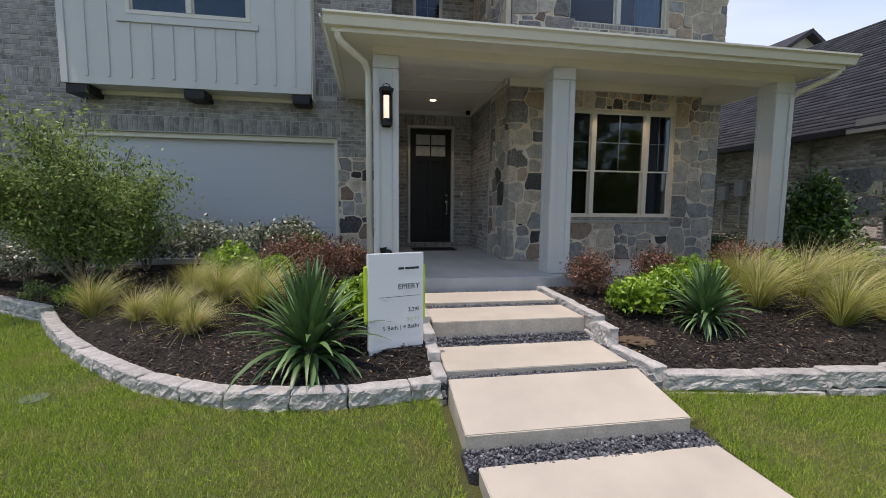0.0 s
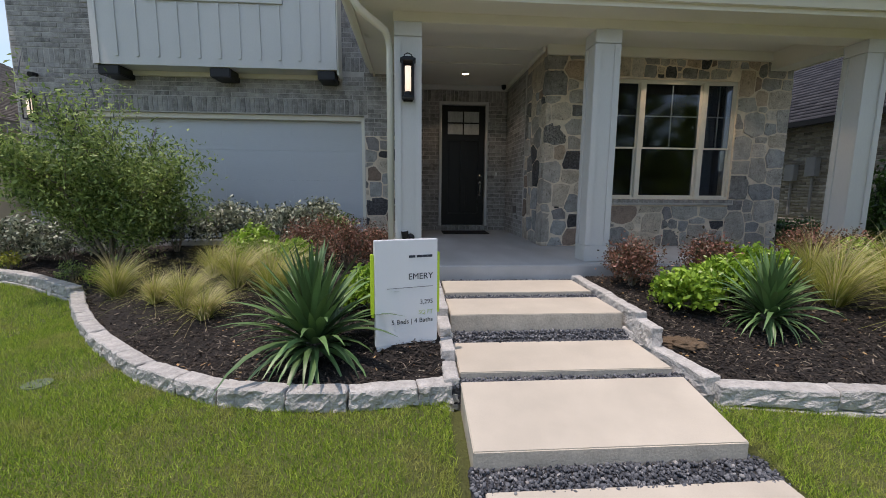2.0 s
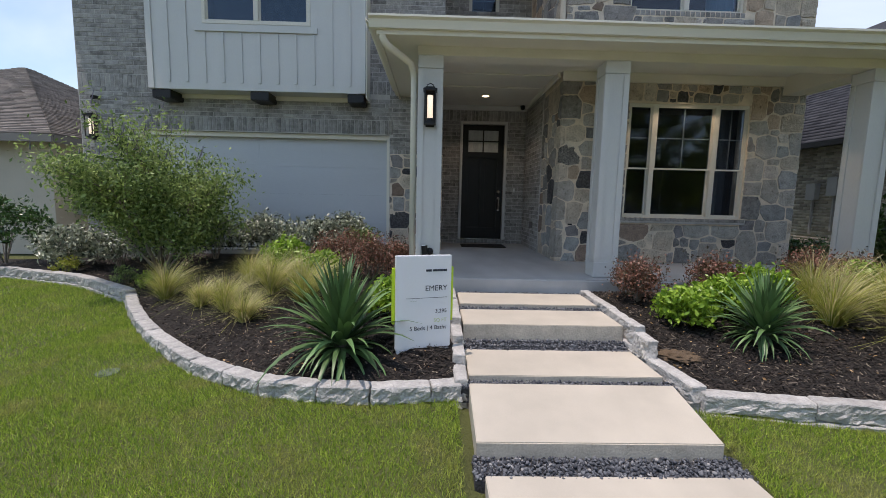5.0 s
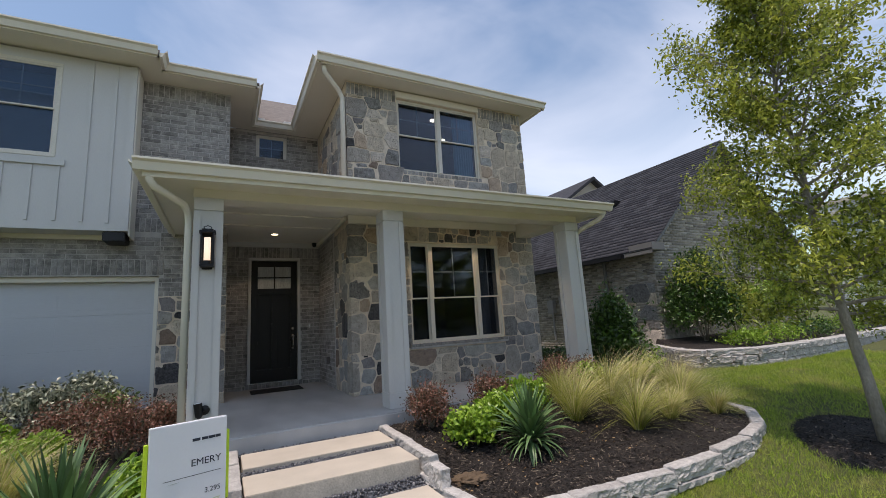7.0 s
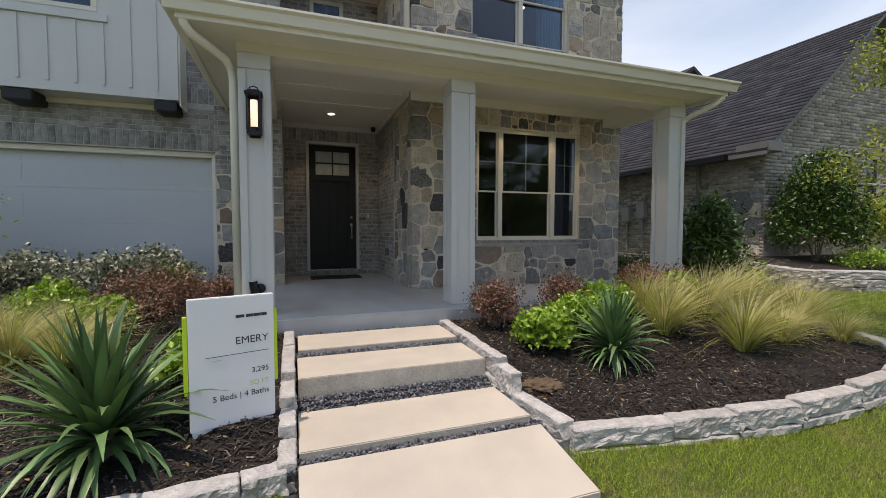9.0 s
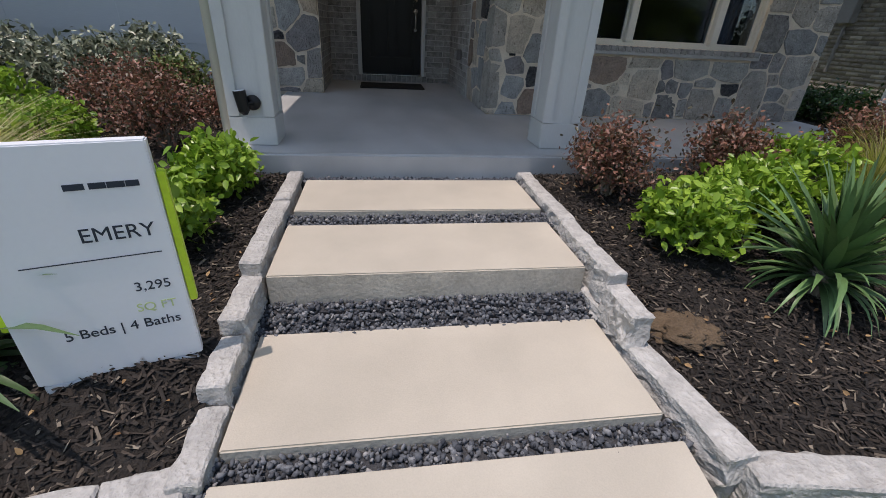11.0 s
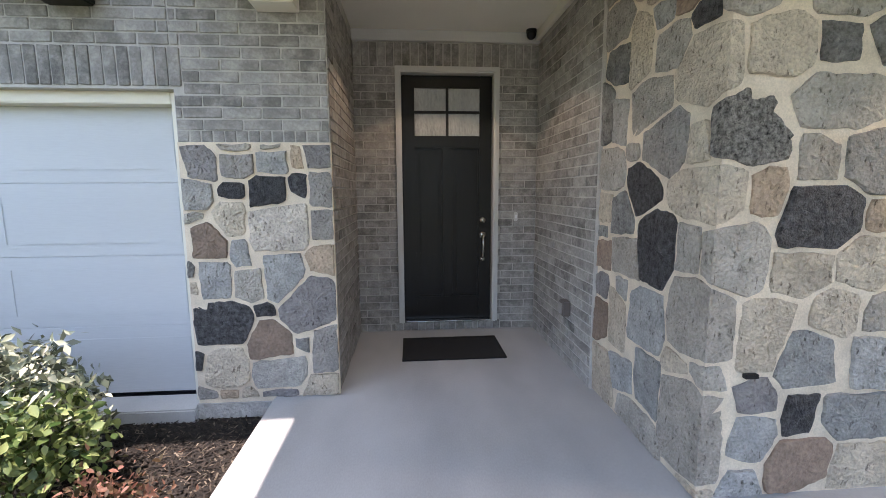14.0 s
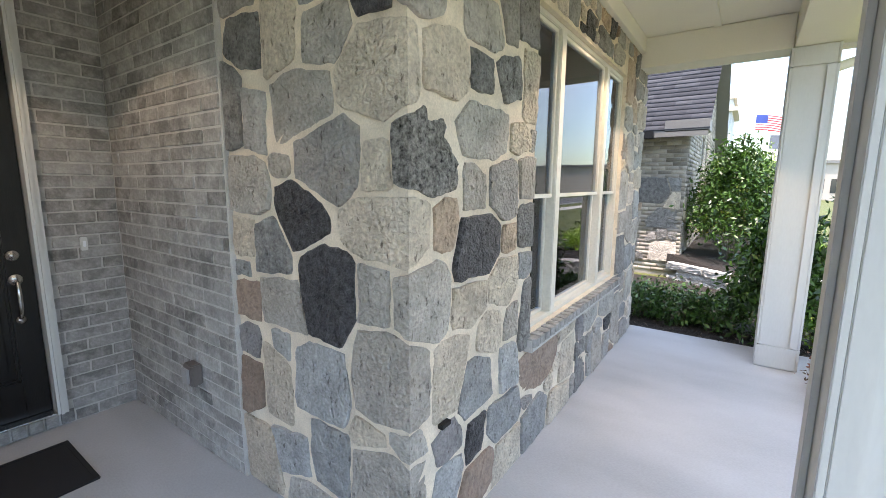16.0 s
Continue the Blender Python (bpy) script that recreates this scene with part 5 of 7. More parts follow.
def shrub(name, x, y, z, r, h, material, label, category, leaves, leaf, seed, group="", ry=None, fine=True, spread=0.05, stems=9, inner=0.5, cone=0.0):
    t = thing(name, x, y, z, label, category, group, rz=seed * 47 % 360)
    bm = bmesh.new()
    rr = random.Random(seed)
    for k in range(stems):
        a = k * 2.4 + rr.uniform(-0.3, 0.3)
        q = r * rr.uniform(0.3, 0.75)
        tube(bm, [(0.02 * math.cos(a), 0.02 * math.sin(a), -0.02), (q * 0.45 * math.cos(a), q * 0.45 * math.sin(a), h * 0.4), (q * math.cos(a), q * math.sin(a), h * rr.uniform(0.6, 0.8))], [0.010, 0.007, 0.003], 5)
    part("branching", bm, BARK, t)
    n = max(12, leaves // 14)
    centres = [(p[0] * (1 + cone * (0.9 - 2 * p[2] / h)), p[1] * (1 + cone * (0.9 - 2 * p[2] / h)), p[2] - cone * 0.25 * (h - p[2]) + 0.05 * cone) for p in shell(n, r * 0.92, (ry or r) * 0.92, h * 0.52, h * 0.5, seed, inner)]
    leaf_cloud("foliage", t, centres, 14, spread, leaf, material, fine=fine)
    return t


# bright green mounds
for i, (x, y, r, h) in enumerate(((-0.11, 4.60, 0.35, 0.40), (0.12, 5.14, 0.25, 0.36), (-1.75, 6.35, 0.42, 0.52), (-1.2, 5.9, 0.3, 0.4), (2.92, 4.48, 0.32, 0.36), (3.44, 4.68, 0.35, 0.38), (4.0, 4.92, 0.34, 0.44), (5.4, 5.15, 0.3, 0.38))):
    near = i in (0, 1, 4, 5)
    shrub("green_shrub", x, y, float(bed_z(x, y)) - 0.01, r, h, L_BOX, "low mounded shrub with bright glossy green leaves", "shrub", 2100 if near else 1500, 0.032 if near else 0.031, 10 + i, "bright green shrubs", spread=0.035)
# burgundy shrubs
for i, (x, y, r, h) in enumerate(((-0.56, 6.12, 0.44, 0.62), (-1.15, 6.75, 0.45, 0.62), (-0.28, 7.0, 0.3, 0.45), (2.70, 5.10, 0.30, 0.52), (3.62, 5.15, 0.30, 0.50), (4.85, 5.25, 0.36, 0.52), (5.5, 5.35, 0.3, 0.42))):
    t = shrub("burgundy_shrub", x, y, float(bed_z(x, y)) - 0.01, r, h, L_LORO, "loose shrub with burgundy and bronze leaves", "shrub", 3600, 0.0175, 30 + i, "burgundy shrubs", spread=0.06, stems=16, inner=0.3)
# silvery hedge before the garage
for i, x in enumerate((-6.0, -5.2, -4.4, -3.5, -2.65, -1.9, -1.25)):
    y = 7.72 + 0.08 * math.sin(i * 2.1)
    shrub("silverberry_shrub", x, y, float(bed_z(x, y)) - 0.02, 0.52, 0.80 + 0.06 * math.sin(i * 3.3), L_ELAE, "dense hedge shrub with silver-green leaves before the garage", "shrub", 2400, 0.040, 50 + i, "hedge before the garage", spread=0.05, fine=False)
shrub("rose_shrub", -0.98, 7.55, 0.34, 0.40, 0.66, L_ROSE, "leafy rose shrub with fresh green leaves beside the porch", "shrub", 1700, 0.032, 60, spread=0.04)
shrub("dark_shrub", -7.3, 7.9, 0.2, 0.75, 1.2, L_DARK, "large dark green shrub at the corner of the house", "shrub", 2200, 0.045, 63, fine=False)
shrub("gold_shrub", -5.75, 7.35, float(bed_z(-5.75, 7.35)), 0.22, 0.30, L_YEL, "small gold-green dwarf shrub", "shrub", 700, 0.022, 64, fine=False, spread=0.025)
shrub("dwarf_shrub", -4.35, 6.7, float(bed_z(-4.35, 6.7)), 0.2, 0.26, L_VITEX, "small olive-green dwarf shrub in the mulch", "shrub", 600, 0.02, 65, fine=False, spread=0.025)
shrub("dwarf_shrub", -3.75, 6.35, float(bed_z(-3.75, 6.35)), 0.2, 0.24, L_BOX, "small lime-green dwarf shrub in the mulch", "shrub", 600, 0.02, 66, fine=False, spread=0.025)


# ---- yuccas: each leaf a blade of its own ----
def yucca_leaf(length, arch, seed):
    """A stiff sword leaf that rises along +x and arches over by arch."""
    bm = bmesh.new()
    rows, n = [], 7
    for k in range(n + 1):
        s = k / n
        w = 0.027 * math.sin(math.pi * min(1, 0.12 + 0.88 * s) ** 0.8) + 0.001
        a = 0.0 - arch * s * s
        x, z = length * s * math.cos(a), length * s * math.sin(a)
        rows.append([bm.verts.new((x, -w, z + w * 0.35)), bm.verts.new((x, 0, z)), bm.verts.new((x, w, z + w * 0.35))])
    for a, b in zip(rows, rows[1:]):
        bm.faces.new((a[0], a[1], b[1], b[0]))
        bm.faces.new((a[1], a[2], b[2], b[1]))
    return mesh_of("leaf", bm, L_YUCCA, True)


YL = [yucca_leaf(0.62, a, i) for i, a in enumerate((0.04, 0.12, 0.3, 0.55, 0.85))]


def yucca(x, y, size, seed, label):
    z = float(bed_z(x, y))
    t = thing("yucca", x, y, z, label, "yucca", "yuccas", rz=seed * 33)
    bm = bmesh.new()
    tube(bm, [(0, 0, -0.03), (0, 0, 0.08), (0.0, 0, 0.17)], [0.06, 0.07, 0.04], 10)
    part("crown", bm, BARK, t)
    r = random.Random(seed)
    n = 150
    for i in range(n):
        f = i / n
        lift = max(9, 86 - 86 * f ** 1.15 + r.uniform(-6, 6))
        me = YL[min(3, int(f * 3.6 + r.uniform(0, 0.9)))]
        ob = new("leaf", me)
        ob.parent = t
        s = size * r.uniform(0.82, 1.12) * (1.0 if f < 0.7 else 0.76)
        ob.matrix_local = Matrix.Translation((0, 0, 0.13 - 0.06 * f)) @ Matrix.Rotation(i * 2.39996 + r.uniform(-0.2, 0.2), 4, "Z") @ Matrix.Rotation(-radians(lift), 4, "Y") @ Matrix.Rotation(r.uniform(-0.3, 0.3), 4, "X") @ Matrix.Scale(s, 4)
    return t


yucca(-0.46, 3.73, 1.14, 3, "large green yucca with stiff sword leaves in the mulch")
yucca(3.36, 4.02, 0.88, 5, "green yucca with drooping sword leaves in the mulch")


# ---- feather grass ----
def feather_grass(n, length, lean, wind, seed, straw):
    g = np.random.default_rng(seed)
    segs = 5
    az = g.uniform(0, 6.283, n)
    ln = length * g.uniform(0.6, 1.1, n)
    el = np.abs(g.normal(0, lean, n))
    base_r = 0.05 * np.sqrt(g.uniform(0, 1, n))
    s = np.linspace(0, 1, segs + 1)[None]
    out = ln[:, None] * (np.sin(el)[:, None] * s + (0.28 + 0.5 * el[:, None]) * s ** 2.6)
    up = ln[:, None] * (np.cos(el)[:, None] * s - (0.12 + 0.45 * el[:, None]) * s ** 2.8)
    x = (base_r * np.cos(az))[:, None] + out * np.cos(az)[:, None] + wind * ln[:, None] * s ** 2
    y = (base_r * np.sin(az))[:, None] + out * np.sin(az)[:, None]
    w = g.uniform(0.0022, 0.0045, n)[:, None] * (1 - 0.75 * s)
    side = np.stack([-np.sin(az + 0.6), np.cos(az + 0.6)], -1)
    a = np.stack([x + w * side[:, :1], y + w * side[:, 1:], up], -1)
    b = np.stack([x - w * side[:, :1], y - w * side[:, 1:], up], -1)
    v = np.stack([a, b], 2).reshape(n, -1, 3)
    f = np.array([(2 * k, 2 * k + 1, 2 * k + 3, 2 * k + 2) for k in range(segs)])
    f = f[None] + (np.arange(n) * v.shape[1])[:, None, None]
    return np_mesh("blades", v.reshape(-1, 3), f.reshape(-1, 4), L_STRAW if straw else L_GRASS)


FG = [(feather_grass(520, 0.64, 0.34, 0.12, 70 + i, False), feather_grass(190, 0.82, 0.30, 0.3, 80 + i, True)) for i in range(3)]
FT = (feather_grass(350, 0.5, 0.36, 0.1, 90, False), feather_grass(340, 0.52, 0.34, 0.15, 91, True))
for i, (x, y, s, tan) in enumerate(((-3.15, 5.72, 1.0, 0), (-2.45, 5.25, 0.95, 1), (-2.02, 4.98, 0.85, 0), (-1.66, 4.62, 0.9, 1), (-1.65, 5.35, 1.0, 0), (-1.15, 5.0, 1.0, 0), (-2.1, 5.85, 0.9, 0), (-1.45, 5.75, 0.8, 0),
                                    (4.28, 4.30, 1.0, 0), (4.72, 3.78, 1.0, 0), (5.35, 3.82, 0.9, 1), (5.95, 4.05, 0.95, 0), (5.1, 4.5, 1.05, 0), (5.75, 4.65, 1.0, 0), (4.55, 4.85, 0.9, 0), (6.35, 4.5, 0.9, 0), (6.1, 3.7, 0.8, 1))):
    t = thing("feather_grass", x, y, float(bed_z(x, y)) - 0.01, "straw-coloured clump of fine feather grass" if tan else "soft clump of green feather grass with blond seed heads", "ornamental grass", "feather grass clumps", rz=(i * 31) % 40 - 20)
    for me, nm in zip(FT if tan else FG[i % 3], ("tuft", "plume")):
        ob = new(nm, me)
        ob.parent = t
        ob.matrix_local = Matrix.Scale(s * (0.85 if x < 0 else 1.0), 4)


# ---- trees ----
def tree(name, x, y, z, label, stems, material, leaf, per, spread, twig_levels, seed, flower=None, rz=0.0, fine=False, bark=BARK, grow=0.72, drop=0.1):
    """Stems branch a few times; leaves sit in small clumps round the twigs. stems: (direction, length, radius)."""
    t = thing(name, x, y, z, label, "tree", rz=rz)
    r = random.Random(seed)
    trunk, limbs, tips = bmesh.new(), bmesh.new(), []

    def branch(p, d, ln, rad, lev):
        pts, rads = [p], [rad]
        for k in range(3):
            d = (d + Vector((r.uniform(-1, 1), r.uniform(-1, 1), r.uniform(-0.6, 0.8))) * 0.13).normalized()
            p = p + d * ln / 3
            pts.append(p)
            rads.append(rad * (1 - 0.2 * (k + 1)))
            if lev >= twig_levels - 1:
                tips.append(p)
        tube(trunk if lev == 0 else limbs, pts, rads, 8 if lev == 0 else 5)
        if lev < twig_levels:
            for k in range(4 if lev else 7):
                q = pts[1 + k % 3] if lev else pts[0] + (pts[3] - pts[0]) * (0.55 + 0.45 * k / 6)
                a = r.uniform(0, 6.283)
                side = Vector((math.cos(a), math.sin(a), r.uniform(-drop, 0.5)))
                branch(q, (d * 0.55 + side * 0.85).normalized(), ln * grow * r.uniform(0.65, 1.1), rads[1 + k % 3] * 0.6, lev + 1)

    for d, ln, rad in stems:
        branch(Vector((0, 0, -0.05)), Vector(d).normalized(), ln, rad, 0)
    part("trunk", trunk, bark, t, smooth=True)
    part("branching", limbs, bark, t)
    leaf_cloud("crown", t, [tuple(p) for p in tips], per, spread, leaf, material, fine=fine)
    if flower:
        top = sorted(tips, key=lambda p: -p.z)[:70]
        bm = bmesh.new()
        for p in top:
            tube(bm, [p, p + Vector((r.uniform(-0.04, 0.04), r.uniform(-0.04, 0.04), r.uniform(0.10, 0.2)))], [0.008, 0.002], 5)
        part("blossom", bm, flower, t)
    return t


tree("chaste_tree", -3.85, 6.75, 0.28, "multi-stemmed chaste tree with grey-green leaves and lilac spikes",
     [((0.15, 0, 1), 1.55, 0.032), ((-0.6, 0.1, 1), 1.5, 0.03), ((0.7, -0.1, 1), 1.25, 0.026), ((-0.2, -0.45, 1), 1.4, 0.026), ((0.35, 0.4, 1), 1.4, 0.026), ((-1.05, -0.2, 1), 1.25, 0.024), ((1.05, 0.1, 1), 0.95, 0.02), ((-0.1, 0.2, 1), 0.8, 0.02)],
     L_VITEX, 0.034, 34, 0.115, 2, 4, flower=L_FLOWER, grow=0.58)

# ---- sign on the bed ----
SIGNWHITE = mat("sign_white", (0.78, 0.80, 0.83), 0.35, var=0.02, scale=2, fine=60, bump=0.02, fine_var=0.01)
LIME = mat("lime_plastic", (0.52, 0.72, 0.04), 0.4, var=0.03, bump=0.02)
INK = mat("dark_blue_ink", (0.02, 0.03, 0.05), 0.5, var=0.02, bump=0)
PALEINK = mat("pale_lime_ink", (0.52, 0.62, 0.30), 0.5, var=0.02, bump=0)
sign = thing("yard_sign", 0.222, 3.70, 0.16, "white standing sign board with dark writing and lime green edges", "sign", rz=17)
W, H0, H1 = 0.235, 0.085, 0.86
board = part("board", boxes((-W, -0.022, H0, W, 0.022, H1), bevel=0.004), SIGNWHITE, sign)
for s in (-1, 1):
    a, b = sorted((s * (W + 0.002), s * (W + 0.024)))
    part("edge_strip", boxes((a, -0.005, 0.30, b, 0.03, 0.76), bevel=0.003), LIME, sign, "lime green plastic edge")
part("foot", boxes((-0.10, -0.012, -0.06, 0.13, 0.028, 0.084), bevel=0.004), BLACK, sign, "black metal foot")
for a, b in ((-0.225, -0.11), (0.14, 0.225)):
    part("side_foot", boxes((a, -0.02, -0.05, b, 0.03, 0.084), bevel=0.006), SIGNWHITE, sign, "white side foot")


def writing(text, x, z, size, material, parent, y, align="RIGHT", name="lettering"):
    cu = bpy.data.curves.new("text", "FONT")
    cu.body, cu.size, cu.align_x, cu.extrude = text, size, align, 0.0008
    tmp = bpy.data.objects.new("text", cu)
    scene.collection.objects.link(tmp)
    bpy.context.view_layer.update()
    me = bpy.data.meshes.new_from_object(tmp.evaluated_get(bpy.context.evaluated_depsgraph_get()))
    bpy.data.objects.remove(tmp)
    me.materials.clear()
    me.materials.append(material)
    ob = new(name, me)
    ob.parent, ob.matrix_local = parent, pose(x, y, z, 90, 0, 0)
    return ob


RX = W - 0.035
writing("EMERY", RX, 0.568, 0.064, INK, board, -0.0235)
writing("3,295", RX, 0.380, 0.046, INK, board, -0.0235)
writing("SQ FT", RX, 0.303, 0.043, PALEINK, board, -0.0235)
writing("5 Beds | 4 Baths", RX, 0.240, 0.049, INK, board, -0.0235)
part("rule", boxes((-W + 0.085, -0.0245, 0.508, RX, -0.0225, 0.511)), INK, board)
for a, b in ((0.02, 0.065), (0.078, 0.115), (0.12, 0.16), (0.165, 0.195)):
    part("mark", boxes((a - 0.005, -0.0245, 0.728, b - 0.002, -0.0225, 0.746)), INK, board, "dark wordmark bar")


# ---- lanterns and lights ----
LAMPGLOW = glow_mat("lit_frosted_glass", (1.0, 0.86, 0.66), 0.7)
DOWNGLOW = glow_mat("lit_downlight", (1.0, 0.80, 0.50), 6.0)


def lantern(x, y, z, label):
    t = thing("wall_lantern", x, y, z, label, "wall lamp", "wall lanterns")
    part("back_plate", boxes((-0.055, -0.012, -0.24, 0.055, 0, 0.2), bevel=0.004), BLACK, t)
    part("roof", boxes((-0.085, -0.17, 0.17, 0.085, -0.012, 0.195), (-0.06, -0.15, 0.196, 0.06, -0.03, 0.215), bevel=0.005), BLACK, t)
    part("base", boxes((-0.07, -0.155, -0.22, 0.07, -0.012, -0.195), bevel=0.004), BLACK, t)
    for a in (-0.062, 0.062):
        for b in (-0.15, -0.03):
            part("post", boxes((a - 0.008, b - 0.008, -0.195, a + 0.008, b + 0.008, 0.17)), BLACK, t)
    bm = bmesh.new()
    disc(bm, (0, -0.09, -0.15), 0.034, 0.27, 20)
    part("shade", bm, LAMPGLOW, t, "lit frosted glass cylinder", True)
    bm = bmesh.new()
    disc(bm, (0, -0.09, -0.195), 0.042, 0.045, 20)
    part("cup", bm, BLACK, t)
    bm = bmesh.new()
    tube(bm, [(-0.035, -0.09, 0.21), (-0.04, -0.09, 0.245), (0, -0.09, 0.262), (0.04, -0.09, 0.245), (0.035, -0.09, 0.21)], 0.006, 8)
    part("hanger", bm, BLACK, t, smooth=True)


lantern(0.225, 5.702, 2.60, "black metal box lantern with a lit glass cylinder")
lantern(-5.96, 8.42, 2.66, "black metal box lantern on the brick beside the garage")


def uplight(x, y, z, rz, label):
    t = thing("spot_light", x, y, z, label, "outdoor spotlight", "column spotlights", "", rz)
    bm = bmesh.new()
    tube(bm, [(0, 0, 0), (0, -0.018, 0)], [0.052, 0.05], 20)
    part("mounting_plate", bm, BLACK, t, smooth=True)
    bm = bmesh.new()
    tube(bm, [(0, -0.015, 0), (-0.03, -0.045, -0.005)], 0.014, 10)
    part("arm", bm, BLACK, t)
    bm = bmesh.new()
    tube(bm, [(-0.045, -0.06, -0.075), (-0.05, -0.06, -0.05), (-0.065, -0.06, 0.085)], [0.014, 0.036, 0.042], 18)
    part("lamp_body", bm, BLACK, t)
    bm = bmesh.new()
    tube(bm, [(-0.065, -0.06, 0.0845), (-0.0652, -0.06, 0.0865)], [0.034, 0.034], 18)
    part("lens", bm, SIGNWHITE, t, "pale glass lens")


uplight(0.245, 5.716, 0.80, 0, "small black spotlight on the foot of the column")
uplight(6.10, 5.88, 0.80, 90, "small black spotlight on the end column")
for x, y, watts in ((1.26, 8.85, 12), (4.29, 6.62, 34)):
    t = thing("ceiling_light", x, y, 3.5, "round white recessed porch light, switched on", "ceiling light", "recessed porch lights")
    bm = bmesh.new()
    tube(bm, [(0, 0, -0.001), (0, 0, -0.012)], [0.085, 0.078], 28)
    part("rim", bm, PAINT, t)
    bm = bmesh.new()
    tube(bm, [(0, 0, -0.0125), (0, 0, -0.015)], [0.06, 0.058], 24)
    part("lens", bm, DOWNGLOW, t, "warm glowing lens")
    lamp = new("downlight", bpy.data.lights.new("downlight", "SPOT"))
    lamp.data.energy, lamp.data.spot_size, lamp.data.color, lamp.data.shadow_soft_size = watts, radians(110), (1.0, 0.80, 0.55), 0.05
    lamp.matrix_world = look((x, y, 3.48), (x, y, 0))
dome = thing("security_camera", 2.16, 9.68, 3.40, "small black dome camera under the frieze", "camera")
bm = bmesh.new()
disc(bm, (0, 0, 0.02), 0.05, 0.06, 20)
part("mount", bm, BLACK, dome)
bm = bmesh.new()
bmesh.ops.create_uvsphere(bm, u_segments=20, v_segments=12, radius=0.046)
part("dome", bm, BLACK, dome, smooth=True)
dome.matrix_world = pose(2.16, 9.675, 3.455)
cam2 = thing("wall_camera", -5.86, 8.42, 3.17, "small black camera on the brick", "camera")
bm = bmesh.new()
tube(bm, [(0, 0, 0), (0, -0.05, 0), (0.0, -0.14, -0.02)], [0.03, 0.03, 0.04], 14)
part("body", bm, BLACK, cam2)
bell = thing("doorbell", 2.06, 9.78, 1.70, "small white doorbell button on the brick", "doorbell")
part("plate", boxes((-0.02, -0.022, -0.045, 0.02, -0.004, 0.045), bevel=0.005), PAINT, bell)
part("button", boxes((-0.008, -0.028, -0.02, 0.008, -0.0225, 0.02), bevel=0.003), SIGNWHITE, bell)
outlet = thing("outdoor_socket", 2.27, 8.76, 1.0, "grey weatherproof socket cover on the brick", "socket")
OUTGREY = mat("grey_plastic", (0.30, 0.29, 0.28), 0.5, var=0.05, bump=0.05)
BRONZE = mat("bronze_plastic", (0.13, 0.11, 0.10), 0.45, var=0.05, bump=0.05)
part("cover", boxes((-0.07, -0.05, -0.065, -0.005, 0.05, 0.065), bevel=0.008), BRONZE, outlet)
part("flap", boxes((-0.085, -0.035, -0.045, -0.071, 0.035, 0.045), bevel=0.004), OUTGREY, outlet)
doormat = thing("door_mat", 1.34, 9.235, 0.5, "black rubber door mat on the porch floor", "door mat")
part("mat", boxes((-0.46, -0.285, 0.0, 0.46, 0.285, 0.010), bevel=0.003), MAT, doormat)
part("border", boxes((-0.46, -0.285, 0.0101, 0.46, -0.262, 0.014), (-0.46, 0.262, 0.0101, 0.46, 0.285, 0.014), (-0.46, -0.262, 0.0101, -0.437, 0.262, 0.014), (0.437, -0.262, 0.0101, 0.46, 0.262, 0.014)), MAT, doormat)

# ---- behind the upper window ----
TEAL = mat("teal_curtain", (0.28, 0.58, 0.60), 0.8, var=0.08, scale=6, fine=80, bump=0.1, stretch=(4, 1, 0.2))
CURT = mat("grey_curtain", (0.20, 0.20, 0.21), 0.8, var=0.08, scale=6, fine=80, bump=0.1, stretch=(4, 1, 0.2))


def curtain(name, x0, x1, y, z0, z1, material, label):
    bm = bmesh.new()
    n = 40
    rows = [[bm.verts.new((x0 + (x1 - x0) * k / n, y + 0.03 * math.sin(k * 1.25) + d, z)) for k in range(n + 1)] for z, d in ((z0, 0), (z1, 0), (z1, 0.006), (z0, 0.006))]
    for a, b in zip(rows, rows[1:] + rows[:1]):
        for k in range(n):
            bm.faces.new((a[k], a[k + 1], b[k + 1], b[k]))
    return tagged(new(name, mesh_of(name, bm, material, True)), label, "curtain")


curtain("curtain", 4.60, 5.04, 7.42, 3.71, 6.0, TEAL, "teal curtain drawn aside behind the upper window")
curtain("curtain", 4.98, 5.30, 7.62, 0.51, 3.2, CURT, "grey curtain drawn aside behind the lower window")
curtain("curtain", 3.38, 3.60, 7.62, 0.51, 3.2, CURT, "grey curtain drawn aside behind the lower window")
TEALB = mat("blue_blind", (0.22, 0.36, 0.42), 0.7, var=0.05, bump=0.05)
for x0, x1 in ((-3.66, -2.85), (-2.75, -1.94)):
    blind = thing("roller_blind", (x0 + x1) / 2, 8.30, 5.40, "pale blue blind half lowered behind the bay window", "blind", "bay blinds")
    part("cloth", boxes((-(x1 - x0) / 2, 0, 0.1, (x1 - x0) / 2, 0.006, 0.42)), TEALB, blind)
    part("bar", boxes((-(x1 - x0) / 2, -0.004, 0.07, (x1 - x0) / 2, 0.012, 0.1), bevel=0.003), PAINT, blind)
for x, y in ((4.62, 8.3), (3.7, 9.4), (5.3, 9.2)):
    t = thing("ceiling_light", x, y, 6.2, "round recessed light in the upstairs room, switched on", "ceiling light", "upstairs lights")
    bm = bmesh.new()
    tube(bm, [(0, 0, 0), (0, 0, -0.01)], [0.08, 0.075], 24)
    part("lens", bm, DOWNGLOW, t)

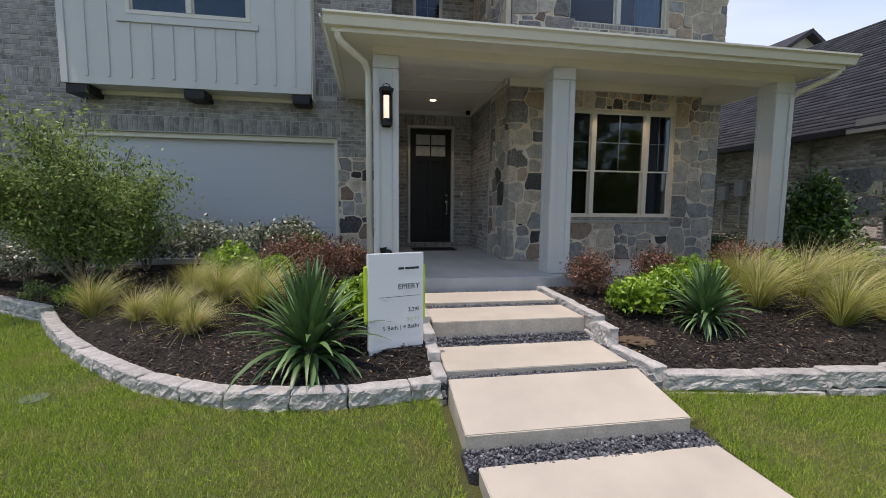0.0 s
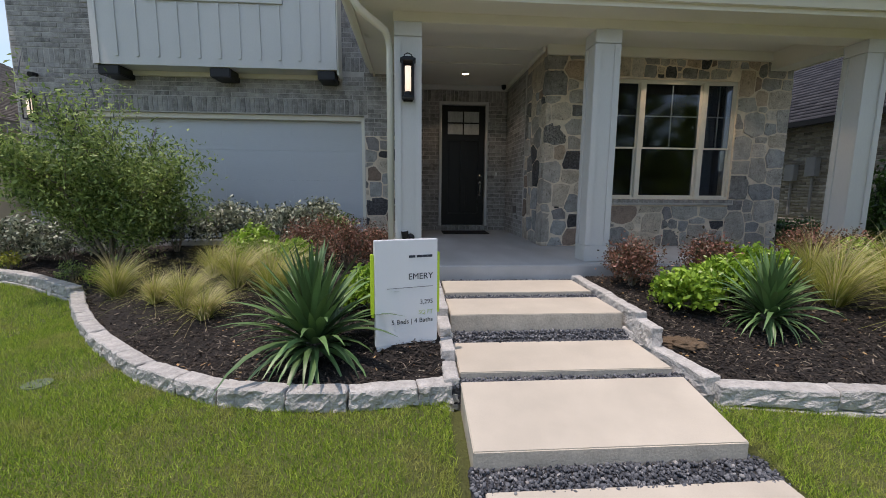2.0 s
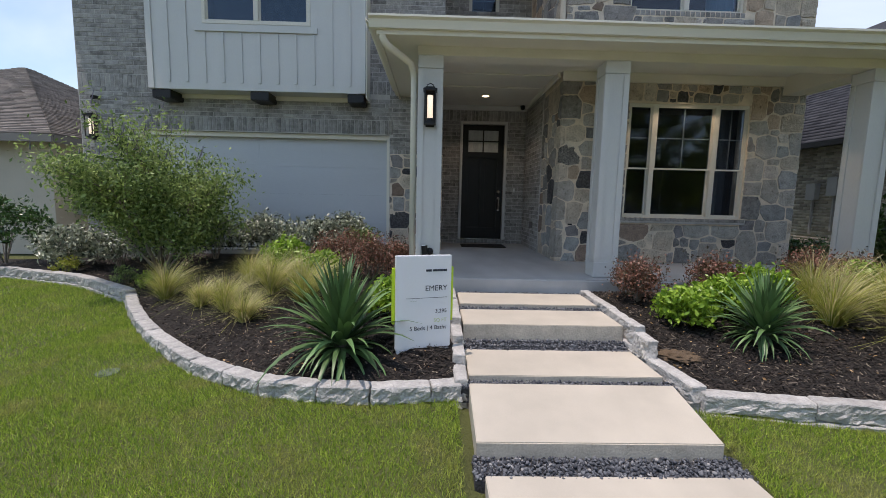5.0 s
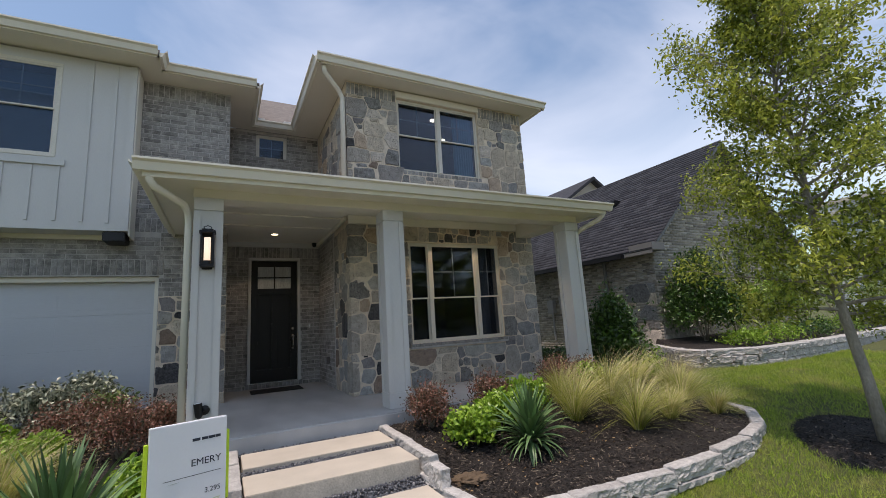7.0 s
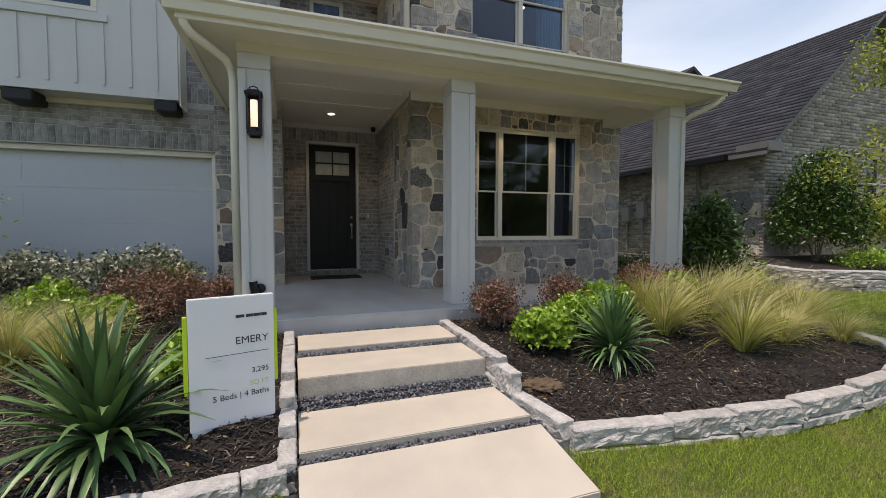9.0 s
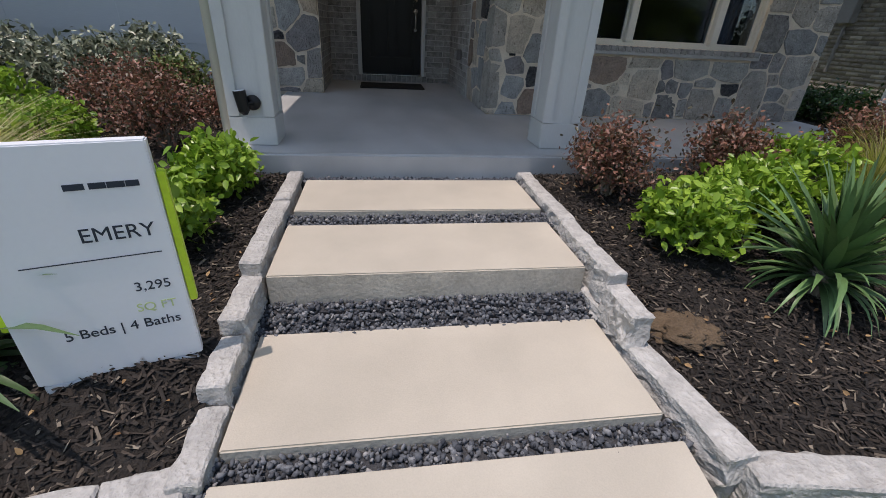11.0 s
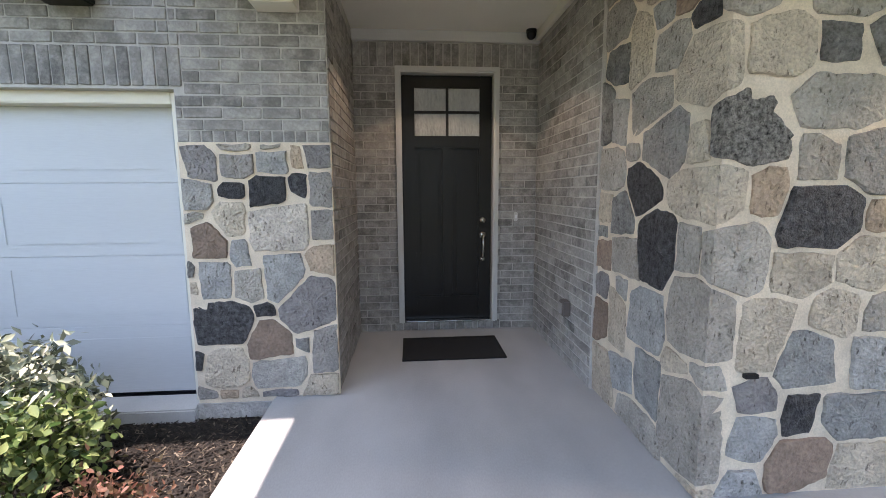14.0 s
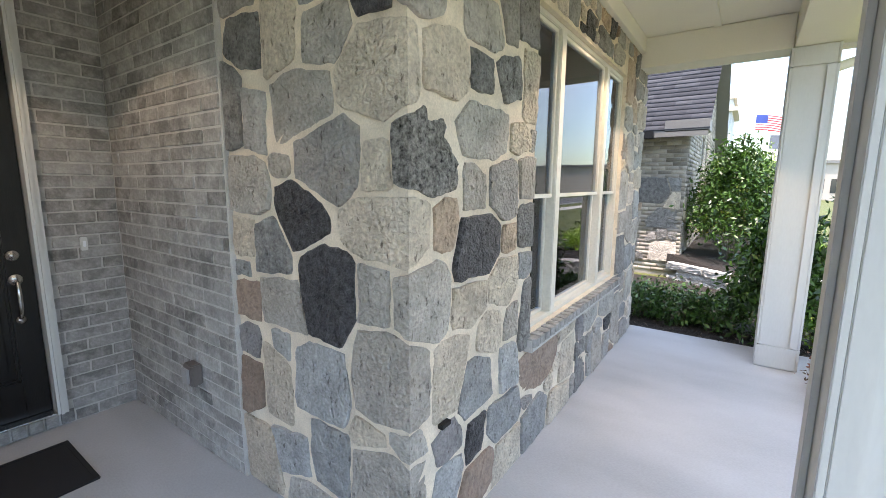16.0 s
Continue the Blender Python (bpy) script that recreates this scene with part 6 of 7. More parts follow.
# ---- soil mound, stray bits ----
SOIL = mat("bare_soil", (0.13, 0.09, 0.055), 0.95, var=0.2, scale=10, fine=90, bump=0.8, fine_var=0.2, dist=0.02)
bm = bmesh.new()
bmesh.ops.create_icosphere(bm, subdivisions=4, radius=1)
for v in bm.verts:
    k = 1 + 0.5 * noise.noise(v.co * 2.5) + 0.25 * noise.noise(v.co * 8)
    v.co = Vector((v.co.x * 0.17 * k, v.co.y * 0.13 * k, v.co.z * 0.035 * k))
mound = new("soil_mound", mesh_of("soil_mound", bm, SOIL, True))
mound.matrix_world = pose(2.50, 3.85, float(bed_z(2.50, 3.85)) + 0.008)
tagged(mound, "small mound of bare brown soil on the mulch", "soil mound")

lid = thing("valve_cover", -2.35, 3.66, float(lawn_z(-2.35, 3.66)) - 0.02, "oval grey-green irrigation valve cover in the lawn", "valve cover")
bm = bmesh.new()
disc(bm, (0, 0, 0), 0.095, 0.03, 28, 0.088)
part("lid", bm, mat("green_grey_plastic", (0.10, 0.13, 0.08), 0.6, var=0.06, bump=0.05), lid)
part("notch", boxes((-0.02, -0.07, 0.0301, 0.02, -0.055, 0.033)), BLACK, lid)

DRYLEAF = leaf_mat("dry_brown_leaf", (0.20, 0.10, 0.04), (0.50, 0.33, 0.16), 0.7, 0.2)
n = 150
x, y = np.concatenate([rng.uniform(-1.6, 0.42, n), rng.uniform(2.3, 4.4, n)]), rng.uniform(3.4, 5.4, 2 * n)
keep = in_left(x, y) | in_right(x, y)
x, y = x[keep], y[keep]
sz = rng.uniform(0.008, 0.022, (len(x), 1)) * np.array([[1.0, 1.0, 1.6]])
scatter("leaf_litter", LEAF, LEAFF, np.stack([x, y, bed_z(x, y) + 0.024], -1), sz, 0.35, DRYLEAF, "scattered dry brown leaves on the mulch", "leaf litter")

# ---- young oak on the lawn ----
OAKBARK = mat("pale_oak_bark", (0.30, 0.27, 0.23), 0.9, var=0.2, scale=8, fine=50, bump=0.9, fine_var=0.2, stretch=(1, 1, 0.4), dist=0.02)
TX, TY = 6.52, 2.24
TZ = float(lawn_z(TX, TY))


def oak(name, x, y, z, label, seed, lean=(0, 0), size=1.0, leaves=20):
    """A young oak: a clear stem, a leader that runs through the crown, and limbs that fan out and thin towards the top."""
    t = thing(name, x, y, z, label, "tree")
    r = random.Random(seed)
    trunk, limbs, tips = bmesh.new(), bmesh.new(), []
    lead = [Vector((lean[0] * s ** 0.8, lean[1] * s ** 0.8, 6.3 * s * size)) + Vector((r.uniform(-1, 1), r.uniform(-1, 1), 0)) * 0.05 for s in [k / 9 for k in range(10)]]
    lead[0] = Vector((0, 0, -0.08))
    tube(trunk, lead, [0.066, 0.054, 0.047, 0.041, 0.035, 0.028, 0.022, 0.016, 0.010, 0.005], 12)
    for k in range(78):
        s = 0.23 + 0.74 * (k / 77)
        i = min(int(s * 9), 8)
        p = lead[i] + (lead[i + 1] - lead[i]) * (s * 9 - i)
        a = k * 2.39996
        reach = size * (1.32 * math.sin(math.pi * min(1, 0.34 + (s - 0.22) / 1.22)) ** 1.2 + 0.08) * r.uniform(0.5, 1.2)
        d = Vector((math.cos(a), math.sin(a), 0.1 + 1.4 * (s - 0.22)))
        q, pts = p.copy(), [p.copy()]
        for j in range(5):
            d = (d + Vector((r.uniform(-1, 1), r.uniform(-1, 1), r.uniform(-0.5, 0.45))) * 0.16).normalized()
            q = q + d * reach / 5
            pts.append(q.copy())
            if j >= 1:
                for _ in range(3):
                    e = (d + Vector((r.uniform(-1, 1), r.uniform(-1, 1), r.uniform(-0.7, 0.9)))).normalized()
                    w = q + e * reach * r.uniform(0.12, 0.30)
                    tube(limbs, [q, (q + w) / 2 + Vector((0, 0, 0.02)), w], [0.006, 0.004, 0.0015], 4, False)
                    tips += [w, (q + w) / 2]
        tube(limbs, pts, [0.022 * (1 - 0.16 * j) * (1.2 - 0.6 * s) for j in range(6)], 5)
        tips.append(pts[-1])
    part("trunk", trunk, OAKBARK, t, smooth=True)
    part("branching", limbs, OAKBARK, t)
    leaf_cloud("crown", t, [tuple(p) for p in tips], leaves, 0.085, 0.033, L_OAK, fine=False)
    return t


oak_tree = oak("oak_tree", TX, TY, TZ, "young oak with leaning pale trunk and yellow-green crown", 11, (-0.40, 0.22), 0.93, 25)
n = 40
vs = [(TX, TY, TZ + 0.05)] + [(TX + 0.78 * (1 + 0.06 * math.sin(5 * a)) * math.cos(a), TY + 0.78 * math.sin(a), float(lawn_z(TX + 0.78 * math.cos(a), TY + 0.78 * math.sin(a))) + 0.004) for a in [2 * math.pi * k / n for k in range(n)]]
ring = new("mulch_ring", np_mesh("mulch_ring", vs, [(0, 1 + k, 1 + (k + 1) % n) for k in range(n)], MULCH))
tagged(ring, "ring of dark mulch round the oak", "mulch", kind="structure")
c = rng.uniform(0, 1, (2600, 2))
a, q = c[:, 0] * 6.283, 0.76 * np.sqrt(c[:, 1])
x, y = TX + q * np.cos(a), TY + q * np.sin(a)
scatter("mulch_chips", QUAD, QUADF, np.stack([x, y, TZ + 0.05 * (1 - q / 0.78) + 0.012 + (lawn_z(x, y) - TZ)], -1), np.stack([rng.uniform(0.010, 0.034, 2600), rng.uniform(0.0025, 0.0065, 2600), rng.uniform(0.003, 0.008, 2600)], -1), 0.35, CHIP, "loose dark bark mulch round the oak", "mulch")

# ---- dry-stacked wall and bed before the neighbour ----
WALLPTS = smooth_line([(9.75, 7.2), (8.75, 5.75), (8.75, 5.25), (9.6, 4.85), (12.0, 4.75), (16.0, 5.0), (24.0, 5.6)], 80)
low_wall = thing("low_stone_wall", 0, 0, 0, "low wall of stacked pale limestone before the neighbour's bed", "stone wall", kind="structure")
r = random.Random(8)
cumw = [Vector(p) for p in WALLPTS]
for row in range(3):
    s, i = (row % 2) * 0.2, 0
    lens = [0]
    for p, q in zip(cumw, cumw[1:]):
        lens.append(lens[-1] + (q - p).length)

    def along_wall(d):
        for k in range(len(cumw) - 1):
            if d <= lens[k + 1]:
                return cumw[k] + (cumw[k + 1] - cumw[k]) * ((d - lens[k]) / (lens[k + 1] - lens[k]))
        return cumw[-1]
    while s < lens[-1] - 0.1:
        e = min(s + r.uniform(0.35, 0.75) * (1.4 if row == 2 else 1), lens[-1])
        p, q = along_wall(s), along_wall(e)
        g = float(lawn_z((p.x + q.x) / 2, (p.y + q.y) / 2))
        zb = min(g, 0.42) + 0.0
        z0 = zb - 0.04 + row * 0.125
        block(low_wall, p, q, z0, z0 + 0.12 + r.uniform(-0.008, 0.006), 0.22 if row < 2 else 0.26, 900 + i)
        s, i = e, i + 1
bm = bmesh.new()
top = [bm.verts.new((p[0] + 0.05, p[1] + 0.1, 0.70)) for p in WALLPTS]
back = [bm.verts.new((max(p[0] + 0.05, 9.9), 7.3, 0.86)) for p in WALLPTS]
for k in range(len(top) - 1):
    bm.faces.new((top[k], top[k + 1], back[k + 1], back[k]))
structure("mulch_bed_neighbour", bm, MULCH, "raised mulch bed before the neighbouring house", "flower bed")
for i, (x, y, z, rr, h, m, n, lf, lab) in enumerate((
        (10.35, 6.35, 0.76, 0.85, 2.1, L_HOLLY, 9500, 0.046, "tall dark green holly before the neighbouring house"),
        (11.6, 6.3, 0.78, 0.8, 1.35, L_YEL, 3200, 0.04, "rounded gold-green shrub before the neighbouring house"),
        (12.9, 6.2, 0.78, 0.9, 1.5, L_BOX, 2600, 0.045, "loose green shrub before the neighbouring house"),
        (14.4, 6.1, 0.78, 1.1, 2.1, L_VITEX, 3600, 0.045, "leafy green shrub before the neighbouring house"),
        (16.4, 6.1, 0.78, 1.3, 2.4, L_VITEX, 3600, 0.05, "loose green shrub before the neighbouring house"),
        (10.2, 5.5, 0.70, 0.5, 0.35, L_BOX, 1100, 0.035, "low bright green ground shrub behind the wall"),
        (11.3, 5.35, 0.70, 0.55, 0.38, L_BOX, 1100, 0.035, "low bright green ground shrub behind the wall"),
        (12.6, 5.3, 0.70, 0.6, 0.42, L_DARK, 1100, 0.035, "low dark green ground shrub behind the wall"),
        (14.0, 5.35, 0.70, 0.6, 0.45, L_BOX, 1100, 0.035, "low bright green ground shrub behind the wall"),
        (6.78, 5.82, 0.33, 0.50, 1.55, L_HOLLY, 6500, 0.044, "upright dark green shrub beside the porch column"),
        (7.05, 5.45, 0.33, 0.34, 0.55, L_BOX, 900, 0.035, "small green shrub at the foot of the dark shrub"))):
    shrub("shrub", x, y, z, rr, h, m, lab, "shrub", n, lf, 120 + i, "neighbour's shrubs" if x > 8 else "", fine=False, spread=0.11 if m is L_HOLLY else 0.07, cone=0.45 if m is L_HOLLY else 0.0)
for i in range(5):
    shrub("hedge_shrub", 6.95 + 0.05 * math.sin(i), 6.35 + 0.42 * i, 0.34, 0.34, 0.55, L_DARK, "dark green low hedge shrub beside the porch", "shrub", 1500, 0.034, 150 + i, "low hedge beside the porch", fine=False, spread=0.05)


# ---- neighbouring houses ----
NBRICK = ramp_mat("brown_grey_brick_joined", [(0.0, (0.20, 0.175, 0.145)), (0.4, (0.30, 0.265, 0.22)), (0.8, (0.39, 0.345, 0.285)), (1.0, (0.48, 0.43, 0.36))], 0.85, 55, 0.5, 0.3, island=True, wash=0.15)
NMORTAR = mat("grey_mortar", (0.42, 0.385, 0.34), 0.9, var=0.1, scale=9, fine=140, bump=0.3)
GREYTRIM = mat("grey_trim", (0.17, 0.165, 0.155), 0.6, var=0.04, bump=0.04)
CREAMWALL = mat("cream_render", (0.52, 0.47, 0.39), 0.8, var=0.05, scale=2, fine=60, bump=0.15)
DARKPANE = mat("dark_pane", (0.02, 0.025, 0.03), 0.06, var=0.05, bump=0, spec=0.8)


def shingled(parent, name, a, b, c, d, material, course=0.14):
    """A roof plane a-b (eave) to d-c (ridge) covered with staggered rows of shingles."""
    a, b, c, d = (Vector(p) for p in (a, b, c, d))
    rr = random.Random(name)
    up = ((d - a).length + (c - b).length) / 2
    nrm = (b - a).cross(d - a).normalized()
    if nrm.z < 0:
        nrm = -nrm
    rows = max(2, int(up / course))
    vs, fs = [], []
    for i in range(rows):
        s0, s1 = i / rows, min(1, (i + 1.12) / rows)
        p0, p1, q0, q1 = a + (d - a) * s0, b + (c - b) * s0, a + (d - a) * s1, b + (c - b) * s1
        k = max(1, int((p1 - p0).length / 0.32))
        u = [0.0] + sorted(min(1, max(0, (j + rr.uniform(-0.25, 0.25)) / k)) for j in range(1, k)) + [1.0]
        for t0, t1 in zip(u, u[1:]):
            h = nrm * (0.014 + rr.uniform(0, 0.006))
            n0 = len(vs)
            vs += [p0 + (p1 - p0) * t0 + h, p0 + (p1 - p0) * t1 + h, q0 + (q1 - q0) * t1, q0 + (q1 - q0) * t0, p0 + (p1 - p0) * t0 - nrm * 0.01, p0 + (p1 - p0) * t1 - nrm * 0.01]
            fs += [(n0, n0 + 1, n0 + 2, n0 + 3), (n0 + 4, n0 + 5, n0 + 1, n0)]
    ob = new(name, np_mesh(name, [tuple(v) for v in vs], fs, material))
    ob.parent = parent
    return tagged(ob, kind="stuff")


nb = thing("neighbour_house", 0, 0, 0, "brown brick house with a steep grey shingled gable next door", "house")
NX, NY = 9.96, 7.12
AX, AZ, EVZ = 13.3, 6.25, 3.30
bm = boxes((NX, NY, 0.3, 12.3, NY + 0.2, EVZ), (14.05, NY, 0.3, 16.65, NY + 0.2, EVZ), (12.3, NY, 0.3, 14.05, NY + 0.2, 1.87), (12.3, NY, 3.18, 14.05, NY + 0.2, EVZ), (13.0, NY, 1.87, 13.35, NY + 0.2, 3.18), (NX, NY + 0.2, 0.3, NX + 0.2, 20, EVZ), (16.45, NY + 0.2, 0.3, 16.65, 20, EVZ))
g = [bm.verts.new(p) for p in ((NX, NY, EVZ), (16.65, NY, EVZ), (AX, NY, AZ), (NX, NY + 0.2, EVZ), (16.65, NY + 0.2, EVZ), (AX, NY + 0.2, AZ))]
bm.faces.new(g[:3])
bm.faces.new(g[3:])
part("wall", bm, NMORTAR, nb)


def brick_skin(parent, at, n, u0, u1, z0, z1, seed, holes=(), inside=None, pitch=0.23, course=0.075):
    """Bricks too far off to pick apart, in one mesh."""
    rr = random.Random(seed)
    vs, fs = [], []
    rows = int((z1 - z0) / course)
    for i in range(rows):
        z = z0 + i * course
        u = u0 - (pitch / 2 if i % 2 else 0)
        while u < u1:
            p, q = max(u, u0) + 0.005, min(u + pitch, u1) - 0.005
            mid = (p + q) / 2
            if q - p > 0.03 and not any(h0 < mid < h1 and h2 < z + course / 2 < h3 for h0, h1, h2, h3 in holes) and (inside is None or (inside(p, z + course) and inside(q, z + course))):
                d = 0.012 + rr.uniform(-0.003, 0.004)
                k = len(vs)
                for uu, zz, dd in ((p, z + 0.005, 0), (q, z + 0.005, 0), (q, z + course - 0.005, 0), (p, z + course - 0.005, 0), (p + 0.003, z + 0.008, d), (q - 0.003, z + 0.008, d), (q - 0.003, z + course - 0.008, d), (p + 0.003, z + course - 0.008, d)):
                    vs.append((uu, at + n[1] * dd, zz) if abs(n[1]) > 0.5 else (at + n[0] * dd, uu, zz))
                fs += [(k + 4, k + 5, k + 6, k + 7), (k, k + 1, k + 5, k + 4), (k + 1, k + 2, k + 6, k + 5), (k + 2, k + 3, k + 7, k + 6), (k + 3, k, k + 4, k + 7)]
            u += pitch
    ob = new("brickwork", np_mesh("brickwork", vs, fs, NBRICK))
    ob.parent = parent
    return tagged(ob, kind="stuff")


slope = (AZ - EVZ) / (AX - NX)
brick_skin(nb, NY, (0, -1), NX, 16.65, 1.92, AZ, 1, holes=[(12.3, 13.0, 1.87, 3.18), (13.35, 14.05, 1.87, 3.18)], inside=lambda u, z: z < EVZ or z < AZ - slope * abs(u - AX))
brick_skin(nb, NX, (-1, 0), NY, 16.0, 0.5, EVZ, 2)
lay_stones(nb, [(NX, 0.7, 12.2, 1.9, 0.42), (NX + 4.2, 0.7, 16.6, 1.9, 0.45)], lambda u, v, d: Vector((u, NY - 0.01 - d, v)), 33)
lay_stones(nb, [(NY + 0.05, 0.7, NY + 0.95, 2.25, 0.40)], lambda u, v, d: Vector((NX - 0.012 - d, u, v)), 34)
for x0 in (12.3, 13.35):
    w = part("window", boxes((x0, NY + 0.04, 1.87, x0 + 0.7, NY + 0.1, 1.93), (x0, NY + 0.04, 3.12, x0 + 0.7, NY + 0.1, 3.18), (x0, NY + 0.04, 1.93, x0 + 0.05, NY + 0.1, 3.12), (x0 + 0.65, NY + 0.04, 1.93, x0 + 0.7, NY + 0.1, 3.12), (x0 + 0.05, NY + 0.05, 2.48, x0 + 0.65, NY + 0.1, 2.53)), VINYL, nb, "cream framed sash window")
    part("pane", boxes((x0 + 0.05, NY + 0.08, 1.93, x0 + 0.65, NY + 0.09, 2.48), (x0 + 0.05, NY + 0.08, 2.53, x0 + 0.65, NY + 0.09, 3.12)), DARKPANE, w)
    part("sill", boxes((x0 - 0.05, NY - 0.05, 1.79, x0 + 0.75, NY + 0.03, 1.865), bevel=0.005), NMORTAR, nb, "brick window sill")
OH = 0.42
bm = bmesh.new()
le, re_ = NX - OH, 16.65 + OH
roof_slab(bm, (le, NY - 0.3, EVZ - OH * slope + 0.1), (AX, NY - 0.3, AZ + 0.1), (AX, 20, AZ + 0.1), (le, 20, EVZ - OH * slope + 0.1), 0.1)
roof_slab(bm, (re_, NY - 0.3, EVZ - OH * slope + 0.1), (AX, NY - 0.3, AZ + 0.1), (AX, 20, AZ + 0.1), (re_, 20, EVZ - OH * slope + 0.1), 0.1)
part("roof", bm, GREYTRIM, nb, "grey trimmed roof edge")
shingled(nb, "shingle_cover", (le, 20, EVZ - OH * slope + 0.115), (le, NY - 0.32, EVZ - OH * slope + 0.115), (AX, NY - 0.32, AZ + 0.115), (AX, 20, AZ + 0.115), SHINGLE)
part("eave_return", boxes((NX - OH, NY - 0.32, EVZ - 0.30, NX + 0.05, NY + 0.35, EVZ - 0.10), bevel=0.01), GREYTRIM, nb, "grey boxed eave return")
part("gutter", boxes((le - 0.12, NY + 0.5, EVZ - OH * slope - 0.02, le, 20, EVZ - OH * slope + 0.1), bevel=0.01), BLACK, nb, "dark gutter")
part("downspout", boxes((NX - 0.09, 8.6, 0.6, NX - 0.02, 8.68, EVZ - 0.2), bevel=0.01), GREYTRIM, nb)
part("vent", boxes((11.6, 9.4, 4.95, 12.0, 9.7, 5.15), bevel=0.03), BLACK, nb, "black roof vent")
ng = thing("neighbour_gable", 0, 0, 0, "small cross gable on the neighbouring roof", "house")
bm = bmesh.new()
g = [bm.verts.new(p) for p in ((13.9, 14, 6.6), (17.3, 14, 6.6), (15.6, 14, 7.7), (13.9, 14.2, 6.6), (17.3, 14.2, 6.6), (15.6, 14.2, 7.7))]
bm.faces.new(g[:3])
bm.faces.new(g[3:])
box(bm, 13.9, 14, 3.0, 17.3, 14.2, 6.6)
part("wall", bm, CREAMWALL, ng)
bm = bmesh.new()
roof_slab(bm, (13.5, 13.7, 6.45), (15.6, 13.7, 7.85), (15.6, 20, 7.85), (13.5, 20, 6.45), 0.15)
roof_slab(bm, (17.7, 13.7, 6.45), (15.6, 13.7, 7.85), (15.6, 20, 7.85), (17.7, 20, 6.45), 0.15)
part("roof", bm, SHINGLE, ng)
for y, z, h in ((10.95, 1.85, 0.40), (10.38, 1.95, 0.45)):
    t = thing("meter_box", NX - 0.01, y, z - 0.2, "grey metal utility box on the neighbour's brick wall", "meter box", "utility boxes")
    part("case", boxes((-0.14, -0.14, 0, -0.005, 0.14, h), bevel=0.01), OUTGREY, t)
    part("conduit", boxes((-0.07, -0.02, -0.85, -0.02, 0.02, -0.002)), OUTGREY, t)

nl = thing("neighbour_house", 0, 0, 0, "cream rendered low house with a brown shingled hip roof", "house")
part("wall", boxes((-18, 10.2, 0.0, -8.35, 20, 2.62)), CREAMWALL, nl)
part("panel_trim", boxes((-8.345, 11.4, 0.2, -8.32, 11.5, 2.6), (-8.345, 13.2, 0.2, -8.32, 13.3, 2.6)), GREYTRIM, nl)
bm = bmesh.new()
roof_slab(bm, (-18.4, 9.75, 2.66), (-7.9, 9.75, 2.66), (-13.1, 15, 5.4), (-13.2, 15, 5.4), 0.12)
roof_slab(bm, (-7.9, 9.75, 2.66), (-7.9, 20.4, 2.66), (-13.1, 15.2, 5.4), (-13.1, 15, 5.4), 0.12)
part("roof", bm, SHINGLETAN, nl)
shingled(nl, "shingle_cover", (-7.9, 9.75, 2.68), (-7.9, 20.4, 2.68), (-13.1, 15.2, 5.42), (-13.1, 15, 5.42), SHINGLETAN)
shingled(nl, "shingle_cover", (-18.4, 9.75, 2.68), (-7.9, 9.75, 2.68), (-13.1, 15, 5.42), (-13.2, 15, 5.42), SHINGLETAN)
part("fascia", boxes((-18.4, 9.70, 2.5, -7.88, 9.76, 2.66), (-7.93, 9.76, 2.5, -7.87, 20.4, 2.66)), GREYTRIM, nl, "brown fascia board")
# electrical cabinet, its case held off the ground beside the cream wall
t = thing("air_conditioner", -8.0, 10.9, 0.0, "grey outdoor electrical cabinet beside the cream wall", "utility cabinet")
part("case", boxes((-0.3, -0.2, 0.9, -0.02, 0.2, 1.7), bevel=0.02), OUTGREY, t)

# ---- street and distance ----
sheet("road", np.array([-300.0, -40, -20, 0, 20, 40, 300]), np.array([-16.0, -9.0]), lambda x, y: 0 * x - 0.18, ROADMAT, "grey asphalt street before the house", "road")
WALKMAT = mat("pavement_concrete", (0.48, 0.46, 0.42), 0.85, var=0.08, scale=2, fine=120, bump=0.15)
sheet("pavement", np.array([-300.0, -40, 0, 40, 300]), np.array([-6.4, -4.9]), lambda x, y: 0 * x - 0.165, WALKMAT, "pale concrete pavement along the street", "pavement")
structure("kerb", boxes((-300, -9.0, -0.3, 300, -8.82, -0.12)), WALKMAT, "pale concrete kerb", "kerb")
for i, (x, y) in enumerate(((-9.0, -7.6), (4.0, -7.8), (14.5, -7.6), (25.0, -7.4), (-3.0, -20.0), (11.0, -20.5), (22, -21))):
    copy_thing(oak_tree, pose(x, y, -0.2, 0, 0, 70 * i))
FARWALL = mat("far_house_wall", (0.40, 0.36, 0.31), 0.85, var=0.06, scale=1, fine=20, bump=0.1)


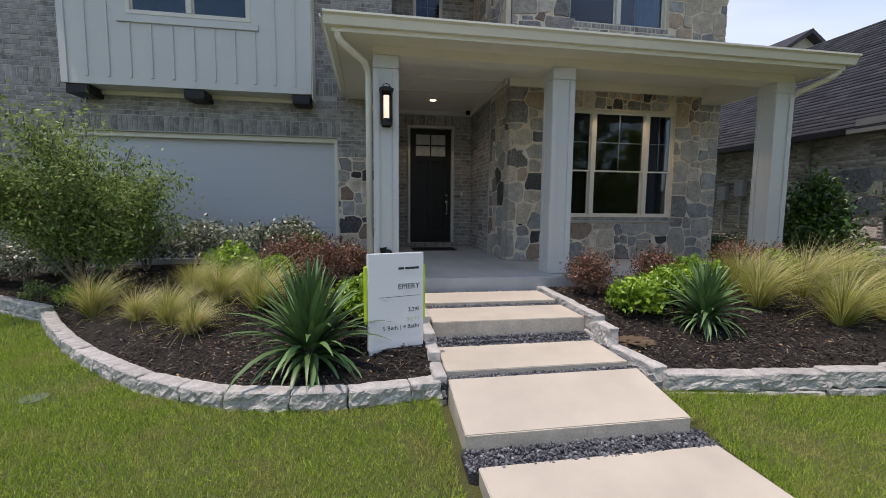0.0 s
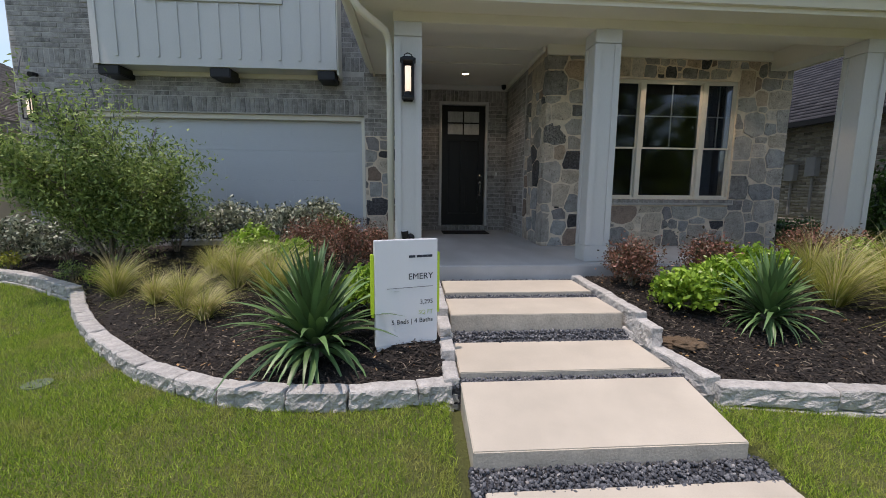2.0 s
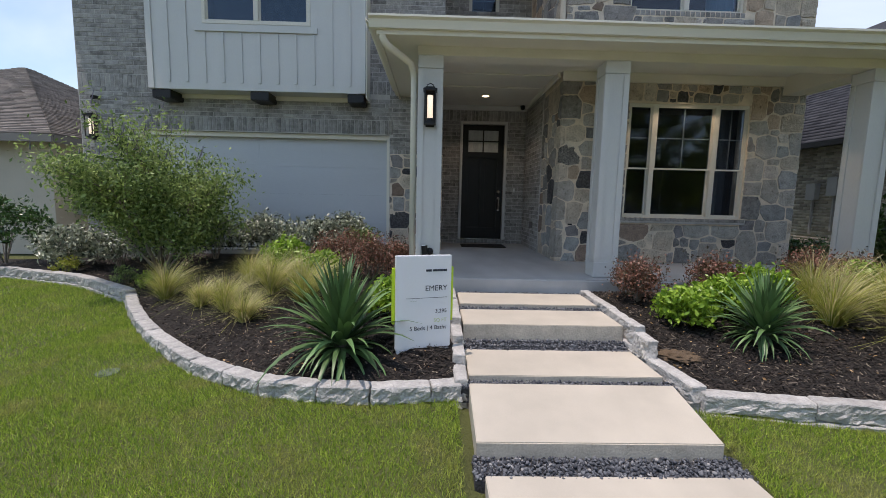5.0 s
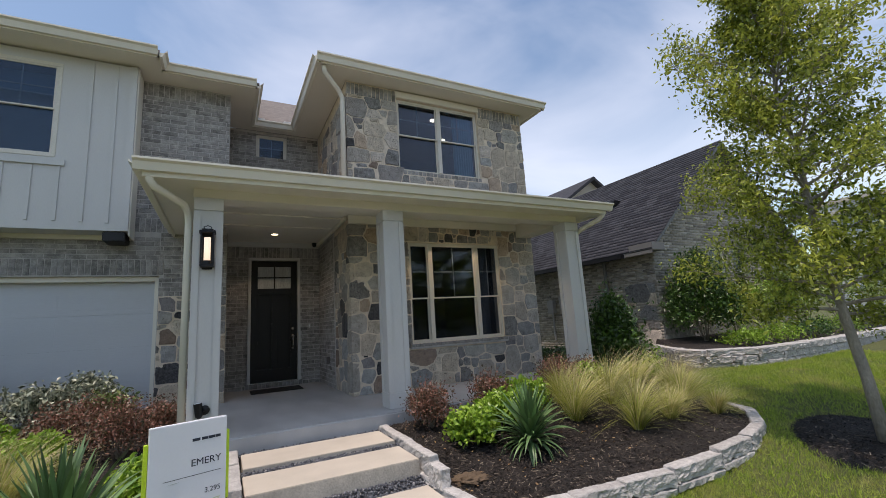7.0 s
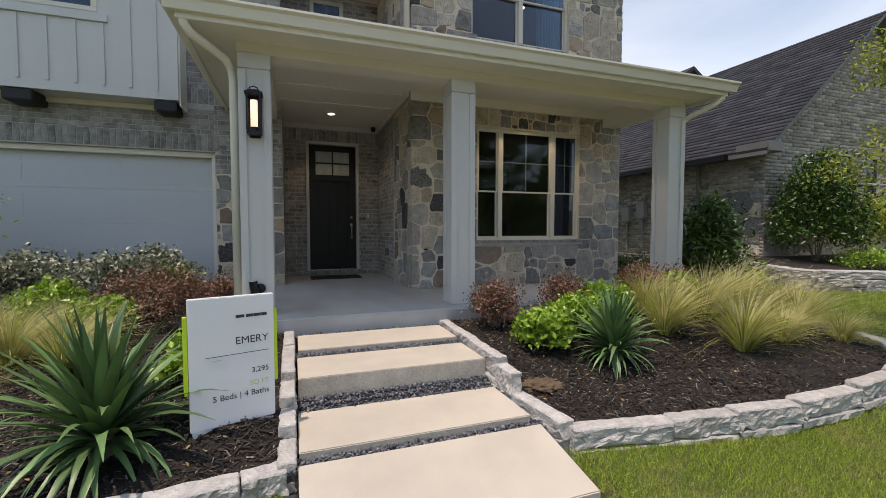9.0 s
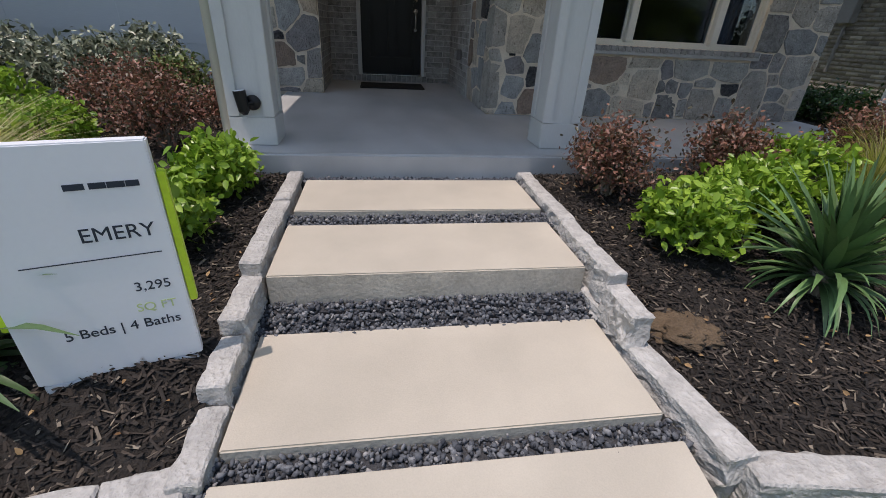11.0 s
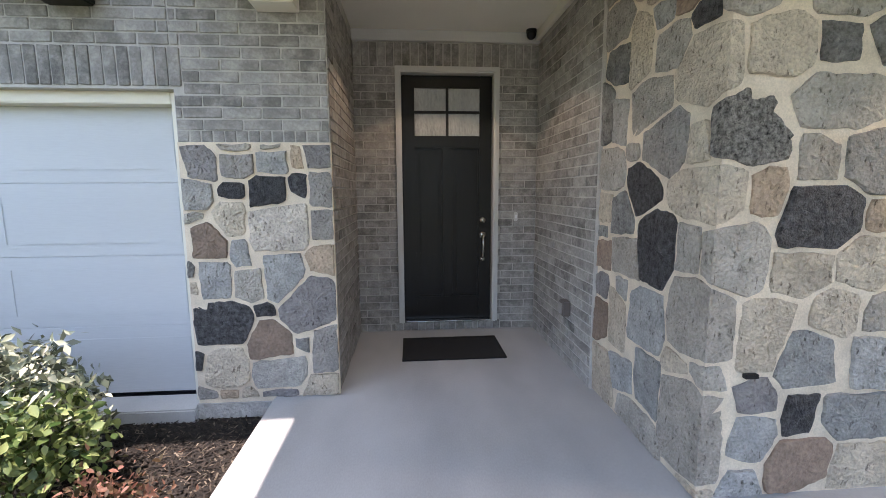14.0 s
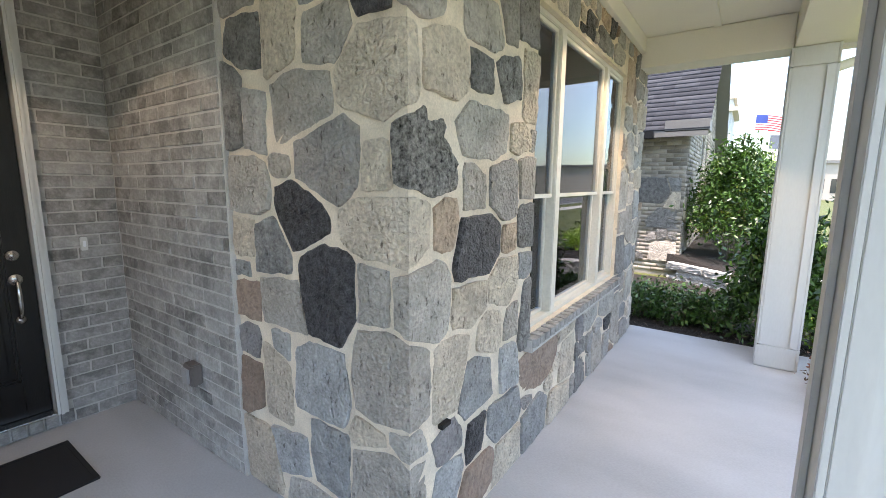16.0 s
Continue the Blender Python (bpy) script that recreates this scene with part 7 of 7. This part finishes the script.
def far_house(x, y, w, d, h, rz, wall, label, ridge=2.6):
    t = thing("far_house", x, y, -0.2, label, "house", "houses across the street", "", rz)
    part("wall", boxes((-w / 2, -d / 2, 0, w / 2, d / 2, h)), wall, t)
    bm = bmesh.new()
    o = 0.5
    e, k = h, h + ridge
    roof_slab(bm, (-w / 2 - o, -d / 2 - o, e), (w / 2 + o, -d / 2 - o, e), (w / 2 - d / 2, 0, k), (-w / 2 + d / 2, 0, k), 0.2)
    roof_slab(bm, (-w / 2 - o, d / 2 + o, e), (w / 2 + o, d / 2 + o, e), (w / 2 - d / 2, 0, k), (-w / 2 + d / 2, 0, k), 0.2)
    roof_slab(bm, (-w / 2 - o, -d / 2 - o, e), (-w / 2 - o, d / 2 + o, e), (-w / 2 + d / 2, 0.01, k), (-w / 2 + d / 2, 0, k), 0.2)
    roof_slab(bm, (w / 2 + o, -d / 2 - o, e), (w / 2 + o, d / 2 + o, e), (w / 2 - d / 2, 0.01, k), (w / 2 - d / 2, 0, k), 0.2)
    part("roof", bm, SHINGLE, t)
    for i in range(4):
        a = -w / 2 + (i + 0.5) * w / 4
        for yy in (d / 2 + 0.01, -d / 2 - 0.06):
            win = part("window", boxes((a - 0.6, yy, 1.0, a + 0.6, yy + 0.05, 2.3)), VINYL, t)
            part("pane", boxes((a - 0.52, yy - 0.01 if yy < 0 else yy + 0.051, 1.08, a + 0.52, yy - 0.001 if yy < 0 else yy + 0.06, 2.22)), DARKPANE, win)


far_house(-14, -30, 14, 11, 3.2, 0, FARWALL, "brown house across the street")
far_house(4, -31, 15, 11, 5.6, 0, CREAMWALL, "cream two-storey house across the street")
far_house(22, -30, 14, 11, 3.2, 0, FARWALL, "brown house across the street with a grey roof")
PALEWALL = mat("pale_grey_wall", (0.50, 0.52, 0.53), 0.8, var=0.03, scale=1, fine=10, bump=0.05)
t = thing("far_house", 48, 9.0, 0, "pale grey two-storey house beyond the neighbour", "house")
part("wall", boxes((-3, -1.2, 0, 4, 8, 9.2)), PALEWALL, t)
part("roof", boxes((-3.4, -1.6, 8.2, 4.4, 8.4, 8.5), (-3.2, -1.4, 9.2, 4.2, 8.2, 9.5)), CREAMWALL, t)
part("dark_window", boxes((-3.06, 3.0, 6.8, -3.0, 4.2, 8.0)), DARKPANE, t)
t = thing("long_building", 95, -6, 0, "long low brown building in the distance", "building")
part("wall", boxes((-4, -30, -1, 4, 12, 5.6)), FARWALL, t)
part("roof", boxes((-4.4, -30.4, 5.6, 4.4, 12.4, 6.1)), GREYTRIM, t)
for i in range(6):
    part("window", boxes((-4.05, -2 + i * 2.2, 1.0, -4.0, -0.6 + i * 2.2, 3.2)), DARKPANE, t)

# flags: plain cloth with bars of colour
FRED, FWHITE, FBLUE, FGREY = (mat(n, c, 0.8, var=0.05, bump=0.05) for n, c in (("flag_red", (0.55, 0.04, 0.05)), ("flag_white", (0.8, 0.8, 0.8)), ("flag_blue", (0.04, 0.07, 0.28)), ("flag_grey", (0.16, 0.18, 0.22))))


def flag(x, y, ztop, zpole, w, h, bands, label, canton=False):
    t = thing("flag_pole", x, y, 0, label, "flag", "flag poles")
    bm = bmesh.new()
    tube(bm, [(0, 0, -0.5), (0, 0, zpole)], [0.07, 0.045], 8)
    part("pole", bm, CHROME, t)
    wave = lambda s: 0.12 * math.sin(s * 5.5)
    k = len(bands)
    for i, m in enumerate(bands):
        z0, z1 = ztop - h * (i + 1) / k, ztop - h * i / k
        a = 0.4 if canton and i < 7 else 0.0
        bm = bmesh.new()
        n = 10
        rows = [[bm.verts.new((wave(a + (1 - a) * j / n) + d, -w * (a + (1 - a) * j / n) - 0.05, z - 0.35 * (a + (1 - a) * j / n) ** 2 * h)) for j in range(n + 1)] for z, d in ((z0, 0), (z1, 0), (z1, 0.02), (z0, 0.02))]
        for p, q in zip(rows, rows[1:] + rows[:1]):
            for j in range(n):
                bm.faces.new((p[j], p[j + 1], q[j + 1], q[j]))
        part("stripe", bm, m, t)
    if canton:
        bm = bmesh.new()
        rows = [[bm.verts.new((wave(0.4 * j / 6) + d, -w * 0.4 * j / 6 - 0.05, z - 0.35 * (0.4 * j / 6) ** 2 * h)) for j in range(7)] for z, d in ((ztop - h * 7 / 13, 0), (ztop, 0), (ztop, 0.02), (ztop - h * 7 / 13, 0.02))]
        for p, q in zip(rows, rows[1:] + rows[:1]):
            for j in range(6):
                bm.faces.new((p[j], p[j + 1], q[j + 1], q[j]))
        part("canton", bm, FBLUE, t)


flag(60, 6.15, 9.7, 9.9, 2.6, 1.6, [FRED if i % 2 == 0 else FWHITE for i in range(13)], "striped red, white and blue flag flying from a tall pole", True)
flag(62, 4.9, 9.4, 9.6, 2.0, 1.3, [FWHITE, FRED], "white over red flag flying from a tall pole")
flag(61, 4.7, 7.6, 7.9, 2.6, 1.5, [FGREY], "dark grey flag flying from a tall pole")
small = copy_thing(oak_tree, pose(24.0, 7.6, 0.5, 0, 0, 140) @ Matrix.Scale(0.55, 4))
